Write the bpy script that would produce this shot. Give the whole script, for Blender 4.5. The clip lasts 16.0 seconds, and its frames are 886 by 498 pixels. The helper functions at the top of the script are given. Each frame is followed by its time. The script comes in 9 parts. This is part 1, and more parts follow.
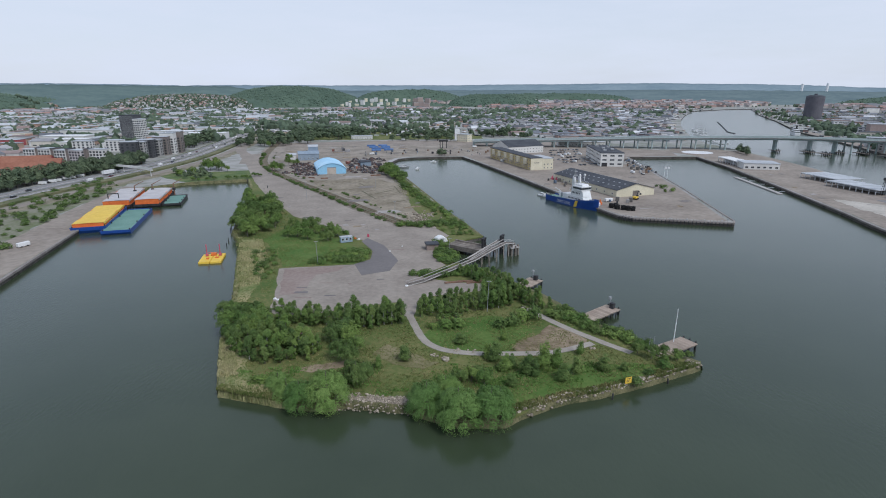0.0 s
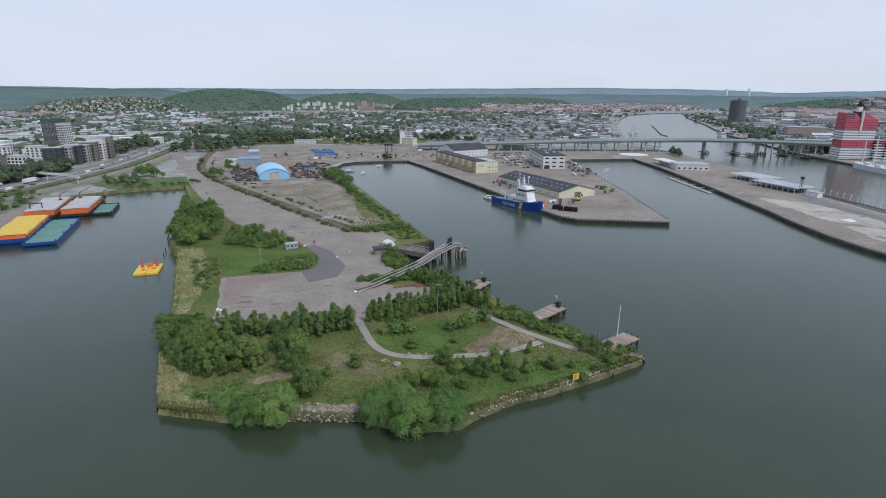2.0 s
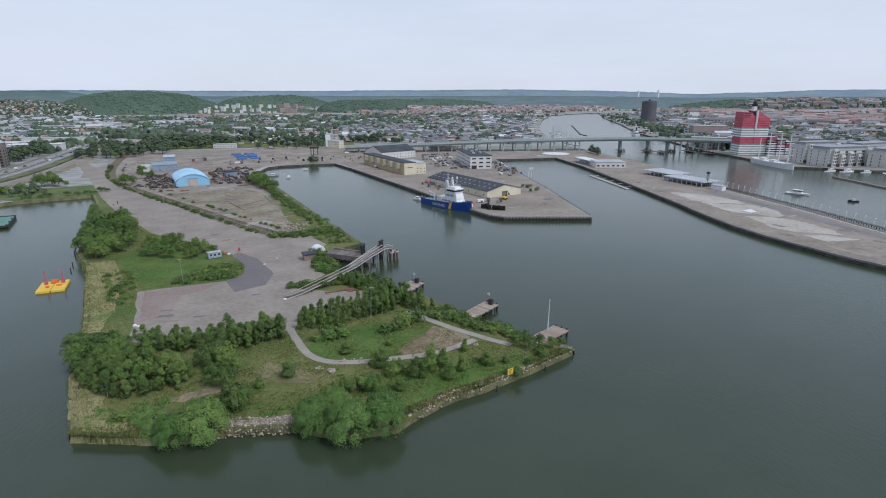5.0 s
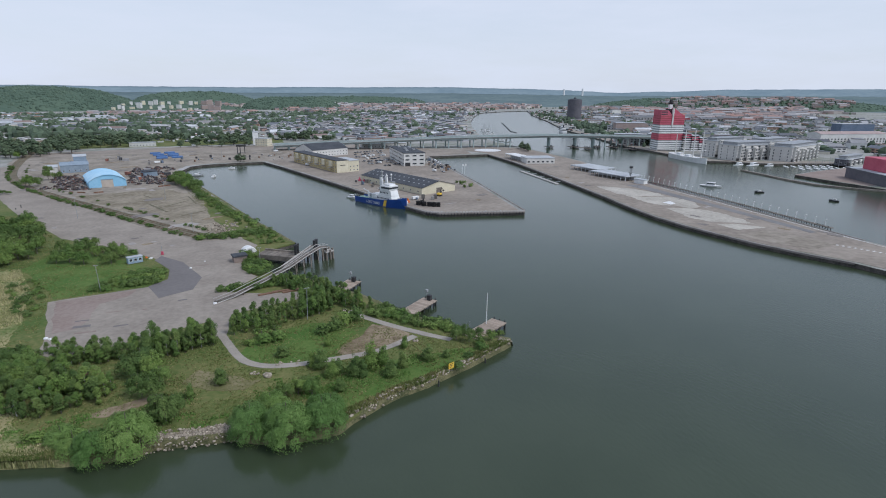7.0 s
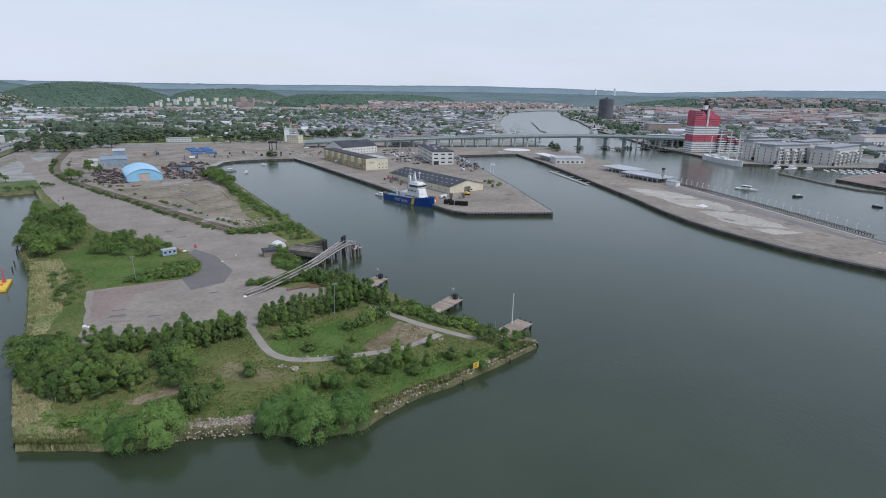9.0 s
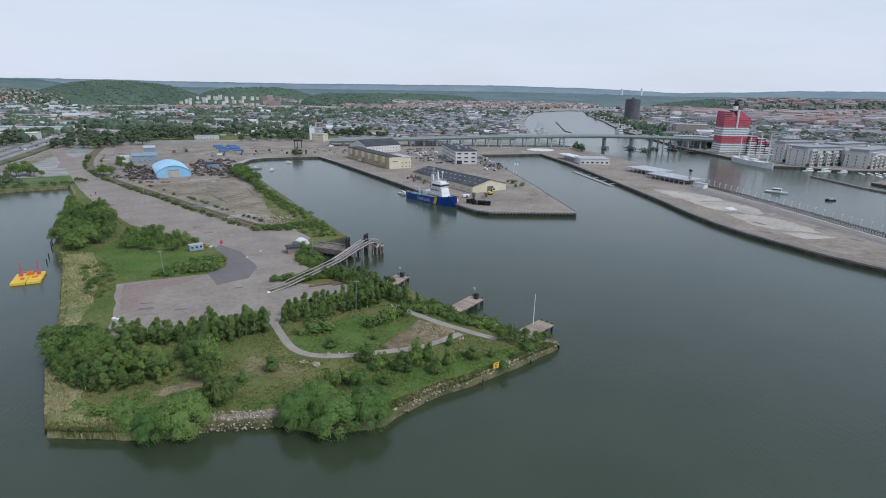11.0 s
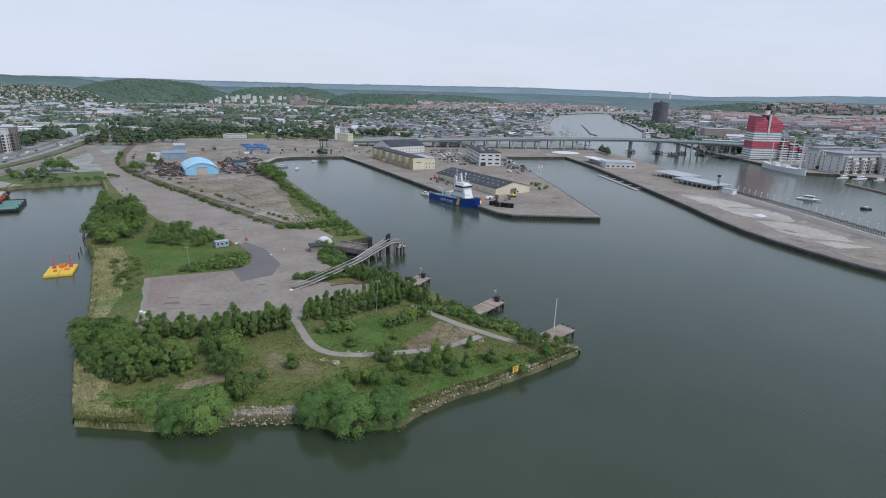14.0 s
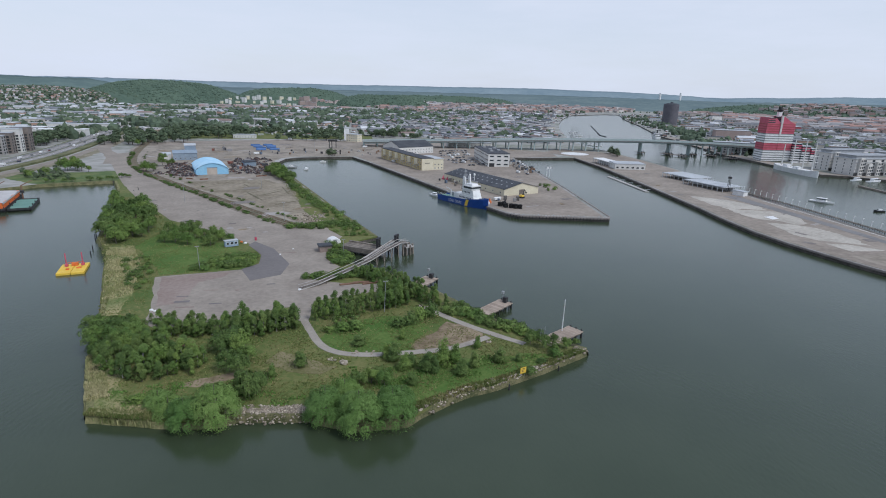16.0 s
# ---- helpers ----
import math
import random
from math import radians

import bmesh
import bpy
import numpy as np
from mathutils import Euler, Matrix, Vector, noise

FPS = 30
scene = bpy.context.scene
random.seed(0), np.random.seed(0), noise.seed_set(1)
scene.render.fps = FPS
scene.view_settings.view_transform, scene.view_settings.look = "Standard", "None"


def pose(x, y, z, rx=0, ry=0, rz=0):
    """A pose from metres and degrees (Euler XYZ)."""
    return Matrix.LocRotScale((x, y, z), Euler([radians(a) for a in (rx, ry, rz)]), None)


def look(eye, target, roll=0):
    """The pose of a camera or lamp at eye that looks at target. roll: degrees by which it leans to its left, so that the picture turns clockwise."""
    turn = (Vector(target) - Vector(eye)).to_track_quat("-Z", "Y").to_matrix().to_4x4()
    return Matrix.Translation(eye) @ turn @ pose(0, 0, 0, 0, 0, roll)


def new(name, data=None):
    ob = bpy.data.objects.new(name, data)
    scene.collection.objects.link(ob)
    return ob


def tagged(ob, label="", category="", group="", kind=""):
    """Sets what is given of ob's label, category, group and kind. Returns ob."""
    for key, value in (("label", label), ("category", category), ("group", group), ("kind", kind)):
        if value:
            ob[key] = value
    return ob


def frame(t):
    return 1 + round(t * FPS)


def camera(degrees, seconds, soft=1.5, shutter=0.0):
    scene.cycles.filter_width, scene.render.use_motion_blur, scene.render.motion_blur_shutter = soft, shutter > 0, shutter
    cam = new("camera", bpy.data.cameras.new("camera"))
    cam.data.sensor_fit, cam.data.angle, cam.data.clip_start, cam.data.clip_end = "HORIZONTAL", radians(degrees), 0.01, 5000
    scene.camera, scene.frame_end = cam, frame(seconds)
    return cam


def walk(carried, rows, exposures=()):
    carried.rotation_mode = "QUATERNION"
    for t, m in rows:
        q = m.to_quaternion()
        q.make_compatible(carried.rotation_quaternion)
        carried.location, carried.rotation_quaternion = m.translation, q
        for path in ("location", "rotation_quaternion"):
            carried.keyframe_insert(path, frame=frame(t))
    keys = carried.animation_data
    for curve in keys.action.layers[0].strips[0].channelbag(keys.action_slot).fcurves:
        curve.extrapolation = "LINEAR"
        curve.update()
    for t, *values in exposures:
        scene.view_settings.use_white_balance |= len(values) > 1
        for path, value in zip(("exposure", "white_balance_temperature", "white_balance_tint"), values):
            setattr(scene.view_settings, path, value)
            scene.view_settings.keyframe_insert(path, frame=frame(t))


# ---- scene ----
cam = camera(79.0, 16.0, soft=1.0)
# seconds, eye, yaw, pitch, roll
ROWS = [
    (0, -0, 0, 72, -0, -16.5, -0),
    (0.5, -0.1, -0.01, 72, -4.52, -16.38, 0.08),
    (1, -0.24, 0.05, 72.01, -6.37, -16.24, 0.13),
    (1.5, -0.25, -0.01, 71.99, -6.15, -16.16, 0.15),
    (2, -0.22, 0, 72.09, -5.8, -16.11, 0.2),
    (2.5, -0.22, 0.04, 72.02, -5.38, -16.06, 0.15),
    (3, -0.32, 0.1, 72, -4.7, -16.04, 0.12),
    (3.5, -0.35, 0.11, 72, -3.95, -15.99, 0.02),
    (4, -0.19, 0.15, 71.99, -4.06, -15.99, 0.07),
    (4.5, -0.19, 0.17, 71.92, -6.83, -15.95, 0.07),
    (5, -0.26, 0.19, 71.94, -13.39, -15.92, 0.06),
    (5.2, -0.29, 0.2, 71.93, -15.88, -15.94, 0.07),
    (5.5, -0.33, 0.28, 71.85, -19, -15.97, 0.1),
    (5.8, -0.4, 0.38, 71.75, -21, -16.02, 0.16),
    (6.1, -0.48, 0.48, 71.65, -21.65, -16.05, 0.22),
    (6.5, -0.58, 0.6, 71.52, -21.25, -16.1, 0.31),
    (6.9, -0.68, 0.7, 71.42, -20.7, -16.13, 0.39),
    (7.3, -0.77, 0.8, 71.32, -20.07, -16.17, 0.47),
    (7.5, -0.79, 0.79, 71.32, -19.78, -16.2, 0.52),
    (8, -0.81, 0.85, 71.33, -19.06, -16.25, 0.67),
    (8.5, -0.85, 0.84, 71.29, -18.36, -16.27, 0.74),
    (9, -0.88, 0.84, 71.36, -17.62, -16.29, 0.82),
    (11.5, -0.87, 0.85, 71.28, -14.69, -16.38, 1.15),
    (12, -0.85, 0.81, 71.33, -14.22, -16.35, 1.31),
    (12.5, -0.88, 0.92, 71.32, -13.85, -16.32, 1.42),
    (13, -0.89, 0.96, 71.33, -13.47, -16.3, 1.5),
    (13.5, -0.78, 1.06, 71.34, -13.12, -16.31, 1.52),
    (14, -0.7, 1.07, 71.31, -12.76, -16.31, 1.56),
    (14.5, -0.73, 1.07, 71.26, -12.53, -16.3, 1.61),
    (15, -0.77, 1.07, 71.26, -12.28, -16.3, 1.58),
    (15.5, -0.72, 1.04, 71.25, -12.07, -16.29, 1.59),
    (16, -0.72, 1.02, 71.2, -11.85, -16.24, 1.62),
]
walk(cam, [(t, pose(x, y, z, 90 + pitch, 0, yaw) @ pose(0, 0, 0, 0, 0, roll)) for t, x, y, z, yaw, pitch, roll in ROWS], [(0, 0.0, 5800, 10), (16, 0.0, 5800, 10)])

# ---- world and sun ----
SUN_HEIGHT, SUN_TURN = radians(50), radians(140)
world = bpy.data.worlds.new("hazy_sky")
scene.world = world
world.use_nodes = True
wn, wl = world.node_tree.nodes, world.node_tree.links
wn.clear()
sky = wn.new("ShaderNodeTexSky")
sky.sky_type, sky.sun_disc = "NISHITA", False
sky.sun_elevation, sky.sun_rotation = SUN_HEIGHT, SUN_TURN
sky.air_density, sky.dust_density = 1.2, 1.0
tex = wn.new("ShaderNodeTexCoord")
squeeze = wn.new("ShaderNodeMapping")
squeeze.inputs["Scale"].default_value = (1.3, 1.3, 7.0)
clouds = wn.new("ShaderNodeTexNoise")
clouds.inputs["Scale"].default_value, clouds.inputs["Detail"].default_value = 2.2, 7.0
clouds.inputs["Roughness"].default_value = 0.62
amount = wn.new("ShaderNodeMapRange")
amount.inputs["From Min"].default_value, amount.inputs["From Max"].default_value = 0.32, 0.72
amount.inputs["To Min"].default_value, amount.inputs["To Max"].default_value = 0.80, 1.0
veil = wn.new("ShaderNodeCombineXYZ")
for n, v in enumerate((7.15, 7.3, 7.8)):
    veil.inputs[n].default_value = v
blend = wn.new("ShaderNodeMix")
blend.data_type = "RGBA"
back, wout = wn.new("ShaderNodeBackground"), wn.new("ShaderNodeOutputWorld")
back.inputs["Strength"].default_value = 0.103
wl.new(tex.outputs["Generated"], squeeze.inputs["Vector"])
wl.new(squeeze.outputs["Vector"], clouds.inputs["Vector"])
wl.new(clouds.outputs["Fac"], amount.inputs["Value"])
# the veil thins overhead, where more blue shows
split, thin, keep = wn.new("ShaderNodeSeparateXYZ"), wn.new("ShaderNodeMapRange"), wn.new("ShaderNodeMath")
thin.inputs["From Min"].default_value, thin.inputs["From Max"].default_value = 0.145, 0.3
thin.inputs["To Min"].default_value, thin.inputs["To Max"].default_value = 1.0, 0.55
keep.operation = "MULTIPLY"
wl.new(tex.outputs["Generated"], split.inputs["Vector"])
wl.new(split.outputs["Z"], thin.inputs["Value"])
wl.new(amount.outputs["Result"], keep.inputs[0])
wl.new(thin.outputs["Result"], keep.inputs[1])
wl.new(keep.outputs[0], blend.inputs["Factor"])
wl.new(sky.outputs["Color"], blend.inputs["A"])
wl.new(veil.outputs["Vector"], blend.inputs["B"])
wl.new(blend.outputs["Result"], back.inputs["Color"])
wl.new(back.outputs["Background"], wout.inputs["Surface"])
sun = new("sun", bpy.data.lights.new("sun", "SUN"))
sun.data.energy, sun.data.angle, sun.data.color = 1.9, radians(16), (1.0, 0.94, 0.85)
# the sky's sun_rotation runs clockwise from +y
sun.matrix_world = look((0, 0, 0), (-math.sin(SUN_TURN) * math.cos(SUN_HEIGHT), -math.cos(SUN_TURN) * math.cos(SUN_HEIGHT), -math.sin(SUN_HEIGHT)))

# ---- materials ----
def mat(name, dark, light, scale=1.0, rough=0.85, fine=None, bump=0.0, metal=0.0, vary="", spread=0.12, spec=0.3, glow=0.0, low=0.38, high=0.62):
    """A surface with colour between dark and light by noise at two scales, in the world's metres. vary: "object" or "island" adds a difference from piece to piece."""
    m = bpy.data.materials.new(name)
    m.use_nodes = True
    n, l = m.node_tree.nodes, m.node_tree.links
    p = n["Principled BSDF"]
    p.inputs["Roughness"].default_value, p.inputs["Metallic"].default_value = rough, metal
    p.inputs["Specular IOR Level"].default_value = spec
    geo = n.new("ShaderNodeNewGeometry")
    big, small = n.new("ShaderNodeTexNoise"), n.new("ShaderNodeTexNoise")
    big.inputs["Scale"].default_value, big.inputs["Detail"].default_value = scale, 6.0
    small.inputs["Scale"].default_value, small.inputs["Detail"].default_value = fine or scale * 9.0, 4.0
    for tx in (big, small):
        l.new(geo.outputs["Position"], tx.inputs["Vector"])
    both = n.new("ShaderNodeMath")
    both.operation = "MULTIPLY_ADD"
    both.inputs[1].default_value = 0.45
    l.new(small.outputs["Fac"], both.inputs[0])
    part_big = n.new("ShaderNodeMath")
    part_big.operation = "MULTIPLY"
    part_big.inputs[1].default_value = 0.55
    l.new(big.outputs["Fac"], part_big.inputs[0])
    l.new(part_big.outputs[0], both.inputs[2])
    ramp = n.new("ShaderNodeValToRGB")
    ramp.color_ramp.elements[0].position, ramp.color_ramp.elements[1].position = low, high
    ramp.color_ramp.elements[0].color, ramp.color_ramp.elements[1].color = (*dark, 1), (*light, 1)
    l.new(both.outputs[0], ramp.inputs["Fac"])
    colour = ramp.outputs["Color"]
    if vary:
        src = n.new("ShaderNodeObjectInfo").outputs["Random"] if vary == "object" else geo.outputs["Random Per Island"]
        hsv, span = n.new("ShaderNodeHueSaturation"), n.new("ShaderNodeMapRange")
        span.inputs["To Min"].default_value, span.inputs["To Max"].default_value = 1 - spread * 2.5, 1 + spread * 2.5
        l.new(src, span.inputs["Value"])
        l.new(span.outputs["Result"], hsv.inputs["Value"])
        l.new(colour, hsv.inputs["Color"])
        colour = hsv.outputs["Color"]
    l.new(colour, p.inputs["Base Color"])
    # only the far ridges glow, to stand in for haze
    if glow:
        l.new(colour, p.inputs["Emission Color"])
        p.inputs["Emission Strength"].default_value = glow
    if bump:
        b = n.new("ShaderNodeBump")
        b.inputs["Strength"].default_value, b.inputs["Distance"].default_value = 0.6, bump
        l.new(small.outputs["Fac"], b.inputs["Height"])
        l.new(b.outputs["Normal"], p.inputs["Normal"])
    return m


def palette(name, colours, rough=0.85, metal=0.0, source="island", fine=0.5):
    """A surface whose colour is picked from a few by chance, island by island or object by object, with a little dirt."""
    m = mat(name, (0.8, 0.8, 0.8), (1, 1, 1), 0.05, rough, fine, metal=metal)
    n, l = m.node_tree.nodes, m.node_tree.links
    p = n["Principled BSDF"]
    dirt = p.inputs["Base Color"].links[0].from_socket
    pick = n.new("ShaderNodeValToRGB")
    pick.color_ramp.interpolation = "CONSTANT"
    e = pick.color_ramp.elements
    while len(e) < len(colours):
        e.new(0.5)
    for k, c in enumerate(colours):
        e[k].position = k / len(colours)
        e[k].color = (*c, 1)
    src = n.new("ShaderNodeObjectInfo").outputs["Random"] if source == "object" else n.new("ShaderNodeNewGeometry").outputs["Random Per Island"]
    l.new(src, pick.inputs["Fac"])
    mul = n.new("ShaderNodeMix")
    mul.data_type, mul.blend_type = "RGBA", "MULTIPLY"
    mul.inputs["Factor"].default_value = 1.0
    l.new(pick.outputs["Color"], mul.inputs["A"])
    l.new(dirt, mul.inputs["B"])
    l.new(mul.outputs["Result"], p.inputs["Base Color"])
    return m


M_WATER = mat("harbour_water", (0.036, 0.051, 0.027), (0.045, 0.061, 0.034), 0.012, 0.19, 0.05, spec=0.5)
n, l = M_WATER.node_tree.nodes, M_WATER.node_tree.links
n["Principled BSDF"].inputs["IOR"].default_value = 1.5
geo, stretch = n.new("ShaderNodeNewGeometry"), n.new("ShaderNodeMapping")
stretch.inputs["Rotation"].default_value, stretch.inputs["Scale"].default_value = (0, 0, radians(35)), (1.0, 0.45, 1.0)
ripple, swell = n.new("ShaderNodeTexNoise"), n.new("ShaderNodeTexNoise")
ripple.inputs["Scale"].default_value, ripple.inputs["Detail"].default_value = 1.1, 5.0
swell.inputs["Scale"].default_value, swell.inputs["Detail"].default_value = 0.02, 3.0
calm, rise = n.new("ShaderNodeMapRange"), n.new("ShaderNodeMath")
calm.inputs["From Min"].default_value, calm.inputs["From Max"].default_value = 0.35, 0.65
calm.inputs["To Min"].default_value, calm.inputs["To Max"].default_value = 0.45, 1.0
rise.operation = "MULTIPLY"
wave = n.new("ShaderNodeBump")
wave.inputs["Strength"].default_value, wave.inputs["Distance"].default_value = 0.34, 0.2
l.new(geo.outputs["Position"], stretch.inputs["Vector"])
l.new(stretch.outputs["Vector"], ripple.inputs["Vector"])
l.new(geo.outputs["Position"], swell.inputs["Vector"])
l.new(swell.outputs["Fac"], calm.inputs["Value"])
l.new(ripple.outputs["Fac"], rise.inputs[0])
l.new(calm.outputs["Result"], rise.inputs[1])
l.new(rise.outputs[0], wave.inputs["Height"])
l.new(wave.outputs["Normal"], n["Principled BSDF"].inputs["Normal"])

# Paled overall, so that the colour holds the haze over the far town.
M_CITY_GROUND = mat("town_ground", (0.18, 0.193, 0.15), (0.40, 0.385, 0.372), 0.012, 0.9, 0.09)
M_GRASS = mat("rough_grass", (0.071, 0.117, 0.026), (0.185, 0.174, 0.067), 0.05, 0.95, 0.8, bump=0.15, low=0.36, high=0.66)
M_LAWN = mat("green_grass", (0.056, 0.122, 0.02), (0.122, 0.172, 0.043), 0.08, 0.95, 0.9, bump=0.15)
M_REED = mat("dry_reeds", (0.11, 0.155, 0.042), (0.33, 0.29, 0.15), 0.1, 0.95, 1.2, bump=0.2)
M_ASPHALT = mat("weathered_asphalt", (0.234, 0.203, 0.173), (0.322, 0.283, 0.24), 0.06, 0.9, 0.7, bump=0.01, vary="object", spread=0.03)
M_ASPHALT_NEW = mat("dark_asphalt", (0.155, 0.143, 0.14), (0.19, 0.175, 0.17), 0.1, 0.9, 0.8)
M_PINK = mat("reddish_gravel", (0.235, 0.18, 0.155), (0.305, 0.25, 0.22), 0.07, 0.95, 0.8)
M_QUAY = mat("quay_paving", (0.22, 0.187, 0.156), (0.335, 0.291, 0.245), 0.035, 0.9, 0.35)
M_CONCRETE = mat("pale_concrete", (0.36, 0.34, 0.32), (0.48, 0.455, 0.43), 0.06, 0.9, 0.6)
M_GRAVEL = mat("gravel_path", (0.285, 0.255, 0.22), (0.37, 0.335, 0.29), 0.2, 0.95, 1.8)
M_SOIL = mat("bare_soil", (0.15, 0.112, 0.07), (0.33, 0.265, 0.18), 0.07, 0.95, 0.5, bump=0.1)
M_ROAD = mat("road_surface", (0.17, 0.165, 0.165), (0.23, 0.222, 0.22), 0.05, 0.9, 0.4)
M_PALE_DIRT = mat("dusty_yard", (0.20, 0.172, 0.138), (0.345, 0.305, 0.255), 0.045, 0.95, 0.3)
M_WALL_QUAY = mat("stained_quay_wall", (0.045, 0.042, 0.038), (0.14, 0.125, 0.11), 0.25, 0.9, 1.5)
M_STONE = mat("pale_rock", (0.20, 0.165, 0.125), (0.44, 0.385, 0.31), 0.8, 0.9, 3.0, vary="object", spread=0.14)
M_BARK = mat("grey_bark", (0.09, 0.075, 0.06), (0.24, 0.21, 0.18), 1.5, 0.9, 6.0)
M_BIRCH_BARK = mat("birch_bark", (0.25, 0.23, 0.2), (0.6, 0.57, 0.52), 1.5, 0.85, 5.0)
M_LEAF = mat("tree_leaves", (0.084, 0.156, 0.032), (0.155, 0.235, 0.058), 0.15, 0.75, 1.2, vary="island", spread=0.09, spec=0.25)
M_LEAF_LIGHT = mat("willow_leaves", (0.098, 0.188, 0.041), (0.163, 0.268, 0.073), 0.2, 0.75, 1.4, vary="island", spread=0.07, spec=0.25)
M_LEAF_DARK = mat("dark_leaves", (0.071, 0.127, 0.033), (0.132, 0.193, 0.055), 0.15, 0.8, 1.2, vary="island", spread=0.09, spec=0.2)
# Leaf colour lifted and cooled to include some distance haze.
M_LEAF_FAR = mat("hazed_tree_leaves", (0.086, 0.124, 0.075), (0.137, 0.177, 0.098), 0.12, 0.85, 0.8, vary="island", spread=0.09, spec=0.15)
for m in (M_LEAF, M_LEAF_LIGHT, M_LEAF_DARK, M_LEAF_FAR):
    n, l = m.node_tree.nodes, m.node_tree.links
    p = n["Principled BSDF"]
    base = p.inputs["Base Color"].links[0].from_socket
    own, hue, tone, shade = n.new("ShaderNodeObjectInfo"), n.new("ShaderNodeMapRange"), n.new("ShaderNodeMapRange"), n.new("ShaderNodeHueSaturation")
    hue.inputs["To Min"].default_value, hue.inputs["To Max"].default_value = 0.484, 0.506
    tone.inputs["From Min"].default_value, tone.inputs["From Max"].default_value = 1.0, 0.0
    tone.inputs["To Min"].default_value, tone.inputs["To Max"].default_value = 0.8, 1.12
    l.new(own.outputs["Random"], hue.inputs["Value"])
    l.new(own.outputs["Random"], tone.inputs["Value"])
    l.new(hue.outputs["Result"], shade.inputs["Hue"])
    l.new(tone.outputs["Result"], shade.inputs["Value"])
    l.new(base, shade.inputs["Color"])
    l.new(shade.outputs["Color"], p.inputs["Base Color"])
# Paler and bluer than near leaves: haze mixed into the base colour.
M_FOREST = mat("hazed_forest", (0.078, 0.118, 0.088), (0.112, 0.158, 0.112), 0.01, 0.95, 0.06, vary="island", spread=0.05)
# Haze put into the ridge's pale blue colour and weak emission.
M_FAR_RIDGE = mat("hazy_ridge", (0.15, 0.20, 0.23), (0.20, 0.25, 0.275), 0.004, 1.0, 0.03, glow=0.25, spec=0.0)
# The hills' own colour is greyed blue to carry haze.
M_HILL = mat("hazed_hill", (0.08, 0.12, 0.09), (0.115, 0.16, 0.115), 0.006, 1.0, 0.05, spec=0.1)
# A thinner haze, again painted as tint and emission.
M_MID_RIDGE = mat("haze_blue_ridge", (0.115, 0.155, 0.165), (0.16, 0.205, 0.205), 0.006, 1.0, 0.04, spec=0.0, glow=0.12)
M_BRICK_FAR = mat("brown_brick", (0.32, 0.25, 0.225), (0.41, 0.33, 0.30), 0.05, 0.9, 0.5)
M_PALE_STONE = mat("pale_stone", (0.58, 0.56, 0.525), (0.69, 0.67, 0.625), 0.1, 0.85, 1.0)
M_BLUE_HULL = mat("blue_hull_paint", (0.010, 0.05, 0.24), (0.016, 0.07, 0.30), 0.3, 0.4, 2.0, spec=0.5)
M_WHITE = mat("white_paint", (0.68, 0.68, 0.67), (0.8, 0.8, 0.79), 0.3, 0.5, 2.5)
M_OFFWHITE = mat("chalky_render", (0.58, 0.57, 0.54), (0.70, 0.69, 0.66), 0.1, 0.85, 1.0)
M_CREAM = mat("cream_render", (0.60, 0.55, 0.41), (0.70, 0.65, 0.50), 0.15, 0.85, 1.2)
M_YELLOW_WALL = mat("ochre_render", (0.47, 0.38, 0.20), (0.57, 0.47, 0.26), 0.15, 0.85, 1.2)
M_YELLOW = mat("yellow_paint", (0.70, 0.46, 0.05), (0.80, 0.56, 0.09), 0.4, 0.55, 2.5)
M_ORANGE = mat("orange_paint", (0.55, 0.13, 0.03), (0.70, 0.19, 0.05), 0.4, 0.6, 2.0)
M_RED = mat("red_paint", (0.46, 0.085, 0.13), (0.56, 0.13, 0.18), 0.2, 0.6, 1.5)
M_BRICK = mat("brown_red_cladding", (0.33, 0.075, 0.085), (0.42, 0.115, 0.12), 0.1, 0.8, 1.0)
M_GREEN_DECK = mat("green_deck_paint", (0.12, 0.24, 0.20), (0.18, 0.31, 0.26), 0.15, 0.7, 1.5)
M_GREY_DECK = mat("grey_cover", (0.42, 0.40, 0.40), (0.55, 0.53, 0.52), 0.15, 0.8, 1.5)
M_DARK = mat("dark_metal", (0.025, 0.025, 0.028), (0.06, 0.06, 0.062), 0.6, 0.6, 3.0)
M_STEEL = mat("galvanised_steel", (0.30, 0.31, 0.32), (0.42, 0.43, 0.44), 0.5, 0.5, 3.0, metal=0.3)
M_RUST = mat("rusty_steel", (0.14, 0.085, 0.06), (0.27, 0.16, 0.11), 0.5, 0.85, 3.0)
M_TIMBER = mat("grey_timber", (0.12, 0.105, 0.09), (0.27, 0.235, 0.20), 0.4, 0.9, 3.0, vary="object", spread=0.1)
M_DECKING = mat("pinkish_jetty_deck", (0.31, 0.245, 0.195), (0.42, 0.345, 0.28), 0.4, 0.9, 2.5, vary="object", spread=0.08)
M_ROOF_DARK = mat("dark_roofing", (0.045, 0.05, 0.06), (0.085, 0.09, 0.1), 0.08, 0.8, 0.8)
M_GLASS = mat("window_glass", (0.03, 0.036, 0.042), (0.055, 0.062, 0.07), 0.2, 0.12, 1.0, spec=0.6)
M_BLUE_SHEET = mat("light_blue_sheeting", (0.27, 0.52, 0.72), (0.36, 0.61, 0.79), 0.1, 0.6, 0.7)
M_BLUE_DARK = mat("dull_blue_sheeting", (0.21, 0.265, 0.325), (0.29, 0.35, 0.415), 0.1, 0.7, 0.8)
M_BRIDGE = mat("green_bridge_paint", (0.33, 0.41, 0.40), (0.43, 0.50, 0.49), 0.1, 0.7, 0.8)
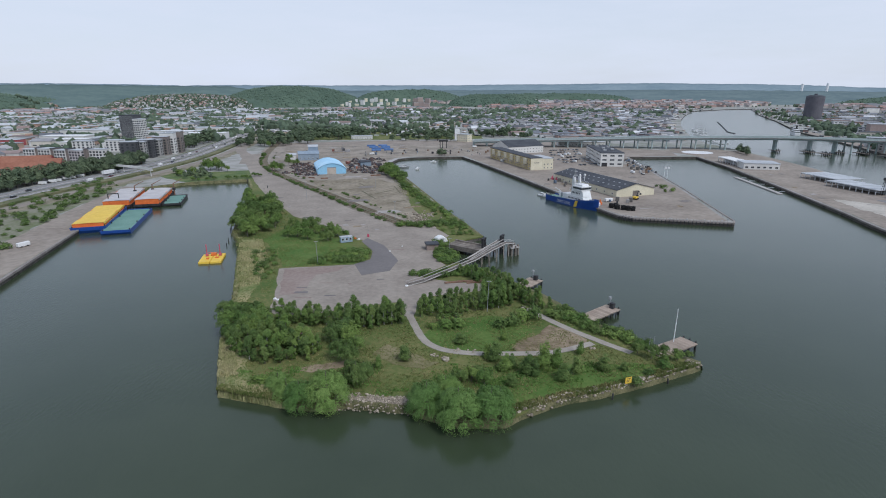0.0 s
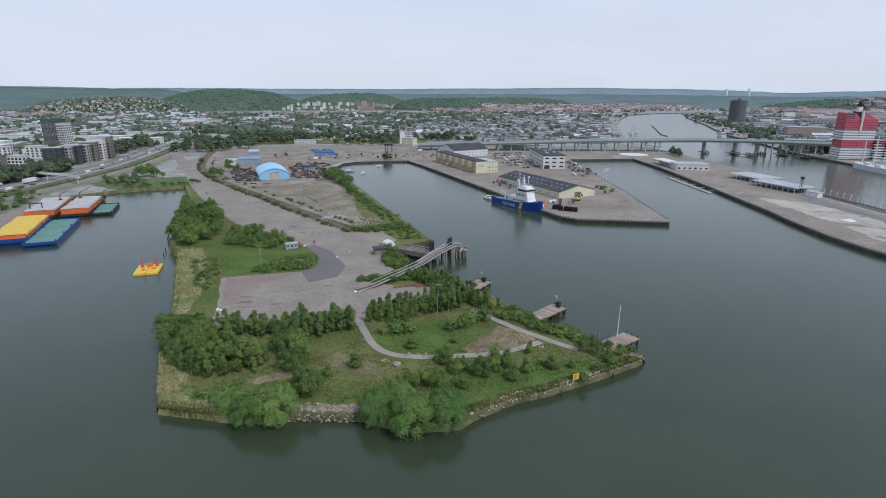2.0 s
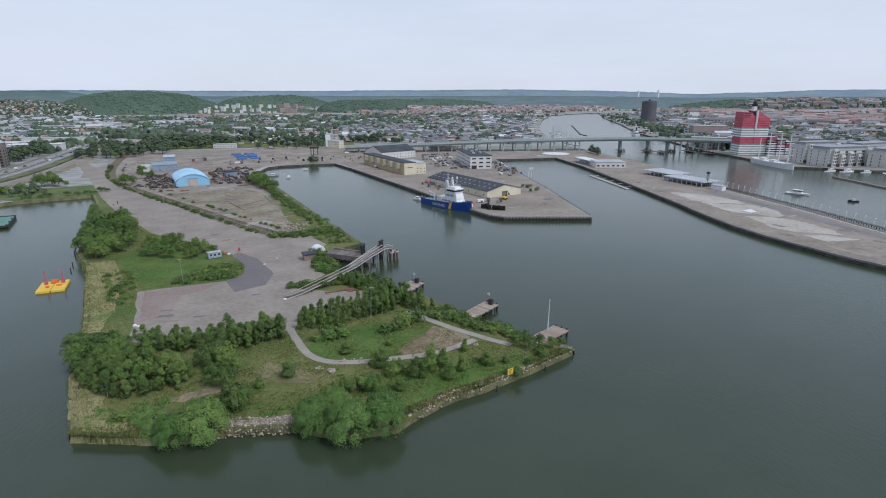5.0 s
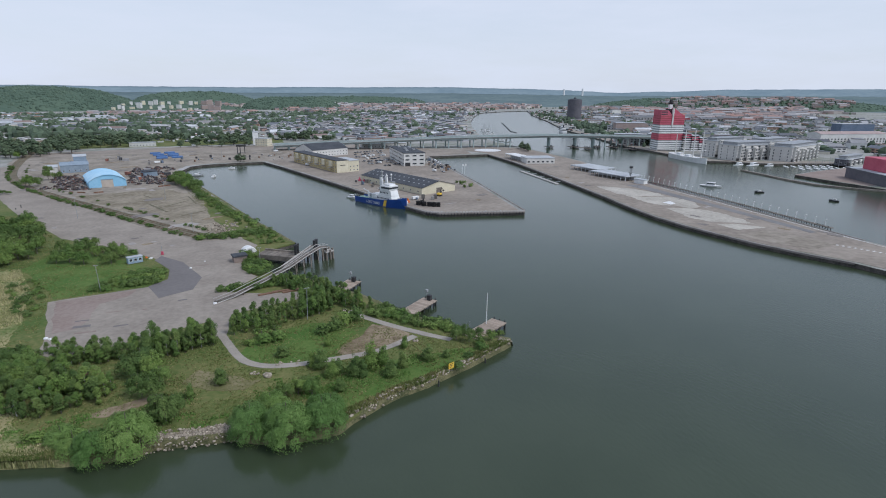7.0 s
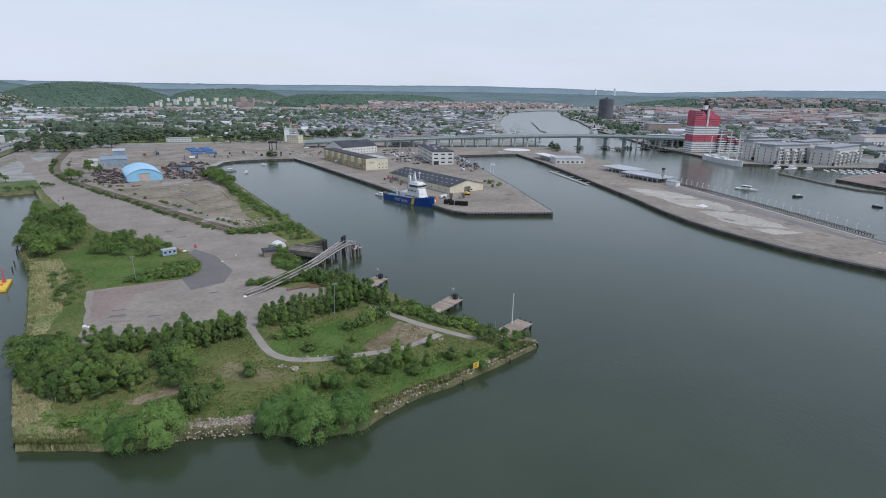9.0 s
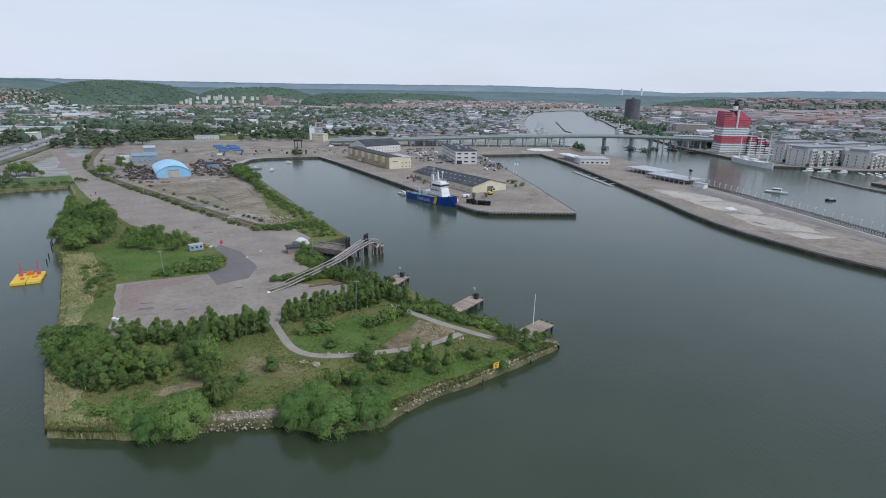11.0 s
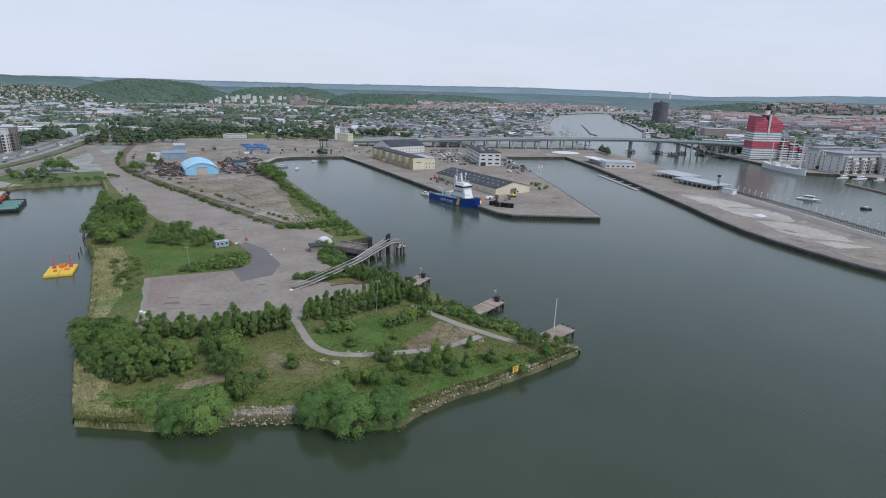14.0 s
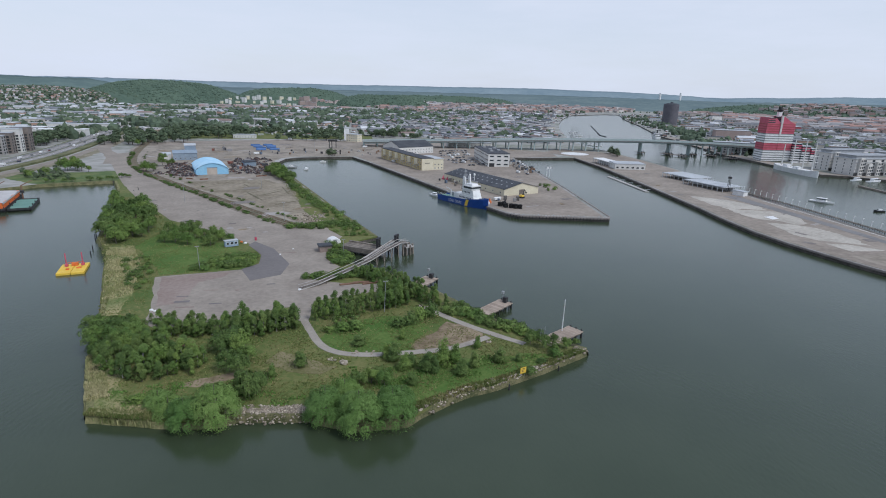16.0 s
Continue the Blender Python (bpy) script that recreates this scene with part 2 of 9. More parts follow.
# Dark brick shifted to blue-grey: the drum's haze sits in this colour.
M_DRUM = mat("hazed_dark_brick", (0.105, 0.102, 0.118), (0.15, 0.145, 0.16), 0.06, 0.85, 0.5)
M_BLACK_CLAD = mat("black_cladding", (0.055, 0.056, 0.062), (0.095, 0.096, 0.102), 0.1, 0.7, 1.0)
M_ROOF_RED = mat("red_tiles", (0.234, 0.095, 0.06), (0.328, 0.152, 0.1), 0.05, 0.85, 0.5)
M_ROOF_GREY = mat("pale_roof_sheet", (0.40, 0.42, 0.44), (0.52, 0.54, 0.56), 0.05, 0.6, 0.4)
M_CAR = palette("car_paint", [(0.5, 0.5, 0.5), (0.03, 0.03, 0.035), (0.6, 0.6, 0.6), (0.2, 0.05, 0.05), (0.07, 0.09, 0.14), (0.15, 0.15, 0.16), (0.3, 0.3, 0.3)], 0.35, source="object")
M_TYRE = mat("black_rubber", (0.012, 0.012, 0.012), (0.03, 0.03, 0.03), 1.0, 0.9)
# Town walls and roofs are paled and cooled: distance haze in their colours.
M_TOWN_WALL = palette("town_walls", [(0.68, 0.68, 0.68), (0.54, 0.52, 0.5), (0.42, 0.29, 0.25), (0.62, 0.58, 0.52), (0.40, 0.41, 0.43), (0.76, 0.76, 0.77), (0.5, 0.5, 0.51)])
M_TOWN_ROOF = palette("town_roofs", [(0.24, 0.25, 0.27), (0.42, 0.43, 0.45), (0.29, 0.22, 0.20), (0.15, 0.16, 0.18), (0.33, 0.33, 0.34), (0.68, 0.69, 0.71), (0.20, 0.215, 0.245), (0.48, 0.48, 0.49), (0.29, 0.285, 0.285), (0.12, 0.125, 0.14)])
M_RED_TOWN = palette("brick_blocks", [(0.42, 0.30, 0.265), (0.44, 0.345, 0.305), (0.53, 0.48, 0.44), (0.60, 0.57, 0.54), (0.47, 0.41, 0.38)])
M_RED_ROOFS = palette("tile_roofs", [(0.40, 0.25, 0.215), (0.34, 0.25, 0.23), (0.40, 0.325, 0.305), (0.28, 0.28, 0.29), (0.38, 0.365, 0.365), (0.21, 0.215, 0.23), (0.31, 0.245, 0.23), (0.45, 0.435, 0.435)])
M_WHITE_TOWN = palette("white_houses", [(0.68, 0.67, 0.65), (0.62, 0.58, 0.5), (0.72, 0.72, 0.71), (0.5, 0.34, 0.26)])
M_CONTAINER = palette("container_paint", [(0.24, 0.10, 0.075), (0.10, 0.15, 0.24), (0.36, 0.35, 0.35), (0.22, 0.15, 0.11), (0.06, 0.06, 0.065), (0.32, 0.13, 0.09)], 0.7, source="object")
M_DEBRIS = palette("scrap_heap", [(0.15, 0.10, 0.085), (0.06, 0.055, 0.055), (0.3, 0.28, 0.27), (0.22, 0.12, 0.09), (0.1, 0.1, 0.12), (0.05, 0.05, 0.055)], 0.9)
M_CLUTTER = palette("town_clutter", [(0.75, 0.75, 0.76), (0.12, 0.125, 0.13), (0.4, 0.4, 0.41), (0.62, 0.62, 0.62), (0.2, 0.205, 0.22), (0.36, 0.22, 0.18), (0.8, 0.8, 0.8), (0.09, 0.10, 0.11)])
# Pale stone again, slightly darker: the shade between bays put into colour.
M_RECESS = mat("shaded_stone", (0.55, 0.535, 0.505), (0.66, 0.64, 0.60), 0.1, 0.85, 1.0)
M_GOODS = palette("stored_goods", [(0.16, 0.15, 0.14), (0.3, 0.29, 0.28), (0.06, 0.06, 0.065), (0.45, 0.44, 0.42), (0.24, 0.16, 0.11), (0.14, 0.18, 0.24)], 0.8, source="object")

# ---- building helpers ----
from mathutils.geometry import tessellate_polygon


def thing(name, x, y, z=0.0, turn=0.0, label="", category="", group="", kind=""):
    """An empty at the foot of a thing, under which its parts go."""
    ob = new(name)
    ob.matrix_basis = pose(x, y, z, 0, 0, turn)
    ob.empty_display_size = 0.5
    return tagged(ob, label, category, group, kind)


def mesh_of(name, bm, *materials):
    me = bpy.data.meshes.new(name)
    bmesh.ops.recalc_face_normals(bm, faces=bm.faces)
    bm.to_mesh(me)
    bm.free()
    for m in materials:
        me.materials.append(m)
    return me


def part(name, bm, material, parent=None, label="", at=None):
    """One mesh object out of a bmesh (or of a finished mesh), under a thing or a part."""
    me = bm if isinstance(bm, bpy.types.Mesh) else mesh_of(name, bm, *(material if isinstance(material, (list, tuple)) else [material]))
    ob = new(name, me)
    ob.parent = parent
    if at is not None:
        ob.matrix_basis = at
    return tagged(ob, label)


def box(bm, x0, x1, y0, y1, z0, z1, bevel=0.0, m=None, slot=0):
    vs = [bm.verts.new((x, y, z)) for z in (z0, z1) for x, y in ((x0, y0), (x1, y0), (x1, y1), (x0, y1))]
    fs = [bm.faces.new([vs[i] for i in q]) for q in ((3, 2, 1, 0), (4, 5, 6, 7), (0, 1, 5, 4), (1, 2, 6, 5), (2, 3, 7, 6), (3, 0, 4, 7))]
    for f in fs:
        f.material_index = slot
    if bevel:
        r = bmesh.ops.bevel(bm, geom=list({e for f in fs for e in f.edges}), offset=bevel, segments=1, affect="EDGES")
        vs = list({v for v in vs if v.is_valid} | set(r["verts"]))
    if m is not None:
        bmesh.ops.transform(bm, matrix=m, verts=vs)
    return vs


def cyl(bm, a, b, r0, r1=None, sides=8, slot=0):
    """A tapered rod from a to b."""
    a, b = Vector(a), Vector(b)
    q = (b - a).to_track_quat("Z", "Y").to_matrix()
    rings = []
    for end, r in ((a, r0), (b, r0 if r1 is None else r1)):
        rings.append([bm.verts.new(end + q @ Vector((r * math.cos(2 * math.pi * k / sides), r * math.sin(2 * math.pi * k / sides), 0))) for k in range(sides)])
    for k in range(sides):
        bm.faces.new((rings[0][k], rings[0][(k + 1) % sides], rings[1][(k + 1) % sides], rings[1][k])).material_index = slot
    bm.faces.new(rings[0][::-1]).material_index = slot
    bm.faces.new(rings[1]).material_index = slot


def prism(bm, pts, z0, z1, slot=0, side_slot=None):
    """A slab with the plan pts. z1 may be a function of x and y."""
    top_z = z1 if callable(z1) else (lambda x, y: z1)
    top = [bm.verts.new((x, y, top_z(x, y))) for x, y in pts]
    low = [bm.verts.new((x, y, z0)) for x, y in pts]
    for tri in tessellate_polygon([[Vector((x, y, 0)) for x, y in pts]]):
        bm.faces.new([top[i] for i in tri]).material_index = slot
    k = len(pts)
    for i in range(k):
        bm.faces.new((low[i], low[(i + 1) % k], top[(i + 1) % k], top[i])).material_index = slot if side_slot is None else side_slot


def rough_edge(pts, step=4.0, push=0.8, seed=0):
    """The outline pts with an uneven edge."""
    out = []
    for i, (x, y) in enumerate(pts):
        x2, y2 = pts[(i + 1) % len(pts)]
        far = math.hypot(x2 - x, y2 - y)
        k = max(1, int(far / step))
        for j in range(k):
            u = j / k
            px, py = x + (x2 - x) * u, y + (y2 - y) * u
            d = noise.noise(Vector((px * 0.11, py * 0.11, seed))) * push * 1.6 + noise.noise(Vector((px * 0.4, py * 0.4, seed + 5))) * push
            out.append((px + (y2 - y) / far * d, py - (x2 - x) / far * d))
    return out


def ribbon(pts, width):
    """The outline of a strip along pts; width one number, or one at each point."""
    left, right = [], []
    for i, (x, y) in enumerate(pts):
        a, b = pts[max(i - 1, 0)], pts[min(i + 1, len(pts) - 1)]
        far = math.hypot(b[0] - a[0], b[1] - a[1])
        nx, ny = -(b[1] - a[1]) / far, (b[0] - a[0]) / far
        w = (width[i] if isinstance(width, (list, tuple)) else width) / 2
        left.append((x + nx * w, y + ny * w))
        right.append((x - nx * w, y - ny * w))
    return left + right[::-1]


def smooth(pts, times=2):
    """Corner cutting along an open line."""
    for _ in range(times):
        out = [pts[0]]
        for a, b in zip(pts, pts[1:]):
            out += [(a[0] * 0.75 + b[0] * 0.25, a[1] * 0.75 + b[1] * 0.25), (a[0] * 0.25 + b[0] * 0.75, a[1] * 0.25 + b[1] * 0.75)]
        pts = out + [pts[-1]]
    return pts


def along(pts, step):
    """Points and headings (degrees) every step metres along a line."""
    out, rest = [], 0.0
    for (x, y), (x2, y2) in zip(pts, pts[1:]):
        far = math.hypot(x2 - x, y2 - y)
        d = rest
        while d < far:
            out.append((x + (x2 - x) * d / far, y + (y2 - y) * d / far, math.degrees(math.atan2(y2 - y, x2 - x))))
            d += step
        rest = d - far
    return out


def inside(x, y, pts):
    hit = False
    for i in range(len(pts)):
        (x1, y1), (x2, y2) = pts[i - 1], pts[i]
        if (y1 > y) != (y2 > y) and x < (x2 - x1) * (y - y1) / (y2 - y1) + x1:
            hit = not hit
    return hit


def scatter(pts, gap, rng, tries=30):
    """Places inside an outline, none nearer to another than gap."""
    xs, ys = [p[0] for p in pts], [p[1] for p in pts]
    area = (max(xs) - min(xs)) * (max(ys) - min(ys))
    got = []
    for _ in range(int(area / gap**2 * tries / 8) + 20):
        x, y = rng.uniform(min(xs), max(xs)), rng.uniform(min(ys), max(ys))
        if inside(x, y, pts) and all((x - a) ** 2 + (y - b) ** 2 > gap * gap for a, b in got):
            got.append((x, y))
    return got


def patch(name, pts, z, material, label, category="ground", push=0.0, seed=0, deep=0.4, step=4.0):
    bm = bmesh.new()
    prism(bm, rough_edge(pts, step, push, seed) if push else pts, z - deep, z)
    return tagged(part(name, bm, material), label, category, kind="structure")


def raw_mesh(name, verts, faces, *materials):
    me = bpy.data.meshes.new(name)
    me.from_pydata(verts, [], faces)
    for m in materials:
        me.materials.append(m)
    return me

# ---- water and land ----
bm = bmesh.new()
box(bm, -4900, 4900, -900, 4900, -6, 0)
tagged(part("water", bm, M_WATER), "dark green-grey harbour water with small ripples", "water", kind="structure")

LEFT_QUAY = [(-97, -75), (-133, 60), (-168.8, 192.3), (-187, 260), (-205, 327), (-224, 397)]
HEAD_WEST = [(-202, 420), (-188, 427), (-175, 431), (-158.8, 436.4)]
SPIT_WEST = [(-146, 405), (-137, 374), (-123, 324), (-116, 297), (-109, 270), (-96.5, 246), (-85.5, 212), (-76.5, 185.2), (-70.4, 165), (-65, 143.9), (-59.2, 128), (-54.8, 116.4)]
SPIT_FRONT = [(-47.2, 114.2), (-41, 112.4), (-34, 110.4), (-27, 109.4), (-23.2, 111), (-7.1, 108.7), (-3, 106), (4, 103.4), (14.0, 103.4), (17, 106), (22, 109), (29.2, 112.7), (38, 115.2), (52.6, 121.2), (68.8, 128.9)]
SPIT_EAST = [(69.2, 129.8), (61, 137.6), (55.3, 146.9), (48.7, 153.6), (41.2, 167.9), (35.7, 179.6), (27.1, 192.3), (19.5, 203.9), (8, 214), (3.2, 222), (2.9, 239.4), (6, 249), (20.1, 259), (13, 284), (5.3, 308.7), (-9.4, 365.2), (-20, 405), (-29.9, 442.1), (-44.8, 508), (-52, 545)]
BASIN_HEAD = [(-47, 572), (-35, 583), (-2.5, 590.6), (21, 590.6)]
PIER_B = [(37.3, 539.9), (75.2, 402.6), (93.9, 328.8), (102, 304), (108, 297.4), (159.3, 285.5), (161.5, 290), (177, 390.8), (195.9, 548.5), (201.1, 588)]
PIER_C = [(276, 588), (270, 510), (252, 395), (238, 312), (231, 280), (226.4, 249), (225.9, 226), (227.6, 208), (231, 184), (236, 167), (244, 146), (252, 90), (256, -40), (285, -40), (288.5, 170.4), (291, 192), (301.5, 270.6), (310, 362), (330, 440), (344, 492), (352, 570), (357.6, 663)]
RIVER_NORTH = [(361, 750), (380, 830), (418, 942), (480, 1110), (572, 1327), (690, 1580), (851, 1897), (1040, 2060), (1120, 2110)]
RIVER_SOUTH = [(1160, 2090), (1095, 1960), (925, 1620), (782, 1295), (660, 1040), (617, 945), (581, 835), (543, 727), (505, 625), (497, 561), (490, 525), (481, 457), (503, 444), (513, 427), (532, 415), (562, 409), (600, 395), (590, 372), (520, 362), (475, 350), (470, 320), (468, 263), (466, 100), (470, -300)]
FAR = [(4890, -300), (4890, 4890), (-4890, 4890), (-4890, -75)]
LAND = LEFT_QUAY + HEAD_WEST + SPIT_WEST + SPIT_FRONT + SPIT_EAST + BASIN_HEAD + PIER_B + PIER_C + RIVER_NORTH + RIVER_SOUTH + FAR
bm = bmesh.new()
prism(bm, LAND, -5, 2.0, 0, 1)
tagged(part("ground", bm, [M_CITY_GROUND, M_WALL_QUAY]), "town ground of paving and grass behind stained quay walls", "ground", kind="structure")

M_BALLAST = mat("dark_ballast", (0.10, 0.10, 0.062), (0.21, 0.18, 0.13), 0.15, 0.95, 1.5, bump=0.08)
SPIT = [(-160, 462)] + [HEAD_WEST[-1]] + SPIT_WEST + SPIT_FRONT + SPIT_EAST[:15]
patch("grass_spit", SPIT + [(-20, 335), (-70, 372), (-120, 420)], 2.04, M_GRASS, "rough green and yellow grass on the headland", "grass", 0.5, 1, 0.6)
patch("grass_shore", [(-212, 428), (-202, 421), (-188, 428), (-175, 432), (-158, 437), (-150, 462), (-165, 490), (-205, 478), (-260, 470)], 2.05, mat("shore_grass", (0.07, 0.12, 0.038), (0.155, 0.18, 0.07), 0.08, 0.95, 0.7, bump=0.15), "green grassy shore at the head of the basin", "grass", 1.5, 2)
LOT = [(-59.2, 176.2), (-66.9, 208.0), (-34.1, 213.8), (-30.3, 221.7), (-31.2, 232.7), (-39.6, 251.8), (-54, 270.4), (-86.2, 303), (-123.4, 369.2), (-150, 425), (-166.6, 465), (-194.9, 533.2), (-225, 600), (-195, 640), (-180, 560), (-159, 480), (-91, 376), (-52, 316), (-27, 282), (-22, 276), (-4.2, 276), (3, 260), (-1, 246), (-3.6, 237.2), (-4.7, 224.1), (1.4, 212.3), (-9.7, 198.2), (3.4, 191.8), (17.2, 189.9), (13.5, 182.8), (-4.8, 177.3), (-8.5, 172), (-9.5, 160), (-13, 160), (-13.5, 173), (-34.8, 165), (-52.4, 158), (-58, 165)]
patch("asphalt_lot", LOT, 2.10, M_ASPHALT, "weathered grey asphalt lot and access road", "pavement", 0.35, 3)
patch("asphalt_repair", [(-37.1, 213.8), (-32, 199.6), (-21.4, 205.1), (-19.1, 218.5), (-27.5, 241.9), (-37.2, 254.9), (-39.1, 248.8), (-31.7, 232.7), (-31.3, 220.1)], 2.14, M_ASPHALT_NEW, "darker strip of newer asphalt", "pavement", 0.1, 4)
patch("reddish_strip", [(-58, 178), (-64.5, 207.5), (-40, 211.5), (-42, 205), (-50, 200), (-52, 180)], 2.13, M_PINK, "worn reddish gravel along the asphalt lot", "pavement", 0.9, 5)
for k, (x, y, w, h) in enumerate([(-51, 181, 5, 2.0), (-49, 176, 6, 1.2), (-52, 186, 4, 1.0), (-44, 191, 5, 0.7), (-24, 195, 3, 0.8), (-35, 190, 1.4, 0.9), (-40, 178, 4, 0.6), (-20, 235, 6, 0.8), (-75, 300, 9, 1.4), (-60, 285, 8, 1.2)]):
    patch("asphalt_patch", [(x - w / 2, y - h / 2), (x + w / 2, y - h / 2.4), (x + w / 2.2, y + h / 2), (x - w / 2.1, y + h / 2.2)], 2.15, M_PINK if k % 2 else M_ASPHALT_NEW, "worn patch in the asphalt", "pavement", 0.25, 10 + k, step=1.0)
WEST_YARD = [(-160, 458), (-122, 395), (-98, 362), (-62, 318), (-24, 273), (6, 276), (4, 300), (-12, 360), (-24, 403), (-36, 442), (-50, 500), (-57, 548), (-52, 578), (-34, 592), (40, 596), (60, 640), (40, 720), (-90, 735), (-215, 690), (-190, 600), (-178, 540)]
patch("dusty_yard", WEST_YARD, 2.08, M_PALE_DIRT, "dusty pinkish-grey scrapyard ground", "ground", 1.0, 6)
patch("bare_field", [(-112, 432), (-79, 436), (-54, 440), (-33, 404), (-13, 346), (-2, 302), (-12, 284), (-20, 296), (-42, 326), (-74, 372), (-98, 408)], 2.12, mat("cleared_ground", (0.17, 0.145, 0.10), (0.32, 0.278, 0.215), 0.06, 0.95, 0.4, bump=0.1), "bare brown soil of a cleared yard", "ground", 2.5, 7)
patch("grassy_bank", [(8, 283), (19, 260), (2, 262), (-8, 285), (-16, 310), (-22, 345), (-28, 400), (-40, 440), (-52, 500), (-46, 508), (-32, 442), (-11, 365), (3, 309)], 2.16, M_GRASS, "grassy bank above the inner basin", "grass", 1.2, 8)
RAIL_LINE = smooth([(-262, 960), (-239, 826), (-223, 730), (-207, 643), (-191, 574), (-177, 531), (-152, 479), (-117, 424), (-84, 376), (-50, 324), (-20, 282)])
patch("rail_bed", ribbon(RAIL_LINE, 8.5), 2.16, M_BALLAST, "disused rail bed of brown ballast", "ground", 0.3, 9)
for k, (a, b) in enumerate((((-58, 382), (-37, 404)), ((-37, 404), (-30, 374)), ((-58, 382), (-45, 354)), ((-45, 354), (-30, 374)), ((-80, 366), (-60, 350)), ((-52, 366), (-36, 388)), ((-90, 405), (-66, 418)), ((-66, 418), (-58, 402)), ((-36, 340), (-22, 352)), ((-70, 392), (-52, 406)))):
    patch("foundation_strip", ribbon([a, b], 0.6 + 0.25 * (k % 3)), 2.2, M_BALLAST if k % 3 else M_PALE_DIRT, "strip of an old foundation in the cleared yard", "pavement", 0.35, 500 + k, step=1.5)
patch("path_west", ribbon(smooth([(-11.5, 164), (-10.2, 157.7), (-8.2, 151), (-6.6, 145), (-4.0, 139.6), (0.6, 136.0), (7.1, 134.4), (14.8, 134.2), (22.7, 134.2), (29.5, 134.6), (36.3, 137.2), (43.0, 140.6)]), 2.3), 2.14, M_GRAVEL, "grey gravel footpath through the grass", "path", 0.12, 11, step=2)
patch("path_east", ribbon(smooth([(28, 166), (31.9, 159.5), (37.4, 151.3), (43.9, 143.4), (52.2, 134.6)]), 2.4), 2.15, M_GRAVEL, "grey gravel footpath along the shore", "path", 0.12, 12, step=2)
patch("dirt_patch", [(19.2, 137.2), (24.4, 134.0), (33, 135.5), (40.5, 139), (42.5, 143.5), (33, 153.4), (29.5, 149), (27, 145.3), (22, 141)], 2.11, M_SOIL, "bare trodden soil beside the path", "ground", 0.9, 13, step=2)
patch("dirt_patch", [(-16, 140), (-11, 137), (-4, 131), (-1, 129.5), (-5, 126), (-14, 128), (-20, 134)], 2.10, mat("trodden_grass", (0.13, 0.13, 0.05), (0.24, 0.205, 0.12), 0.2, 0.95, 1.2), "thin trodden grass beside the path", "ground", 1.2, 14, step=2)
patch("dirt_patch", [(-36, 127), (-26, 130), (-25, 127.5), (-34, 124), (-41, 124)], 2.10, M_SOIL, "bare brown soil between thickets", "ground", 0.6, 15, step=2)
REEDS = [(-53.8, 118.0), (-63.8, 143), (-59, 145), (-54, 133), (-49, 121.5), (-40, 118), (-40, 114.4), (-47.2, 115.8)]
patch("reed_ground", REEDS, 2.09, M_REED, "pale dry reeds along the shore", "grass", 0.7, 16, step=1.5)
patch("reed_ground", [(-75.6, 187), (-94.6, 244), (-99, 252), (-90, 252), (-78, 225), (-69, 190), (-67.5, 172), (-71, 172)], 2.09, M_REED, "pale dry reeds along the shore", "grass", 0.9, 17, step=1.5)
patch("lawn", [(-88, 252), (-74, 228), (-66, 211), (-34, 216), (-33, 226), (-44, 244), (-60, 262), (-80, 278)], 2.075, M_LAWN, "green meadow beside the lot", "grass", 0.8, 18)
patch("lawn", [(-6, 146), (-2, 138), (5, 134.5), (18, 134), (22, 143), (27, 148), (26, 158), (14, 160), (-2, 156)], 2.075, M_LAWN, "green meadow inside the path's loop", "grass", 0.6, 19)
patch("lawn", [(14, 108), (28, 114), (50, 121.5), (60, 127), (50, 129), (34, 128), (20, 124), (8, 118)], 2.075, M_LAWN, "green meadow on the front shore", "grass", 0.8, 20)

# piers and their paving
PB = [(40, 541), (77.5, 403.5), (96, 330), (104, 306), (109, 299.5), (157.5, 288), (174.5, 391), (193.5, 549), (199, 590), (260, 600), (270, 650), (200, 700), (60, 700), (25, 594)]
patch("pier_paving", PB, 2.10, M_QUAY, "pinkish-grey paving of the middle pier", "pavement")
PC = [(279, 600), (272.5, 510), (254.5, 395), (240.5, 312), (233.5, 280), (229, 249), (228.4, 226), (230, 208), (233.4, 184), (238.5, 168), (246.5, 147), (254.5, 90), (258, -40), (283, -40), (286.5, 170.4), (289, 192), (299.5, 270.6), (308, 362), (328, 440), (342, 492), (350, 570), (352, 640), (300, 690), (262, 650)]
patch("pier_paving", PC, 2.12, M_QUAY, "pinkish-grey paving of the long pier", "pavement")
M_WORN_SLAB = mat("worn_pale_slabs", (0.35, 0.32, 0.275), (0.52, 0.485, 0.425), 0.05, 0.92, 0.5)
for k, (pts, m, edge) in enumerate((
    ([(258.8, 354), (278, 334), (284, 312), (280, 300), (262, 306), (254, 318)], M_WORN_SLAB, 1.4),
    ([(255, 312), (262, 304), (281, 297), (286, 288), (277, 262), (266, 262), (262, 270), (252, 279)], M_WORN_SLAB, 1.4),
    ([(251, 268), (264, 262), (271, 252), (272, 240), (267, 215), (258, 222), (247, 226), (244, 240)], M_WORN_SLAB, 1.2),
    ([(246, 222), (256, 219), (266, 207), (246, 207)], M_WORN_SLAB, 0.8),
    ([(286, 350), (297, 348), (291, 270), (282, 190), (277, 190), (284, 270)], M_ROAD, 0.3),
    ([(262, 282), (270, 284), (268, 276), (262, 275)], M_WHITE, 0.6),
    ([(236, 200), (262, 202), (268, 170), (245, 166)], M_PALE_DIRT, 1.0),
)):
    patch("pier_slab", pts, 2.15 + 0.004 * k, m, "worn slabs on the long pier", "pavement", edge, 21 + k, step=2.0)
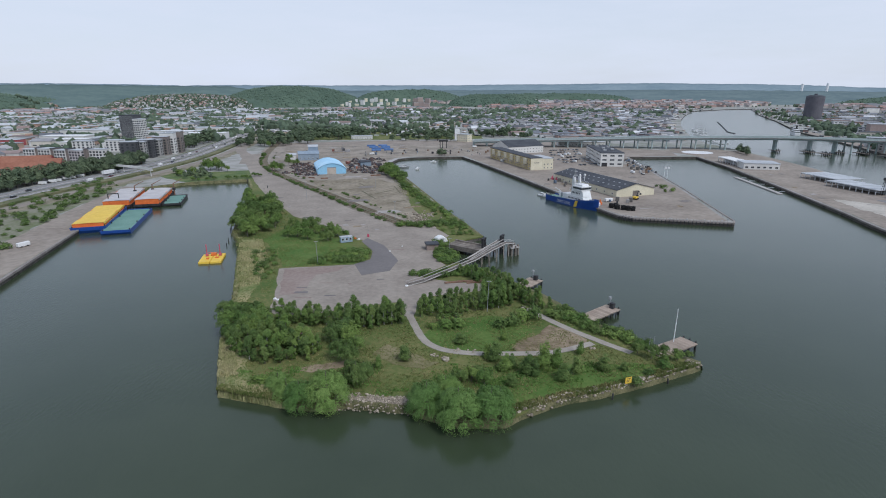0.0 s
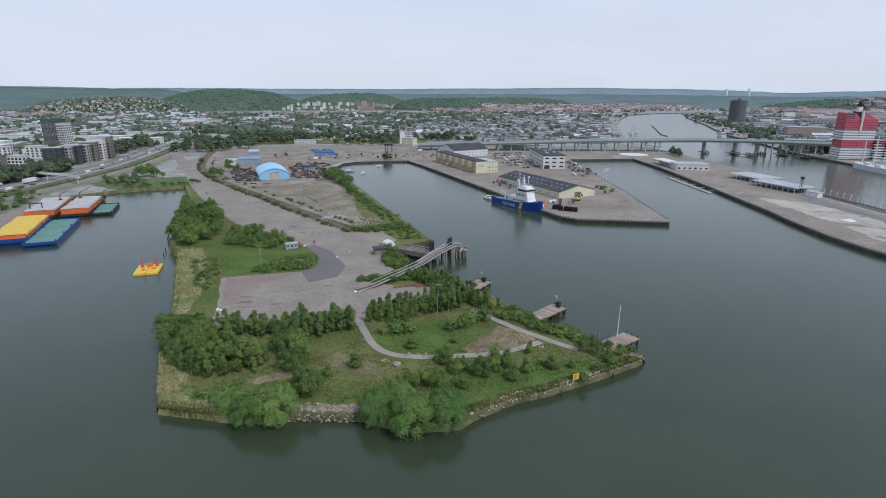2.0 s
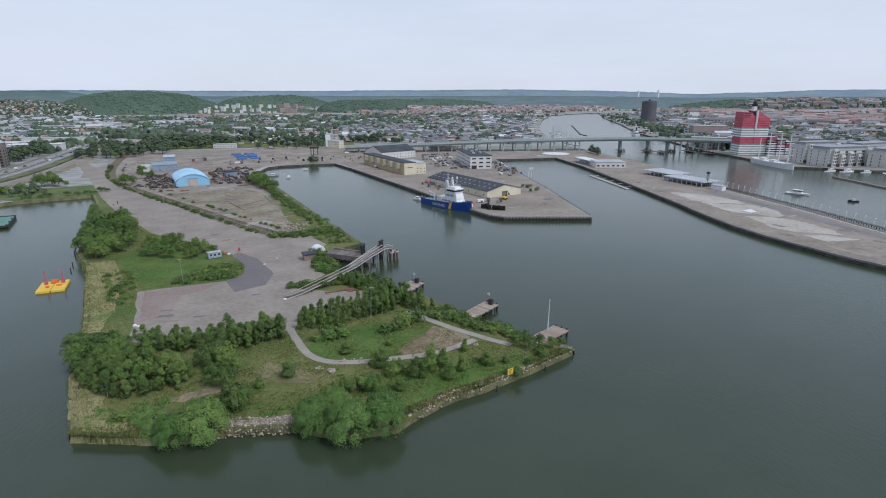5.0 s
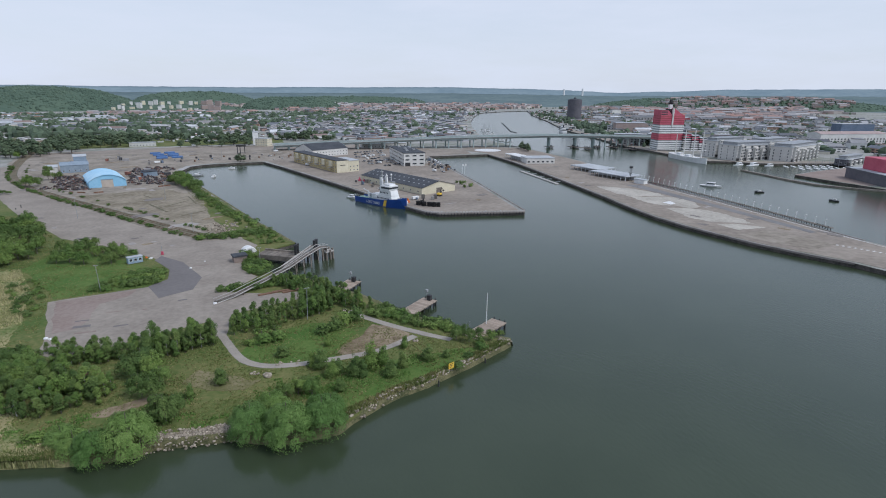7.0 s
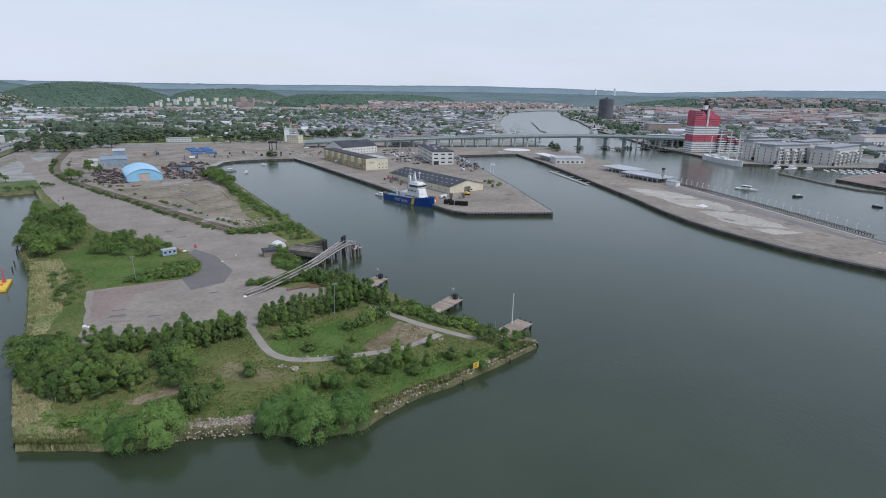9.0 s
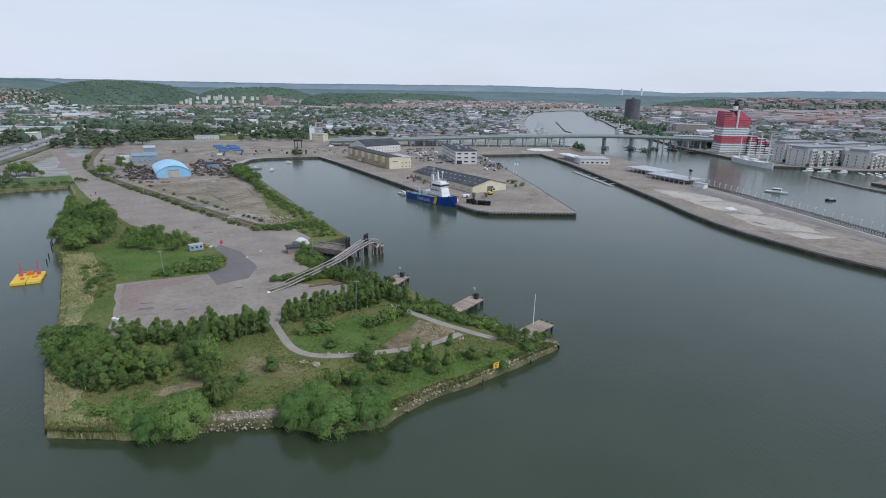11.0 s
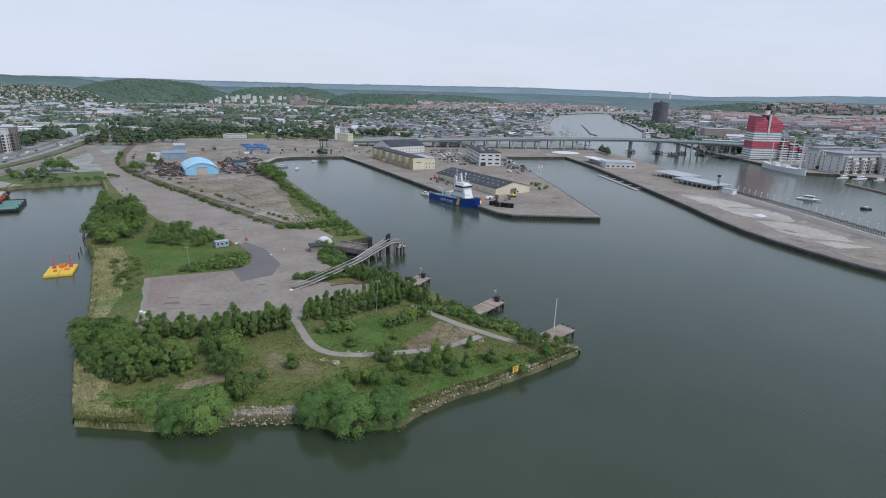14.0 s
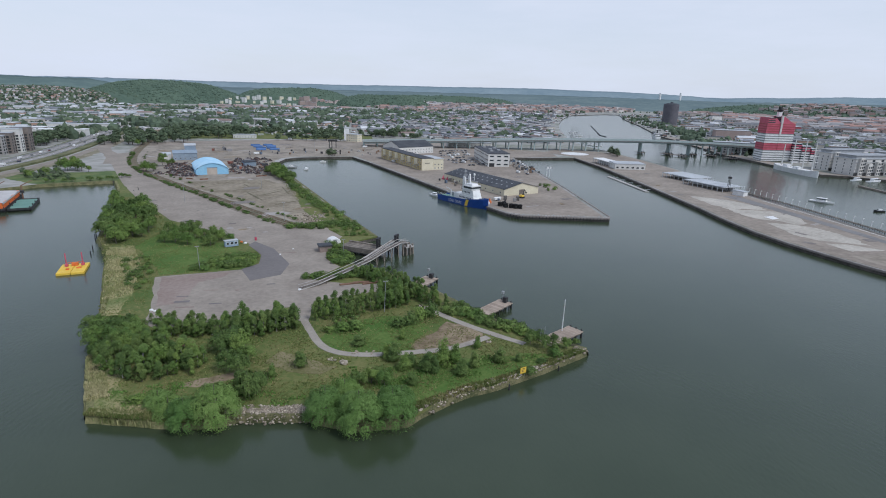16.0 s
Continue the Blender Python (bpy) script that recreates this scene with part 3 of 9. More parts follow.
patch("left_quay_paving", [(-135, 60), (-170.5, 193), (-188.5, 261), (-206.5, 328), (-226, 398), (-240, 402), (-226, 320), (-212, 260), (-203, 193), (-178, 60)], 2.10, M_QUAY, "pinkish-grey quay paving", "pavement")
patch("scrub_ground", [(-179, 60), (-204, 193), (-213, 262), (-227, 322), (-241, 402), (-262, 455), (-285, 440), (-285, 300), (-275, 60)], 2.08, mat("weedy_paving", (0.13, 0.16, 0.07), (0.25, 0.235, 0.19), 0.08, 0.95, 0.6), "overgrown parking ground with shrubs", "grass", 2.0, 22)
# motorway and streets
ROADLINE = smooth([(-300, 60), (-299, 250), (-297, 355), (-289, 410), (-281, 465), (-275, 540), (-280, 625), (-303, 780), (-318, 880), (-338, 1030), (-352, 1180), (-330, 1350), (-190, 1560), (300, 1800)])
M_BANK_GRASS = mat("verge_grass", (0.085, 0.105, 0.045), (0.19, 0.18, 0.10), 0.06, 0.95, 0.5)
M_CARRIAGE = mat("worn_carriageway", (0.235, 0.222, 0.215), (0.315, 0.298, 0.288), 0.04, 0.9, 0.3)
M_DRY = mat("dry_verge", (0.15, 0.145, 0.085), (0.285, 0.25, 0.19), 0.08, 0.95, 0.6)
NEAR_ROAD = [q for q in ROADLINE if q[1] < 1000]
patch("motorway_verge", ribbon(ROADLINE, 34), 2.09, M_BANK_GRASS, "dry grassy motorway verge", "grass", 1.0, 23)
for off in (-6.6, 6.6):
    patch("motorway", ribbon([(x + off, y) for x, y in ROADLINE], 10.5), 2.14, M_CARRIAGE, "grey carriageway of the motorway", "road")
    patch("lane_line", ribbon([(x + off, y) for x, y in NEAR_ROAD], 0.3), 2.16, M_WHITE, "white lane line on the motorway", "road marking")
patch("median", ribbon(ROADLINE, 2.4), 2.18, M_BANK_GRASS, "narrow dry median strip", "road")
for off in (-12.2, 0.0, 12.2):
    bm = bmesh.new()
    prism(bm, ribbon([(x + off, y) for x, y in NEAR_ROAD], 0.25), 2.1, 2.95)
    tagged(part("guard_rail", bm, M_STEEL), "grey steel guard rail along the motorway", "guard rail", kind="structure")
bm = bmesh.new()
prism(bm, ribbon([(x + 20, y) for x, y in NEAR_ROAD], 8), 1.9, 3.6)
tagged(part("verge_bank", bm, M_BANK_GRASS), "low olive grass bank beside the motorway", "bank", kind="structure")
patch("slip_road", ribbon([(x + 31, y) for x, y in NEAR_ROAD], 8.5), 2.12, M_ASPHALT, "pinkish grey slip road beside the bank", "road")
patch("slip_verge", ribbon([(x + 40, y) for x, y in NEAR_ROAD], 9), 2.10, M_DRY, "dry grassy strip beside the slip road", "grass", 1.0, 27)
patch("access_road", ribbon(smooth([(-195, 533), (-215, 600), (-240, 640), (-262, 720), (-285, 820)]), 12), 2.17, M_ASPHALT, "grey access road", "road")
patch("wide_apron", [(-215, 640), (-190, 610), (-60, 660), (60, 650), (160, 660), (160, 760), (-60, 790), (-230, 740)], 2.065, M_QUAY, "wide pinkish-grey apron behind the basins", "pavement", 1.0, 24)
patch("parking", [(-260, 790), (-60, 800), (60, 815), (60, 900), (-150, 960), (-270, 880)], 2.055, M_GRASS, "green plots beside the railway", "grass", 2.0, 25)
patch("rail_yard", ribbon([(-330, 860), (-190, 1010), (0, 1120), (300, 1260), (600, 1500)], 34), 2.13, M_SOIL, "brown ballast of the railway yard", "ground", 1.0, 26)

patch("south_quay", ribbon([(627, 945), (591, 835), (553, 727), (515, 625), (507, 561), (500, 525), (491, 460), (510, 450), (522, 434), (540, 424), (566, 418), (606, 404)], 17), 2.07, M_ASPHALT, "stone-paved quay of the south bank", "pavement")
# two tracks on the disused rail bed
for off in (-1.9, 1.9):
    for rail in (-0.72, 0.72):
        line = RAIL_LINE
        bm = bmesh.new()
        prism(bm, ribbon([(x + off + rail, y + (off + rail) * 0.5) for x, y in line], 0.16), 2.1, 2.34)
        tagged(part("rail", bm, M_RUST), "rusty disused rail", "rail", kind="structure")
# stone copings and timber fenders along the quays
M_COPING = mat("worn_coping", (0.20, 0.175, 0.16), (0.30, 0.27, 0.25), 0.2, 0.9, 1.2)


def coping(name, line, label, wide=0.9, high=0.3):
    bm = bmesh.new()
    prism(bm, ribbon(line, wide), 1.4, 2.0 + high)
    return tagged(part(name, bm, M_COPING), label, "quay edge", kind="structure")


coping("coping_north", LEFT_QUAY[1:], "grey stone coping of the quay")
coping("coping_middle", PIER_B, "grey stone coping of the middle pier")
coping("coping_long", PIER_C[:11], "grey stone coping of the long pier")
coping("coping_river", PIER_C[14:-3], "grey stone coping of the long pier")
coping("coping_far", [(201, 588.5), (276, 588.5)], "grey stone coping of the basin's end")

# ---- plants ----
def leaf_cloud(name, blobs, count, size, seed, material, heart=(0, 0, 0.45)):
    """A crown: many small tilted leaf clumps on the skins of a few uneven clouds (x, y, z, rx, rz, weight). Each clump bulges like the cloud it belongs to."""
    r = np.random.default_rng(seed)
    w = np.array([b[5] * b[3] * (b[3] + b[4]) for b in blobs], float)
    pick = r.choice(len(blobs), count, p=w / w.sum())
    b = np.array([q[:5] for q in blobs])[pick]
    d = r.normal(size=(count, 3))
    d /= np.linalg.norm(d, axis=1)[:, None]
    d[:, 2] = np.where(d[:, 2] < -0.45, -d[:, 2], d[:, 2])
    far = np.where(r.random(count) < 0.86, r.uniform(0.82, 1.08, count), r.uniform(0.4, 1.22, count))
    c = b[:, :3] + d * np.c_[b[:, 3], b[:, 3], b[:, 4]] * far[:, None]
    top = max(q[2] + q[4] for q in blobs)
    whole = c - np.array((heart[0], heart[1], heart[2] * top))
    whole /= np.linalg.norm(whole, axis=1)[:, None] + 1e-6
    lean = d * 0.75 + whole * 0.55
    nrm = lean + r.normal(size=(count, 3)) * 0.3 + (0, 0, 0.15)
    nrm /= np.linalg.norm(nrm, axis=1)[:, None]
    a = np.cross(nrm, r.normal(size=(count, 3)))
    a /= np.linalg.norm(a, axis=1)[:, None]
    e = np.cross(nrm, a)
    s = size * r.uniform(0.6, 1.3, count)[:, None]
    k = r.uniform(0.55, 0.95, count)[:, None]
    v = np.stack([c - a * s, c - e * s * k - nrm * s * 0.15, c + a * s * 0.9, c + e * s * k - nrm * s * 0.2], 1).reshape(-1, 3)
    f = np.arange(4 * count).reshape(-1, 4)
    me = raw_mesh(name, v.tolist(), f.tolist(), material)
    me.polygons.foreach_set("use_smooth", [True] * count)
    soft = lean + r.normal(size=(count, 3)) * 0.28 + (0, 0, 0.3)
    soft /= np.linalg.norm(soft, axis=1)[:, None]
    me.normals_split_custom_set_from_vertices(np.repeat(soft, 4, axis=0).tolist())
    return me


def trunk_mesh(name, height, radius, limbs, seed, material):
    rng = random.Random(seed)
    bm = bmesh.new()
    lean = (rng.uniform(-0.3, 0.3), rng.uniform(-0.3, 0.3))
    cyl(bm, (0, 0, -0.3), (lean[0] * 0.5, lean[1] * 0.5, height * 0.5), radius, radius * 0.6, 6)
    cyl(bm, (lean[0] * 0.5, lean[1] * 0.5, height * 0.5), (lean[0], lean[1], height * 0.92), radius * 0.6, radius * 0.15, 5)
    for x, y, z in limbs:
        u = rng.uniform(0.25, 0.5)
        cyl(bm, (lean[0] * u, lean[1] * u, height * u), (x, y, z), radius * 0.4, radius * 0.1, 4)
    return mesh_of(name, bm, material)


def tree_kind(kind, n):
    """Crown and trunk meshes of one kind of tree at its own size."""
    rng = random.Random(kind + str(n))
    made = []
    for k in range(n):
        if kind == "birch":
            high, blobs = 8.0, []
            for _ in range(26):
                z = 0.9 + 6.4 * rng.random()
                a, o = rng.uniform(0, 6.28), 1.35 * rng.random() ** 0.6 * (1.0 if z < 4.0 else max(0.05, 1 - ((z - 4.0) / 3.9) ** 1.6))
                blobs.append((math.cos(a) * o, math.sin(a) * o, z, rng.uniform(0.45, 0.8), rng.uniform(0.6, 1.1), 1))
            crown = leaf_cloud("birch_crown", blobs, 2500, 0.15, k, M_LEAF_DARK if k % 3 else M_LEAF)
            bark, rad = M_BIRCH_BARK if k % 2 else M_BARK, 0.13
        elif kind == "willow":
            high, blobs = 7.0, []
            for _ in range(58):
                a, e = rng.uniform(0, 6.28), math.asin(rng.uniform(0.0, 1.0))
                o = 4.3 * math.cos(e) * rng.uniform(0.9, 1.03)
                blobs.append((math.cos(a) * o, math.sin(a) * o, 0.9 + 4.6 * math.sin(e) * rng.uniform(0.9, 1.05), rng.uniform(0.8, 1.4), rng.uniform(0.8, 1.3), 1))
            blobs.append((0, 0, 1.3, 4.4, 4.6, 0.5))
            crown = leaf_cloud("willow_crown", blobs, 17000, 0.125, 40 + k, M_LEAF_LIGHT, (0, 0, 0.25))
            bark, rad = M_BARK, 0.3
        elif kind in ("broadleaf", "distant"):
            high, blobs = 11.0, []
            for _ in range(16):
                a, o = rng.uniform(0, 6.28), rng.uniform(0.3, 2.9)
                blobs.append((math.cos(a) * o, math.sin(a) * o, rng.uniform(2.6, 9.5) * (1.05 - o / 14), rng.uniform(1.3, 2.0), rng.uniform(1.2, 1.9), 1))
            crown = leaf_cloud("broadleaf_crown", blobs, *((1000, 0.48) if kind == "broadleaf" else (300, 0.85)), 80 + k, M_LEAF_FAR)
            bark, rad = M_BARK, 0.28
        elif kind == "bush":
            high, blobs = 5.6, []
            for _ in range(22):
                a, o = rng.uniform(0, 6.28), 2.7 * rng.random() ** 0.6
                blobs.append((math.cos(a) * o, math.sin(a) * o, 0.7 + 4.2 * math.sqrt(max(0.0, 1 - (o / 3.6) ** 2)) * rng.uniform(0.35, 1.0), rng.uniform(0.7, 1.3), rng.uniform(0.7, 1.25), 1))
            crown = leaf_cloud("bush_crown", blobs, 2300, 0.185, 200 + k, M_LEAF if k % 2 else M_LEAF_DARK, (0, 0, 0.3))
            bark, rad = M_BARK, 0.15
        elif kind == "young":
            high = 4.2
            blobs = [(rng.uniform(-0.35, 0.35), rng.uniform(-0.35, 0.35), 0.45 + 3.3 * i / 15, rng.uniform(0.55, 0.8) * (1.25 - (i / 15) ** 1.6 * 0.85), 0.5, 1) for i in range(16)]
            crown = leaf_cloud("young_crown", blobs, 2400, 0.1, 120 + k, M_LEAF if k % 2 else M_LEAF_DARK, (0, 0, 0.3))
            bark, rad = M_BARK, 0.07
        else:
            high, blobs = 2.2, []
            for _ in range(10):
                a, o = rng.uniform(0, 6.28), rng.uniform(0.1, 1.3)
                blobs.append((math.cos(a) * o, math.sin(a) * o, rng.uniform(0.3, 1.4), rng.uniform(0.5, 0.85), rng.uniform(0.45, 0.75), 1))
            crown = leaf_cloud("shrub_crown", blobs, 480, 0.16, 160 + k, M_LEAF if k % 2 else M_LEAF_DARK, (0, 0, 0.2))
            bark, rad = M_BARK, 0.06
        limbs = [b[:3] for b in blobs[::2]]
        made.append((trunk_mesh(kind + "_trunk", high, rad, limbs[:6], k, bark), crown, high))
    return made


TREES = {"birch": tree_kind("birch", 5), "willow": tree_kind("willow", 3), "broadleaf": tree_kind("broadleaf", 4), "distant": tree_kind("distant", 4), "bush": tree_kind("bush", 4), "young": tree_kind("young", 4), "shrub": tree_kind("shrub", 4)}
TREE_WORDS = {
    "birch": ("birch_tree", "slender green birch in a dense thicket", "tree"),
    "willow": ("willow_tree", "broad round willow overhanging the water", "tree"),
    "broadleaf": ("broadleaf_tree", "tall dark green broadleaf street tree", "tree"),
    "young": ("young_tree", "small bushy young tree standing in grass", "tree"),
    "bush": ("bushy_tree", "round bushy green tree in a thicket", "tree"),
    "shrub": ("shrub", "low green shrub in rough grass", "shrub"),
}
plants = random.Random(7)


def plant(kind, x, y, high, wide=1.0, label="", group="", z=2.0):
    """A tree or shrub of that height; wide stretches its crown."""
    trunk, crown, own = plants.choice(TREES[kind])
    name, words, category = TREE_WORDS[kind]
    s = high / own
    e = thing(name, x, y, z, plants.uniform(0, 360), label or words, category, group)
    e.matrix_basis = e.matrix_basis @ Matrix.Diagonal((s * wide, s * wide, s, 1))
    part("trunk", trunk, None, e)
    part("crown", crown, None, e)
    return e


def far_wood(name, places, label, sort="distant", leaves=None):
    """Whole far trees or shrubs joined into one mesh: x, y, height, width."""
    verts, faces, slots, base = [], [], [], 0
    for x, y, high, wide in places:
        trunk, crown, own = plants.choice(TREES[sort])
        a, k = plants.uniform(0, 6.28), high / own
        turn = np.array([[math.cos(a), math.sin(a), 0], [-math.sin(a), math.cos(a), 0], [0, 0, 1]])
        for slot, me in enumerate((crown, trunk)):
            v = np.empty(len(me.vertices) * 3)
            me.vertices.foreach_get("co", v)
            v = (v.reshape(-1, 3) * (k * wide, k * wide, k)) @ turn + (x, y, 2.0)
            verts.extend(v.tolist())
            faces.extend([tuple(base + i for i in f.vertices) for f in me.polygons])
            slots.extend([slot] * len(me.polygons))
            base += len(v)
    ob = new(name, raw_mesh(name, verts, faces, leaves or M_LEAF_FAR, M_BARK))
    ob.data.polygons.foreach_set("material_index", slots)
    tagged(ob, label, "woods" if sort == "distant" else "shrubs", kind="stuff")


def thicket(kind, pts, gap, high, wide, label, group, seed, z=2.0):
    rng = random.Random(seed)
    for x, y in scatter(pts, gap, rng):
        plant(kind, x, y, high * rng.uniform(0.6, 1.25), wide * rng.uniform(0.85, 1.2), label, group, z)


# thickets of the headland
thicket("birch", [(-65, 145), (-60, 136), (-52, 129.5), (-44.7, 126.8), (-35, 130.5), (-33, 136), (-41, 141), (-48, 148), (-60, 152)], 2.2, 6.0, 1.25, "slender green birch in a dense thicket", "birch thicket", 1)
thicket("birch", [(-64, 153), (-50, 150), (-44, 150), (-38, 153), (-39, 160), (-52, 164), (-64, 163)], 2.3, 4.6, 1.3, "green birch at the back of a thicket", "birch thicket", 61)
thicket("birch", [(-52, 156), (-40, 153), (-31, 150.5), (-30, 160), (-38, 160), (-52, 161)], 1.9, 4.6, 1.35, "green birch in a row beside the lot", "birch row", 63)
thicket("birch", [(-30, 150.5), (-22, 150), (-12.5, 154), (-12.5, 160), (-24, 160.5), (-30, 160)], 1.7, 6.4, 1.15, "tall green birch in a row beside the lot", "birch row", 2)
thicket("birch", [(-8, 159), (0, 158), (10, 163), (22, 167), (26, 174), (20, 181), (8, 174), (-7, 166)], 2.0, 6.0, 1.1, "green birch in a row beside the path", "birch row", 3)
thicket("birch", [(20, 178), (28, 170), (34, 162), (37, 164), (32, 178), (24, 191), (16, 200), (10, 206), (6, 202)], 2.1, 4.6, 1.25, "young green tree on the shore", "shore thicket", 4)
thicket("shrub", [(33, 162), (36, 158), (47, 146), (57, 137), (60, 138), (50, 151), (41, 166)], 2.0, 2.8, 1.1, "low green shrub on the shore", "shore shrubs", 5)
thicket("bush", [(-66, 147), (-60, 138), (-52, 132), (-45, 129), (-37, 133), (-50, 150), (-62, 158)], 4.4, 5.6, 0.7, "round green tree among birches", "birch thicket", 62)
for x, y, h, w in [(-29.5, 143.5, 7.6, 0.9), (-26.6, 141.2, 7.0, 0.85), (-31.5, 140.5, 6.4, 0.8), (-27.6, 130.5, 7.2, 0.72), (-25.2, 128.6, 6.6, 0.7), (-24.0, 134.0, 6.2, 0.7), (-21.0, 116.6, 7.8, 0.62), (-19.6, 118.6, 7.2, 0.6), (-23.0, 121.5, 5.6, 0.7)]:
    plant("bush", x, y, h, w, "bushy green tree in the grass", "tree clump")
thicket("bush", [(-110, 276), (-100, 256), (-93, 256), (-88, 268), (-90, 290), (-103, 330), (-120, 334)], 4.2, 8.4, 0.8, "bushy green tree in a dense thicket", "north thicket", 7)
thicket("bush", [(-78, 258), (-66, 252), (-50, 246), (-44, 252), (-56, 268), (-72, 282), (-80, 276)], 4.0, 5.4, 0.8, "bushy green tree in a dense thicket", "north thicket", 8)
thicket("shrub", [(-56, 214), (-36, 216), (-31, 226), (-36, 236), (-44, 230), (-56, 220)], 2.1, 2.6, 1.15, "low green shrub along the lot", "hedge shrubs", 9)
thicket("shrub", [(-86, 226), (-72, 196), (-66, 196), (-68, 212), (-78, 238)], 3.6, 2.4, 1.3, "low green shrub in rough grass", "shore shrubs", 10)
thicket("bush", [(-114, 290), (-108.5, 275), (-104, 280), (-120, 330), (-132, 362), (-137, 374)], 3.6, 5.0, 0.9, "bushy green tree on the shore", "shore thicket", 11)
thicket("bush", [(-71, 162), (-67, 148), (-62, 146), (-57, 152), (-58, 162)], 3.0, 5.0, 1.0, "bushy green tree on the shore", "shore thicket", 12)
thicket("shrub", [(-13, 199), (-2, 197), (6, 198.5), (19, 199), (19, 206), (11, 205.5), (-2, 203), (-12, 202)], 1.9, 2.8, 1.1, "low green shrub beside the ramp", "ramp shrubs", 13)
thicket("shrub", [(-4, 246), (-4, 228), (1, 213), (7, 216), (3.5, 232), (1, 244)], 1.9, 2.6, 1.1, "low green shrub beside the berth", "berth shrubs", 14)
for x, y, h in [(53.5, 133.6, 4.2), (56.5, 131.2, 4.6), (60.0, 132.6, 4.0), (63.2, 130.4, 3.8), (55.2, 136.2, 3.6), (66.4, 131.2, 2.8), (59.0, 128.6, 2.8)]:
    plant("bush", x, y, h, 0.75, "round green bush at the foot of the jetty", "shore bushes")
thicket("bush", [(-56, 472), (-48, 500), (-44, 480), (-30, 425), (-34, 420)], 3.6, 7.5, 0.9, "dark green tree on the basin's bank", "bank trees", 16)
thicket("shrub", [(-30, 420), (-14, 362), (4, 305), (12, 280), (7, 280), (-4, 305), (-20, 360), (-36, 418)], 3.4, 2.6, 1.3, "low green shrub on the basin's bank", "bank shrubs", 17)
thicket("shrub", [(-24, 281), (-12, 276.5), (4, 279), (15, 268), (19, 255), (14, 270), (2, 286), (-18, 287)], 2.3, 2.6, 1.3, "low green shrub at the end of the yard", "bank shrubs", 18)
low_rows = []
for x, y in [p[:2] for p in along([(-202, 630), (-188, 572), (-174, 528), (-149, 476), (-114, 421), (-81, 372), (-47, 320), (-20, 280)], 3.6)]:
    if plants.random() < 0.75:
        low_rows.append((x + plants.uniform(-1.2, 1.2) - 3, y + plants.uniform(-1.2, 1.2) - 2, plants.uniform(1.0, 2.4), 1.5))
        if plants.random() < 0.4:
            low_rows.append((x + plants.uniform(7, 9), y + plants.uniform(4, 6), plants.uniform(0.8, 1.8), 1.5))
far_wood("rail_bed_shrubs", low_rows, "low green shrubs along the rail bed", "shrub", M_LEAF_DARK)
for x, y, h, w in [(-40.4, 117.4, 5.6, 0.9), (-37.2, 113.6, 6.4, 0.8), (-33.4, 110.6, 7.4, 0.8), (-27.4, 111.4, 9.8, 0.8), (-3.8, 108.4, 8.6, 0.8), (3.6, 104.2, 9.6, 0.82), (10.8, 104.8, 9.2, 0.82), (0.6, 112.0, 8.0, 0.8), (13.2, 109.6, 6.4, 0.8)]:
    plant("willow", x, y, h, w, group="shore willows", z=0.6)
for x, y, h, w in [(-10.3, 130.4, 5.0, 1.15), (-17.0, 126.4, 3.8, 0.9), (5.1, 140.6, 3.6, 1.7), (17.7, 142.5, 3.8, 0.9), (14.0, 130.2, 5.6, 1.1), (16.2, 125.4, 4.4, 1.5), (17.8, 126.6, 4.0, 1.4), (21.5, 123.0, 6.4, 0.9), (26.2, 126.0, 8.0, 0.9), (29.6, 126.3, 6.0, 0.95), (30.2, 120.3, 4.6, 1.35), (34.2, 123.3, 5.4, 0.9), (37.8, 133.8, 4.2, 0.9), (41.7, 125.0, 4.6, 1.3), (16.9, 117.3, 3.6, 1.2), (12.2, 132.0, 4.6, 1.1), (47.0, 125.0, 2.6, 1.3), (23.4, 122.4, 5.0, 0.9)]:
    plant("young", x, y, h, w * 1.3, group="young trees")
for x, y, h, w in [(7.1, 119.6, 4.6, 0.85), (4.2, 119.0, 4.2, 0.9), (10.2, 118.4, 4.6, 0.9), (1.6, 116.6, 3.8, 0.9), (9.0, 121.4, 3.8, 0.9)]:
    plant("bush", x, y, h, w, "round green bush behind the willows", "meadow bushes")
for x, y, h, w in [(-46, 119, 2.6, 1.3), (-22, 118, 2.0, 1.5), (48, 118.5, 2.2, 1.4), (0.6, 152.4, 4.2, 1.2), (4.4, 152.8, 4.4, 1.1), (17.6, 151.5, 3.6, 1.2), (21.4, 152.8, 5.0, 0.9), (25, 156, 5.6, 0.8), (28.6, 157.6, 6.0, 0.8), (-3.6, 150.6, 2.6, 1.0), (58, 127, 2.6, 1.3), (53, 123, 2.0, 1.4)]:
    plant("shrub", x, y, h, w, group="meadow shrubs")
thicket("bush", [(-204, 424), (-188, 430), (-160, 439), (-152, 452), (-156, 458), (-172, 442), (-200, 432)], 4.6, 3.6, 1.1, "round green bush on the reedy shore", "shore bushes", 41)
# the quay's shrubs, the motorway's trees
quay_green = []
for x, y in scatter([(-181, 195), (-190, 215), (-213, 262), (-228, 325), (-245, 405), (-275, 430), (-280, 300), (-270, 200)], 7.0, random.Random(21)):
    quay_green.append((x, y, plants.uniform(1.6, 4.2), 1.4))
far_wood("quay_shrubs", quay_green, "rounded green shrubs on the overgrown quay", "shrub", M_LEAF_DARK)
for x, y in scatter([(-318, 330), (-309, 330), (-312, 400), (-300, 450), (-288, 505), (-300, 545), (-316, 545), (-330, 430), (-336, 330)], 5.6, random.Random(22)):
    plant("broadleaf", x, y, plants.uniform(10, 15), 1.15, "tall dark green tree beside the motorway", "motorway trees")
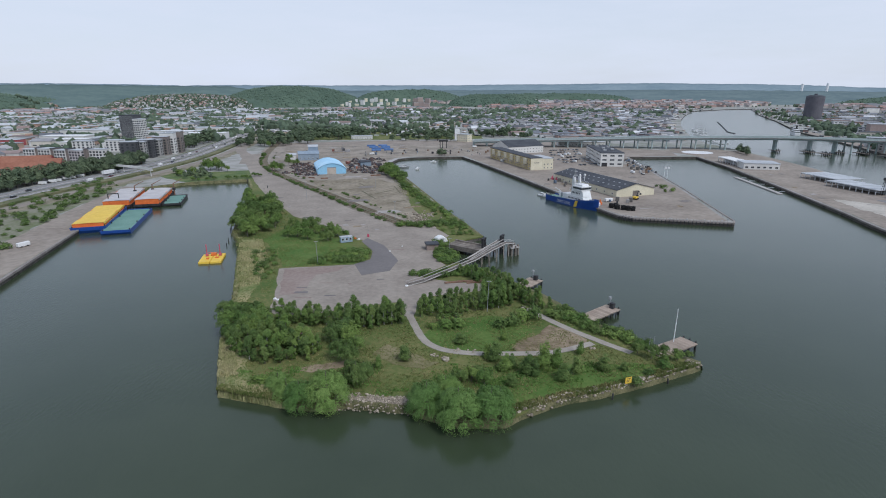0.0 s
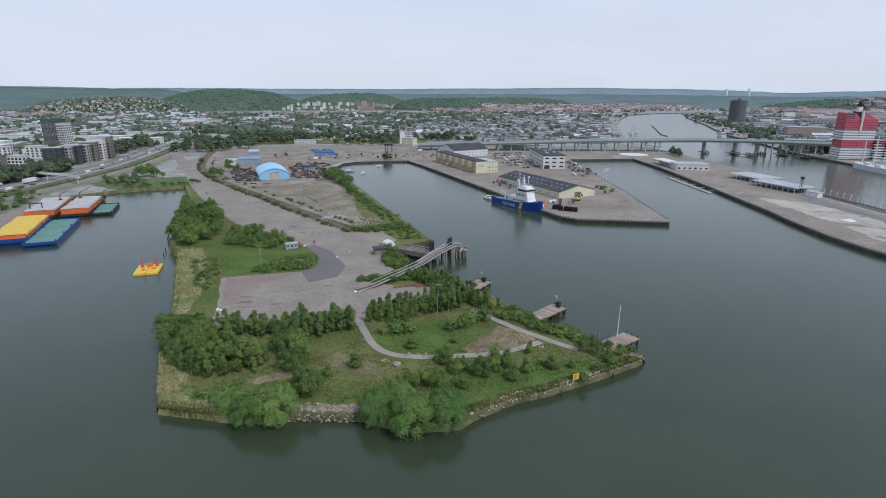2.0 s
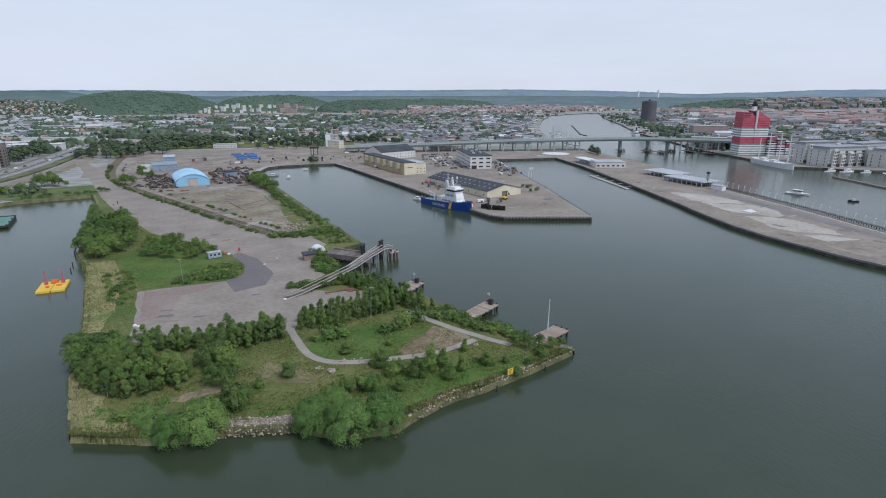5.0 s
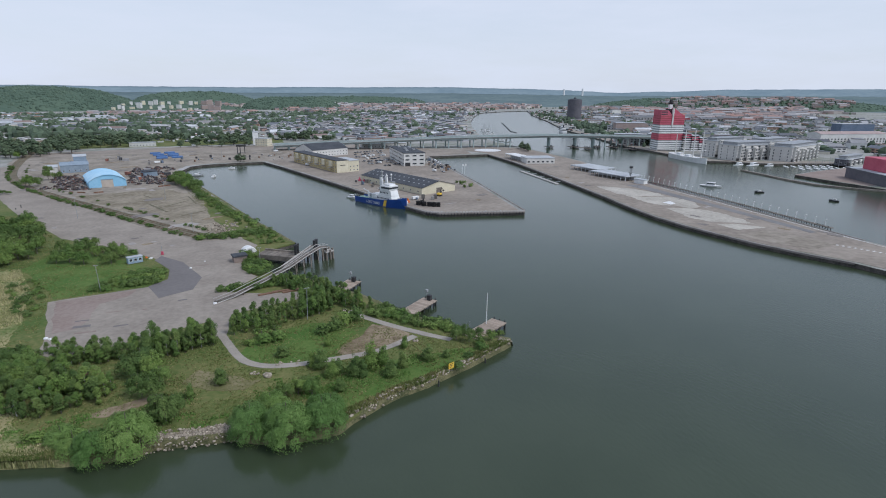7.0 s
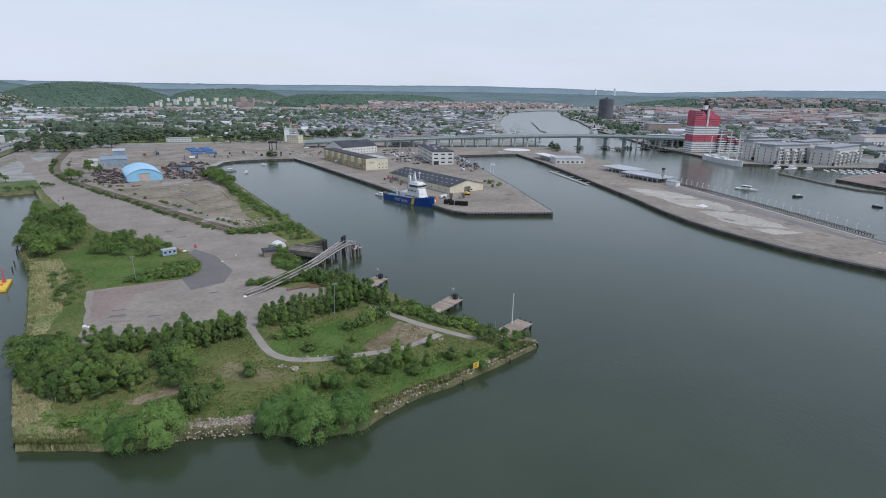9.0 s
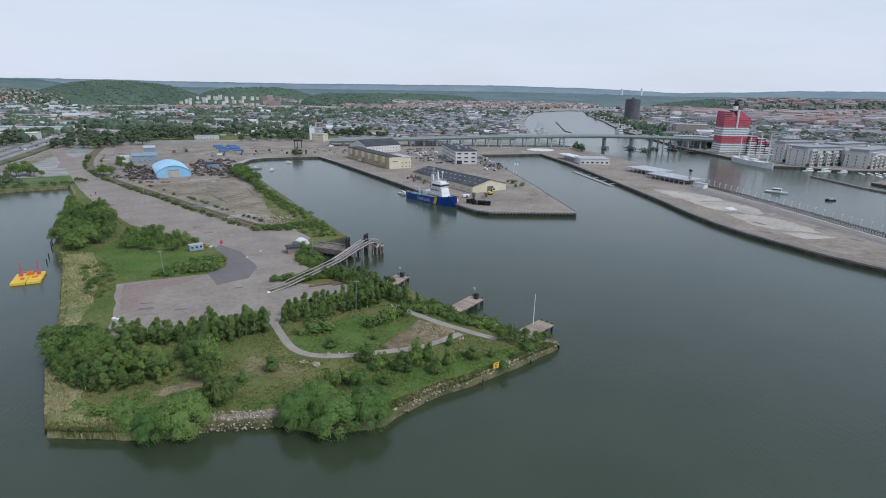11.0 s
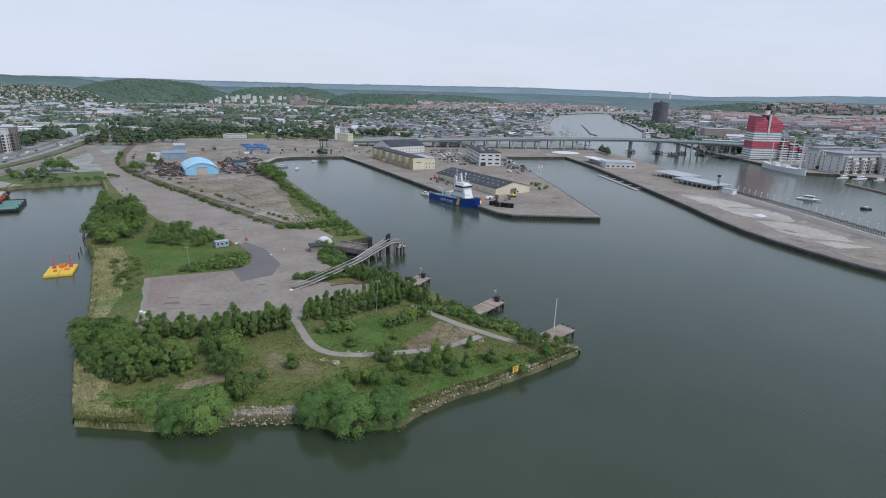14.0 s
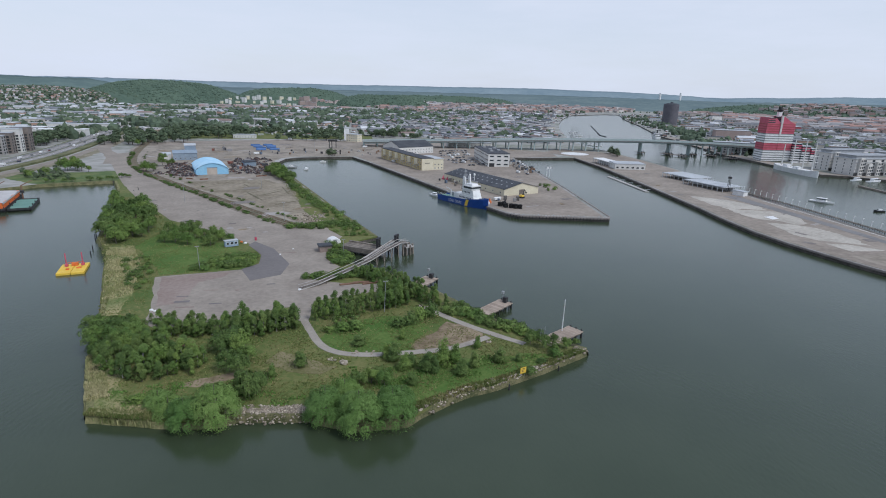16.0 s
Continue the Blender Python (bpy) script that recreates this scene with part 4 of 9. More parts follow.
FAR_TREES = []
for pts, gap, h, g in (([(-240, 470), (-212, 440), (-200, 432), (-190, 440), (-215, 480)], 9, 6.5, "shore trees"), ([(-300, 700), (-262, 690), (-250, 860), (-290, 860)], 12, 12, "motorway trees"), ([(-230, 850), (0, 880), (0, 910), (-220, 905)], 14, 13, "railway trees"), ([(-5, 594), (3, 594), (3, 600), (-5, 600)], 3.5, 8, "basin trees"), ([(40, 860), (130, 820), (140, 850), (40, 890)], 10, 10, "railway trees"), ([(336, 600), (346, 598), (350, 645), (344, 645)], 6, 9, "bridge trees"), ([(-335, 700), (-300, 652), (-288, 700), (-290, 760), (-340, 900), (-350, 780)], 9, 15, "motorway trees")):
    for x, y in scatter(pts, gap, random.Random(int(h * 10 + pts[0][0]))):
        if y > 640:
            FAR_TREES.append((x, y, h * plants.uniform(0.7, 1.15), 1.2))
        else:
            plant("broadleaf", x, y, h * plants.uniform(0.7, 1.15), 1.2, "dark green broadleaf tree", g)
for pts, gap, h in (([(-300, 700), (-235, 770), (-195, 810), (-175, 745), (-215, 700)], 10, 13), ([(-225, 800), (-165, 790), (-108, 820), (-130, 900), (-240, 905)], 13, 15), ([(-75, 780), (-50, 820), (-30, 780), (-50, 770)], 11, 13), ([(-25, 765), (15, 765), (12, 870), (-25, 860)], 12, 14), ([(-340, 690), (-310, 640), (-300, 690), (-320, 740)], 10, 13), ([(80, 830), (140, 900), (110, 920), (60, 880)], 12, 13)):
    for x, y in scatter(pts, gap, random.Random(int(h * 10 + pts[0][0] * 3))):
        FAR_TREES.append((x, y, h * plants.uniform(0.7, 1.15), 1.35))


ROAD_SPOTS = [q[:2] for q in along(ROADLINE, 12)]
FAR_TREES = [q for q in FAR_TREES if all(math.hypot(q[0] - a, q[1] - b) > 24 for a, b in ROAD_SPOTS)]
for x, y, h in ((-214, 491, 11), (-209, 497, 12), (-204, 489, 10), (-210, 486, 9.5), (-199, 484, 8), (-193, 481, 6), (-218, 462, 6), (-214, 460, 7.5), (-221, 452, 7), (-210, 469, 5.5), (-193, 584, 6), (-222, 694, 8)):
    plant("bush", x, y, h, 0.85, "round dark green tree by the basin's head", "shore trees")
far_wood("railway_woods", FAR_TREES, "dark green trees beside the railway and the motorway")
for x, y, h in ((-150, 481, 9.5), (-146, 485, 8), (-154, 486, 8), (-147, 515, 9), (-141, 518, 7.5), (-155.5, 547, 9)):
    plant("bush", x, y, h, 0.8, "round green tree in the scrapyard", "yard trees")
thicket("shrub", [(8, 282), (17, 262), (6, 260), (0, 270)], 3.2, 1.8, 1.3, "low green shrub beside the berth", "berth shrubs", 33)

# ---- hills and the town ----
def bump_hill(name, x, y, rx, ry, turn, high, material, label, seed, rough=0.25, sharp=0.15):
    """A hill as a height field, with an uneven back."""
    nu, nv = 56, 30
    c, s = math.cos(radians(turn)), math.sin(radians(turn))
    verts, faces = [], []
    for j in range(nv + 1):
        for i in range(nu + 1):
            u, v = 2 * i / nu - 1, 2 * j / nv - 1
            px, py = x + u * rx * c - v * ry * s, y + u * rx * s + v * ry * c
            d = min(1.0, u * u * u * u * (1 - sharp) + v * v + sharp * u * u)
            h = high * (1 - d) ** 0.8 * (1 + rough * noise.noise(Vector((px / 260, py / 260, seed))) + rough * 0.4 * noise.noise(Vector((px / 70, py / 70, seed + 3))))
            verts.append((px, py, max(h, 0) + 1.5 - (2.5 if d >= 1 else 0)))
    for j in range(nv):
        for i in range(nu):
            a = j * (nu + 1) + i
            faces.append((a, a + 1, a + nu + 2, a + nu + 1))
    ob = new(name, raw_mesh(name, verts, faces, material))
    for p in ob.data.polygons:
        p.use_smooth = True
    tagged(ob, label, "hill", kind="structure")

    def height(px, py):
        dx, dy = px - x, py - y
        u, v = (dx * c + dy * s) / rx, (-dx * s + dy * c) / ry
        d = min(1.0, u * u * u * u * (1 - sharp) + v * v + sharp * u * u)
        return 1.5 + max(0, high * (1 - d) ** 0.8 * (1 + rough * noise.noise(Vector((px / 260, py / 260, seed))) + rough * 0.4 * noise.noise(Vector((px / 70, py / 70, seed + 3)))))
    return height, (x, y, rx, ry, turn)


SKYLINE = [(-64, 8), (-39, 8.2), (-35, 8.8), (-30, 8), (-25, 6.6), (-20, 7.2), (-12, 7), (0, 7.5), (10, 9), (20, 10), (27, 9), (33, 6), (38, 3), (42, 5), (48, 8.5), (58, 9.3), (66, 9)]


def skyline(a):
    """How high the far ridge stands over the eye at this bearing, in thousandths of its distance."""
    for (a0, h0), (a1, h1) in zip(SKYLINE, SKYLINE[1:]):
        if a <= a1:
            u = max(0.0, (a - a0) / (a1 - a0))
            return h0 + (h1 - h0) * u * u * (3 - 2 * u)
    return SKYLINE[-1][1]


def ridge(name, far, share, drop, material, label, seed, deep, span=(-64, 66), fade=0.0):
    """A far wooded bank along an arc round the harbour, rising over a deep slope."""
    verts, faces, n = [], [], 420
    steps = [0.0, 0.25, 0.5, 0.75, 1.0]
    for i in range(n + 1):
        deg = span[0] + (span[1] - span[0]) * i / n
        a = radians(deg)
        top = 72 - drop + far * 0.00105 * skyline(deg) * share
        if fade:
            top *= max(0.05, min(1.0, (span[1] - deg) / fade))
        for k, u in enumerate(steps + [1.05]):
            d = far - deep * (1 - u)
            h = top * (u * u * (3 - 2 * u)) if u <= 1 else -5
            h *= 1 + (0.10 * noise.noise(Vector((i * 0.06, seed + k, 0))) + 0.05 * noise.noise(Vector((i * 0.21, seed + 4 + k, 0)))) * (1 if k < 4 else 0.35)
            if k == 4:
                h += 3.5 * noise.noise(Vector((i * 0.35, seed, 2))) + 2.0 * noise.noise(Vector((i * 0.9, seed, 5)))
            verts.append((d * math.sin(a), d * math.cos(a), h - (1 if k == 0 else 0)))
    m = len(steps) + 1
    for i in range(n):
        for k in range(m - 1):
            q = i * m + k
            faces.append((q, q + m, q + m + 1, q + 1))
    ob = new(name, raw_mesh(name, verts, faces, material))
    for f in ob.data.polygons:
        f.use_smooth = True
    tagged(ob, label, "backdrop", kind="structure")


# all three ridges carry painted haze: a blued colour and a weak glow
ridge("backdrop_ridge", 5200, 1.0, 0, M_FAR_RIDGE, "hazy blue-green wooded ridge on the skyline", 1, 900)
ridge("backdrop_ridge", 4200, 0.35, 16, M_MID_RIDGE, "hazy blue-green wooded ridge below the skyline", 7, 1100)
ridge("backdrop_ridge", 3700, 0.82, 0, mat("haze_green_ridge", (0.108, 0.152, 0.148), (0.148, 0.198, 0.182), 0.008, 1.0, 0.05, spec=0.0, glow=0.06), "long wooded ridge behind the northern suburbs", 13, 1300, (-64, -12), 9.0)
HILLS = [
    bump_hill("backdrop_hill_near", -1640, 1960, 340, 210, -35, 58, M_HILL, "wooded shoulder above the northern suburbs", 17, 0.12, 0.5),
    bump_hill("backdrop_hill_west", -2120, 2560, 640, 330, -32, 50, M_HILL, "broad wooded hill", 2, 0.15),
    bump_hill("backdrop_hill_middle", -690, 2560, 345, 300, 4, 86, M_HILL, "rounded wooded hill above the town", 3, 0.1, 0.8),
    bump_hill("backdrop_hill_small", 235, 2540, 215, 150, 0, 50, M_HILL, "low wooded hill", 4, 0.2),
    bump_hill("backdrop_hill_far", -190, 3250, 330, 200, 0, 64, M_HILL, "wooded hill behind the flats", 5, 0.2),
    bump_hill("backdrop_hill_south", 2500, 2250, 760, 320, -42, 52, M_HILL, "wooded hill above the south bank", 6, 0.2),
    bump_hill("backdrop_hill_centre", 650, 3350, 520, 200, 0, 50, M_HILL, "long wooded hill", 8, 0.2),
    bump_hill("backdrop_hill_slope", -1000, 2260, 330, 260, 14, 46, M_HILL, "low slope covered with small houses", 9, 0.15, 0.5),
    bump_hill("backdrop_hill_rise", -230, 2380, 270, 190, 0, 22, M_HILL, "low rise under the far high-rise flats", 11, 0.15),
]
rng = random.Random(31)
ICO_V, ICO_F = [], []
bm = bmesh.new()
bmesh.ops.create_icosphere(bm, subdivisions=1, radius=1)
ICO_V = [v.co.copy() for v in bm.verts]
bm.verts.index_update()
ICO_F = [tuple(v.index for v in f.verts) for f in bm.faces]
bm.free()


def blob_wood(name, places, material, label, seed):
    """Many far tree crowns as one mesh of uneven clumps: x, y, z, radius."""
    r = np.random.default_rng(seed)
    base = np.array([tuple(v) for v in ICO_V])
    verts, faces = [], []
    for k, (x, y, z, rad) in enumerate(places):
        v = base * (1 + r.normal(size=(len(base), 1)) * 0.22) * (rad, rad, rad * r.uniform(0.8, 1.25))
        verts.extend((v + (x, y, z + rad * 0.55)).tolist())
        faces.extend([tuple(i + 12 * k for i in f) for f in ICO_F])
    ob = new(name, raw_mesh(name, verts, faces, material))
    return tagged(ob, label, "woods", kind="stuff")


places = []
for (height, (hx, hy, rx, ry, turn)), count in zip(HILLS, (2200, 3600, 4200, 1300, 900, 2600, 900, 260, 300)):
    c, s = math.cos(radians(turn)), math.sin(radians(turn))
    for _ in range(count):
        u, v = rng.uniform(-1, 1), rng.uniform(-1, 0.35)
        if u ** 4 * 0.85 + v * v + 0.15 * u * u > 0.97:
            continue
        x, y = hx + u * rx * c - v * ry * s, hy + u * rx * s + v * ry * c
        places.append((x, y, height(x, y) - 4.0, rng.uniform(3.0, 5.6)))
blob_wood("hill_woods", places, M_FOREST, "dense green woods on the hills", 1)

# the town: many houses too far and too many to count
NEAR_TOWN = []
TOWN_V, TOWN_F, TOWN_M = [], [], []


def town_block(x, y, turn, long, wide, high, mats, gable, z=1.5):
    c, s = math.cos(turn), math.sin(turn)
    base = len(TOWN_V)
    if mats == (4, 1) and x < -300 and rng.random() < 0.45:
        mats = (4, 5)
    corners = [(-long / 2, -wide / 2), (long / 2, -wide / 2), (long / 2, wide / 2), (-long / 2, wide / 2)]
    at = lambda u, v, h: (x + u * c - v * s, y + u * s + v * c, z + h)
    TOWN_V.extend([at(u, v, 0) for u, v in corners] + [at(u, v, high) for u, v in corners])
    TOWN_F.extend([(base, base + 1, base + 5, base + 4), (base + 1, base + 2, base + 6, base + 5), (base + 2, base + 3, base + 7, base + 6), (base + 3, base, base + 4, base + 7)])
    TOWN_M.extend([mats[0]] * 4)
    b = len(TOWN_V)
    o = 0.5
    ring = [(-long / 2 - o, -wide / 2 - o), (long / 2 + o, -wide / 2 - o), (long / 2 + o, wide / 2 + o), (-long / 2 - o, wide / 2 + o)]
    if gable:
        TOWN_V.extend([at(u, v, high) for u, v in ring] + [at(-long / 2 - o, 0, high + wide * 0.32), at(long / 2 + o, 0, high + wide * 0.32)])
        TOWN_F.extend([(b, b + 1, b + 5, b + 4), (b + 2, b + 3, b + 4, b + 5), (b + 1, b + 2, b + 5), (b + 3, b, b + 4)])
        TOWN_M.extend([mats[1]] * 4)
    else:
        TOWN_V.extend([at(u, v, high - 0.2) for u, v in ring] + [at(u, v, high + 0.5) for u, v in ring])
        TOWN_F.extend([(b + 4, b + 5, b + 6, b + 7), (b, b + 1, b + 5, b + 4), (b + 1, b + 2, b + 6, b + 5), (b + 2, b + 3, b + 7, b + 6), (b + 3, b, b + 4, b + 7)])
        TOWN_M.extend([mats[1]] * 5)
        if rng.random() < 0.5 and wide > 14:
            # a plant room on the roof
            k = len(TOWN_V)
            u0, v0, w0 = rng.uniform(-0.3, 0.3) * long, rng.uniform(-0.25, 0.25) * wide, rng.uniform(2, 4)
            for hz in (high + 0.4, high + 2.8):
                TOWN_V.extend([at(u0 + du * w0, v0 + dv * w0, hz) for du, dv in ((-1, -1), (1, -1), (1, 1), (-1, 1))])
            TOWN_F.extend([(k, k + 1, k + 5, k + 4), (k + 1, k + 2, k + 6, k + 5), (k + 2, k + 3, k + 7, k + 6), (k + 3, k, k + 4, k + 7), (k + 4, k + 5, k + 6, k + 7)])
            TOWN_M.extend([mats[0]] * 5)
    # window bands, real strips standing 8 cm proud of the two long walls
    storeys = max(1, int(high / 3.4))
    if high > 5 and y < 1500:
        for side in (-1, 1):
            for f in range(storeys):
                k = len(TOWN_V)
                h0, h1, off = f * 3.3 + 1.1, f * 3.3 + 2.5, side * (wide / 2 + 0.08)
                n = max(1, int(long / 7))
                for q in range(n):
                    k = len(TOWN_V)
                    u0, u1 = -long / 2 + long * (q + 0.2) / n, -long / 2 + long * (q + 0.8) / n
                    TOWN_V.extend([at(u0, off, h0), at(u1, off, h0), at(u1, off, h1), at(u0, off, h1)])
                    TOWN_F.append((k, k + 1, k + 2, k + 3))
                    TOWN_M.append(6)


ROAD_POINTS = [q[:2] for q in along(ROADLINE, 18)]


def on_road(x, y):
    return any(abs(x - a) < 26 and abs(y - b) < 26 for a, b in ROAD_POINTS)


def ground_at(x, y):
    return max([1.5] + [h(x, y) for h, q in HILLS])


WATER_GAP = RIVER_NORTH + RIVER_SOUTH[:12] + [(357, 640)]


def district(pts, gap, longs, wides, highs, mats, gables, turn, seed, green=0.5, slopes=False):
    """Fills an outline with houses on a loose grid and with trees between them."""
    r = random.Random(seed)
    xs, ys = [p[0] for p in pts], [p[1] for p in pts]
    c, s = math.cos(radians(turn)), math.sin(radians(turn))
    reach = int(max(max(xs) - min(xs), max(ys) - min(ys)) / gap) + 2
    mx, my = (max(xs) + min(xs)) / 2, (max(ys) + min(ys)) / 2
    for i in range(-reach, reach):
        for j in range(-reach, reach):
            u, v = i * gap + r.uniform(-0.4, 0.4) * gap, j * gap * 0.8 + r.uniform(-0.3, 0.3) * gap
            x, y = mx + u * c - v * s, my + u * s + v * c
            if not inside(x, y, pts) or inside(x, y, WATER_GAP) or (ground_at(x, y) > 9 and not slopes) or on_road(x, y):
                continue
            if r.random() < 0.82:
                long = r.uniform(*longs)
                town_block(x, y, radians(turn) + r.gauss(0, 0.16) + (math.pi / 2 if r.random() < 0.4 else 0), long, min(long, r.uniform(*wides)), r.uniform(*highs), mats, r.random() < gables, ground_at(x, y) - 0.8)
            for _ in range(3):
                if r.random() < green:
                    tx, ty = x + r.uniform(-0.6, 0.6) * gap, y + r.uniform(-0.6, 0.6) * gap
                    if not inside(tx, ty, WATER_GAP) and not on_road(tx, ty):
                        GREENS.append((tx, ty, ground_at(tx, ty), r.uniform(3.0, 6.4)))


GREENS = []
MIX, RED, WHITE_H, PALE = (0, 1), (2, 3), (4, 3), (4, 1)
district([(60, 880), (330, 760), (420, 1010), (560, 1380), (840, 1950), (700, 2100), (300, 1950), (120, 1500), (40, 1100)], 18, (6, 30), (5, 13), (2.5, 7), MIX, 0.2, 12, 41, 0.05)
district([(-330, 1050), (20, 1150), (100, 1500), (280, 1950), (-200, 1950), (-420, 1500)], 36, (8, 44), (7, 15), (3.5, 8), PALE, 0.35, -20, 42, 1.0)
district([(-1500, 640), (-520, 640), (-480, 700), (-360, 860), (-350, 1100), (-450, 1600), (-560, 2050), (-1500, 2000)], 36, (9, 46), (7, 16), (3.5, 10), PALE, 0.25, 8, 43, 0.8)
district([(-1500, 900), (-480, 1000), (-480, 1700), (-1500, 1750)], 95, (40, 95), (14, 32), (5, 9), PALE, 0.0, 3, 143, 0.6)
district([(-1500, 1500), (-980, 1560), (-1000, 1900), (-1500, 1950)], 34, (14, 40), (9, 13), (6, 11), RED, 0.7, 6, 144, 0.5)
district([(-900, 430), (-440, 500), (-450, 640), (-900, 640)], 32, (12, 32), (8, 13), (5, 9), RED, 0.6, 15, 44, 1.0)
district([(-1420, 2000), (-1250, 1960), (-900, 1960), (-720, 1940), (-720, 2130), (-860, 2260), (-1000, 2330), (-1200, 2330), (-1400, 2200)], 15, (6, 13), (5, 8), (3.5, 7), WHITE_H, 0.9, 20, 45, 0.6, True)
district([(-420, 1900), (60, 1920), (80, 2130), (-440, 2130)], 30, (18, 36), (8, 11), (6, 9), RED, 0.8, 5, 46, 0.7)
district([(-250, 2600), (60, 2750), (900, 2450), (1300, 2350), (1600, 2700), (1500, 3300), (-150, 3300)], 44, (14, 44), (10, 18), (7, 17), RED, 0.5, 18, 47, 0.6)
district([(300, 2000), (720, 2120), (1050, 2220), (1150, 2350), (800, 2500), (100, 2500)], 36, (14, 44), (9, 20), (5, 12), RED, 0.3, 14, 48, 0.5)
district([(640, 760), (560, 720), (520, 650), (640, 470), (700, 470), (1400, 700), (1800, 1300), (1300, 1900), (1180, 1930), (900, 1420)], 27, (8, 34), (7, 15), (4, 12), PALE, 0.3, -28, 49, 0.55)
district([(700, 330), (1100, 260), (1800, 500), (1900, 1100), (1400, 690), (720, 460)], 27, (8, 34), (7, 15), (3, 9), PALE, 0.2, -24, 50, 0.6)
district([(980, 1150), (1250, 1000), (1900, 1350), (1950, 1800), (1500, 1850), (1200, 1500)], 40, (26, 54), (10, 14), (10, 17), RED, 0.75, -30, 51, 0.8)
district([(1500, 1480), (1760, 1530), (2450, 1800), (2400, 1900), (1700, 1640)], 44, (34, 60), (12, 15), (15, 22), RED, 0.7, 22, 151, 0.2)
district([(2150, 2050), (2700, 1750), (3000, 2000), (2500, 2500), (2050, 2350)], 36, (18, 40), (9, 12), (7, 12), RED, 0.7, -42, 53, 0.9, True)
district([(1500, 1900), (2300, 1500), (2500, 2000), (1900, 2500), (1500, 2450)], 46, (20, 50), (10, 15), (8, 14), RED, 0.6, -35, 52, 0.95)
MIXED = random.Random(88)
for _ in range(8000):
    x, y = MIXED.uniform(-900, 1700), 640 + 1500 * MIXED.random() ** 1.4
    if inside(x, y, WATER_GAP) or on_road(x, y) or ground_at(x, y) > 9 or (x < 420 and y < 860) or (x > 420 and y < 0.9 * x and y < 480) or abs(x - 0.62 * y + 220) < 40:
        continue
    town_block(x, y, MIXED.uniform(0, 3), MIXED.uniform(2.2, 8), MIXED.uniform(1.8, 3.4), MIXED.uniform(1.4, 3.6), (7, 7), False, 1.5)
town = new("town_houses", raw_mesh("town_houses", TOWN_V, TOWN_F, M_TOWN_WALL, M_TOWN_ROOF, M_RED_TOWN, M_RED_ROOFS, M_WHITE_TOWN, M_ROOF_GREY, M_GLASS, M_CLUTTER))
town.data.polygons.foreach_set("material_index", TOWN_M)
tagged(town, "spread of town houses, sheds and blocks", "houses", kind="stuff")
for a, b, k in ((-420, 400, 420), (-1000, -420, 800), (150, 700, 60), (700, 1500, 400)):
    for _ in range(k):
        x, y = rng.uniform(a, b), rng.uniform(880, 1900)
        if not inside(x, y, WATER_GAP):
            GREENS.append((x, y, 1.5, rng.uniform(3.5, 7)))
for line, gap, off in (([(-250, 1190), (-60, 1300), (120, 1420)], 6, 18), ([(-420, 1150), (-300, 1180), (-200, 1260)], 6, 30), ([(-420, 1000), (-180, 1180), (60, 1330), (330, 1500)], 7, 26), ([(-330, 770), (-345, 1000), (-290, 1200)], 8, 16), ([(-250, 1330), (40, 1590), (330, 1790)], 7, 24), ([(-460, 620), (-430, 700), (-390, 860)], 9, 22), ([(-900, 600), (-430, 480)], 9, 40), ([(580, 720), (640, 880), (800, 1200), (940, 1440)], 9, 18)):
    for x, y, h in along(line, gap):
        GREENS.append((x + rng.uniform(-off, off), y + rng.uniform(-off, off), 1.5, rng.uniform(4, 7.5)))
for a, b, c, d, k in ((-1450, -380, 720, 1900, 62), (-320, 60, 960, 1950, 26), (150, 620, 1450, 1950, 16), (720, 1800, 500, 1700, 34)):
    for _ in range(k):
        x, y, far_out, tilt = rng.uniform(a, b), rng.uniform(c, d), rng.uniform(18, 60), rng.uniform(-0.35, 0.35)
        for _ in range(16):
            u, v = rng.uniform(-1, 1) * far_out, rng.uniform(-9, 9)
            tx, ty = x + u, y + v + u * tilt
            if not inside(tx, ty, WATER_GAP) and not on_road(tx, ty):
                GREENS.append((tx, ty, ground_at(tx, ty), rng.uniform(5, 8)))
for _ in range(90):
    GREENS.append((rng.gauss(880, 60), rng.gauss(690, 18), 1.5, rng.uniform(4, 8)))
# the foliage colour is blued and paled in place of haze
blob_wood("town_trees", GREENS, mat("town_foliage", (0.062, 0.09, 0.062), (0.105, 0.138, 0.085), 0.02, 0.95, 0.2, vary="island", spread=0.12), "green trees among the town's houses", 2)


# ---- buildings that stand out ----
def window_mesh(w, h, frame_m, name="window", bars=1):
    """One piece: a shallow frame with the pane set back in it."""
    bm = bmesh.new()
    f, g = 0.10, 0.04
    out = [(-w / 2, 0), (w / 2, 0), (w / 2, h), (-w / 2, h)]
    back = [bm.verts.new((x, 0.03, z)) for x, z in out]
    front = [bm.verts.new((x, -g, z)) for x, z in out]
    inn = [(-w / 2 + f, f), (w / 2 - f, f), (w / 2 - f, h - f), (-w / 2 + f, h - f)]
    rim = [bm.verts.new((x, -g, z)) for x, z in inn]
    low = [bm.verts.new((x, 0.0, z)) for x, z in inn]
    for p, q in ((back, front), (front, rim), (rim, low)):
        for i in range(4):
            bm.faces.new((p[i], p[(i + 1) % 4], q[(i + 1) % 4], q[i]))
    bm.faces.new(low).material_index = 1
    return mesh_of(name, bm, frame_m, M_GLASS)


WIN_WIDE, WIN_TALL, WIN_SMALL = window_mesh(2.6, 1.7, M_WHITE, bars=2), window_mesh(1.3, 1.9, M_WHITE), window_mesh(1.2, 1.2, M_WHITE, bars=0)
WIN_DARK = window_mesh(2.2, 1.8, M_DARK, bars=1)


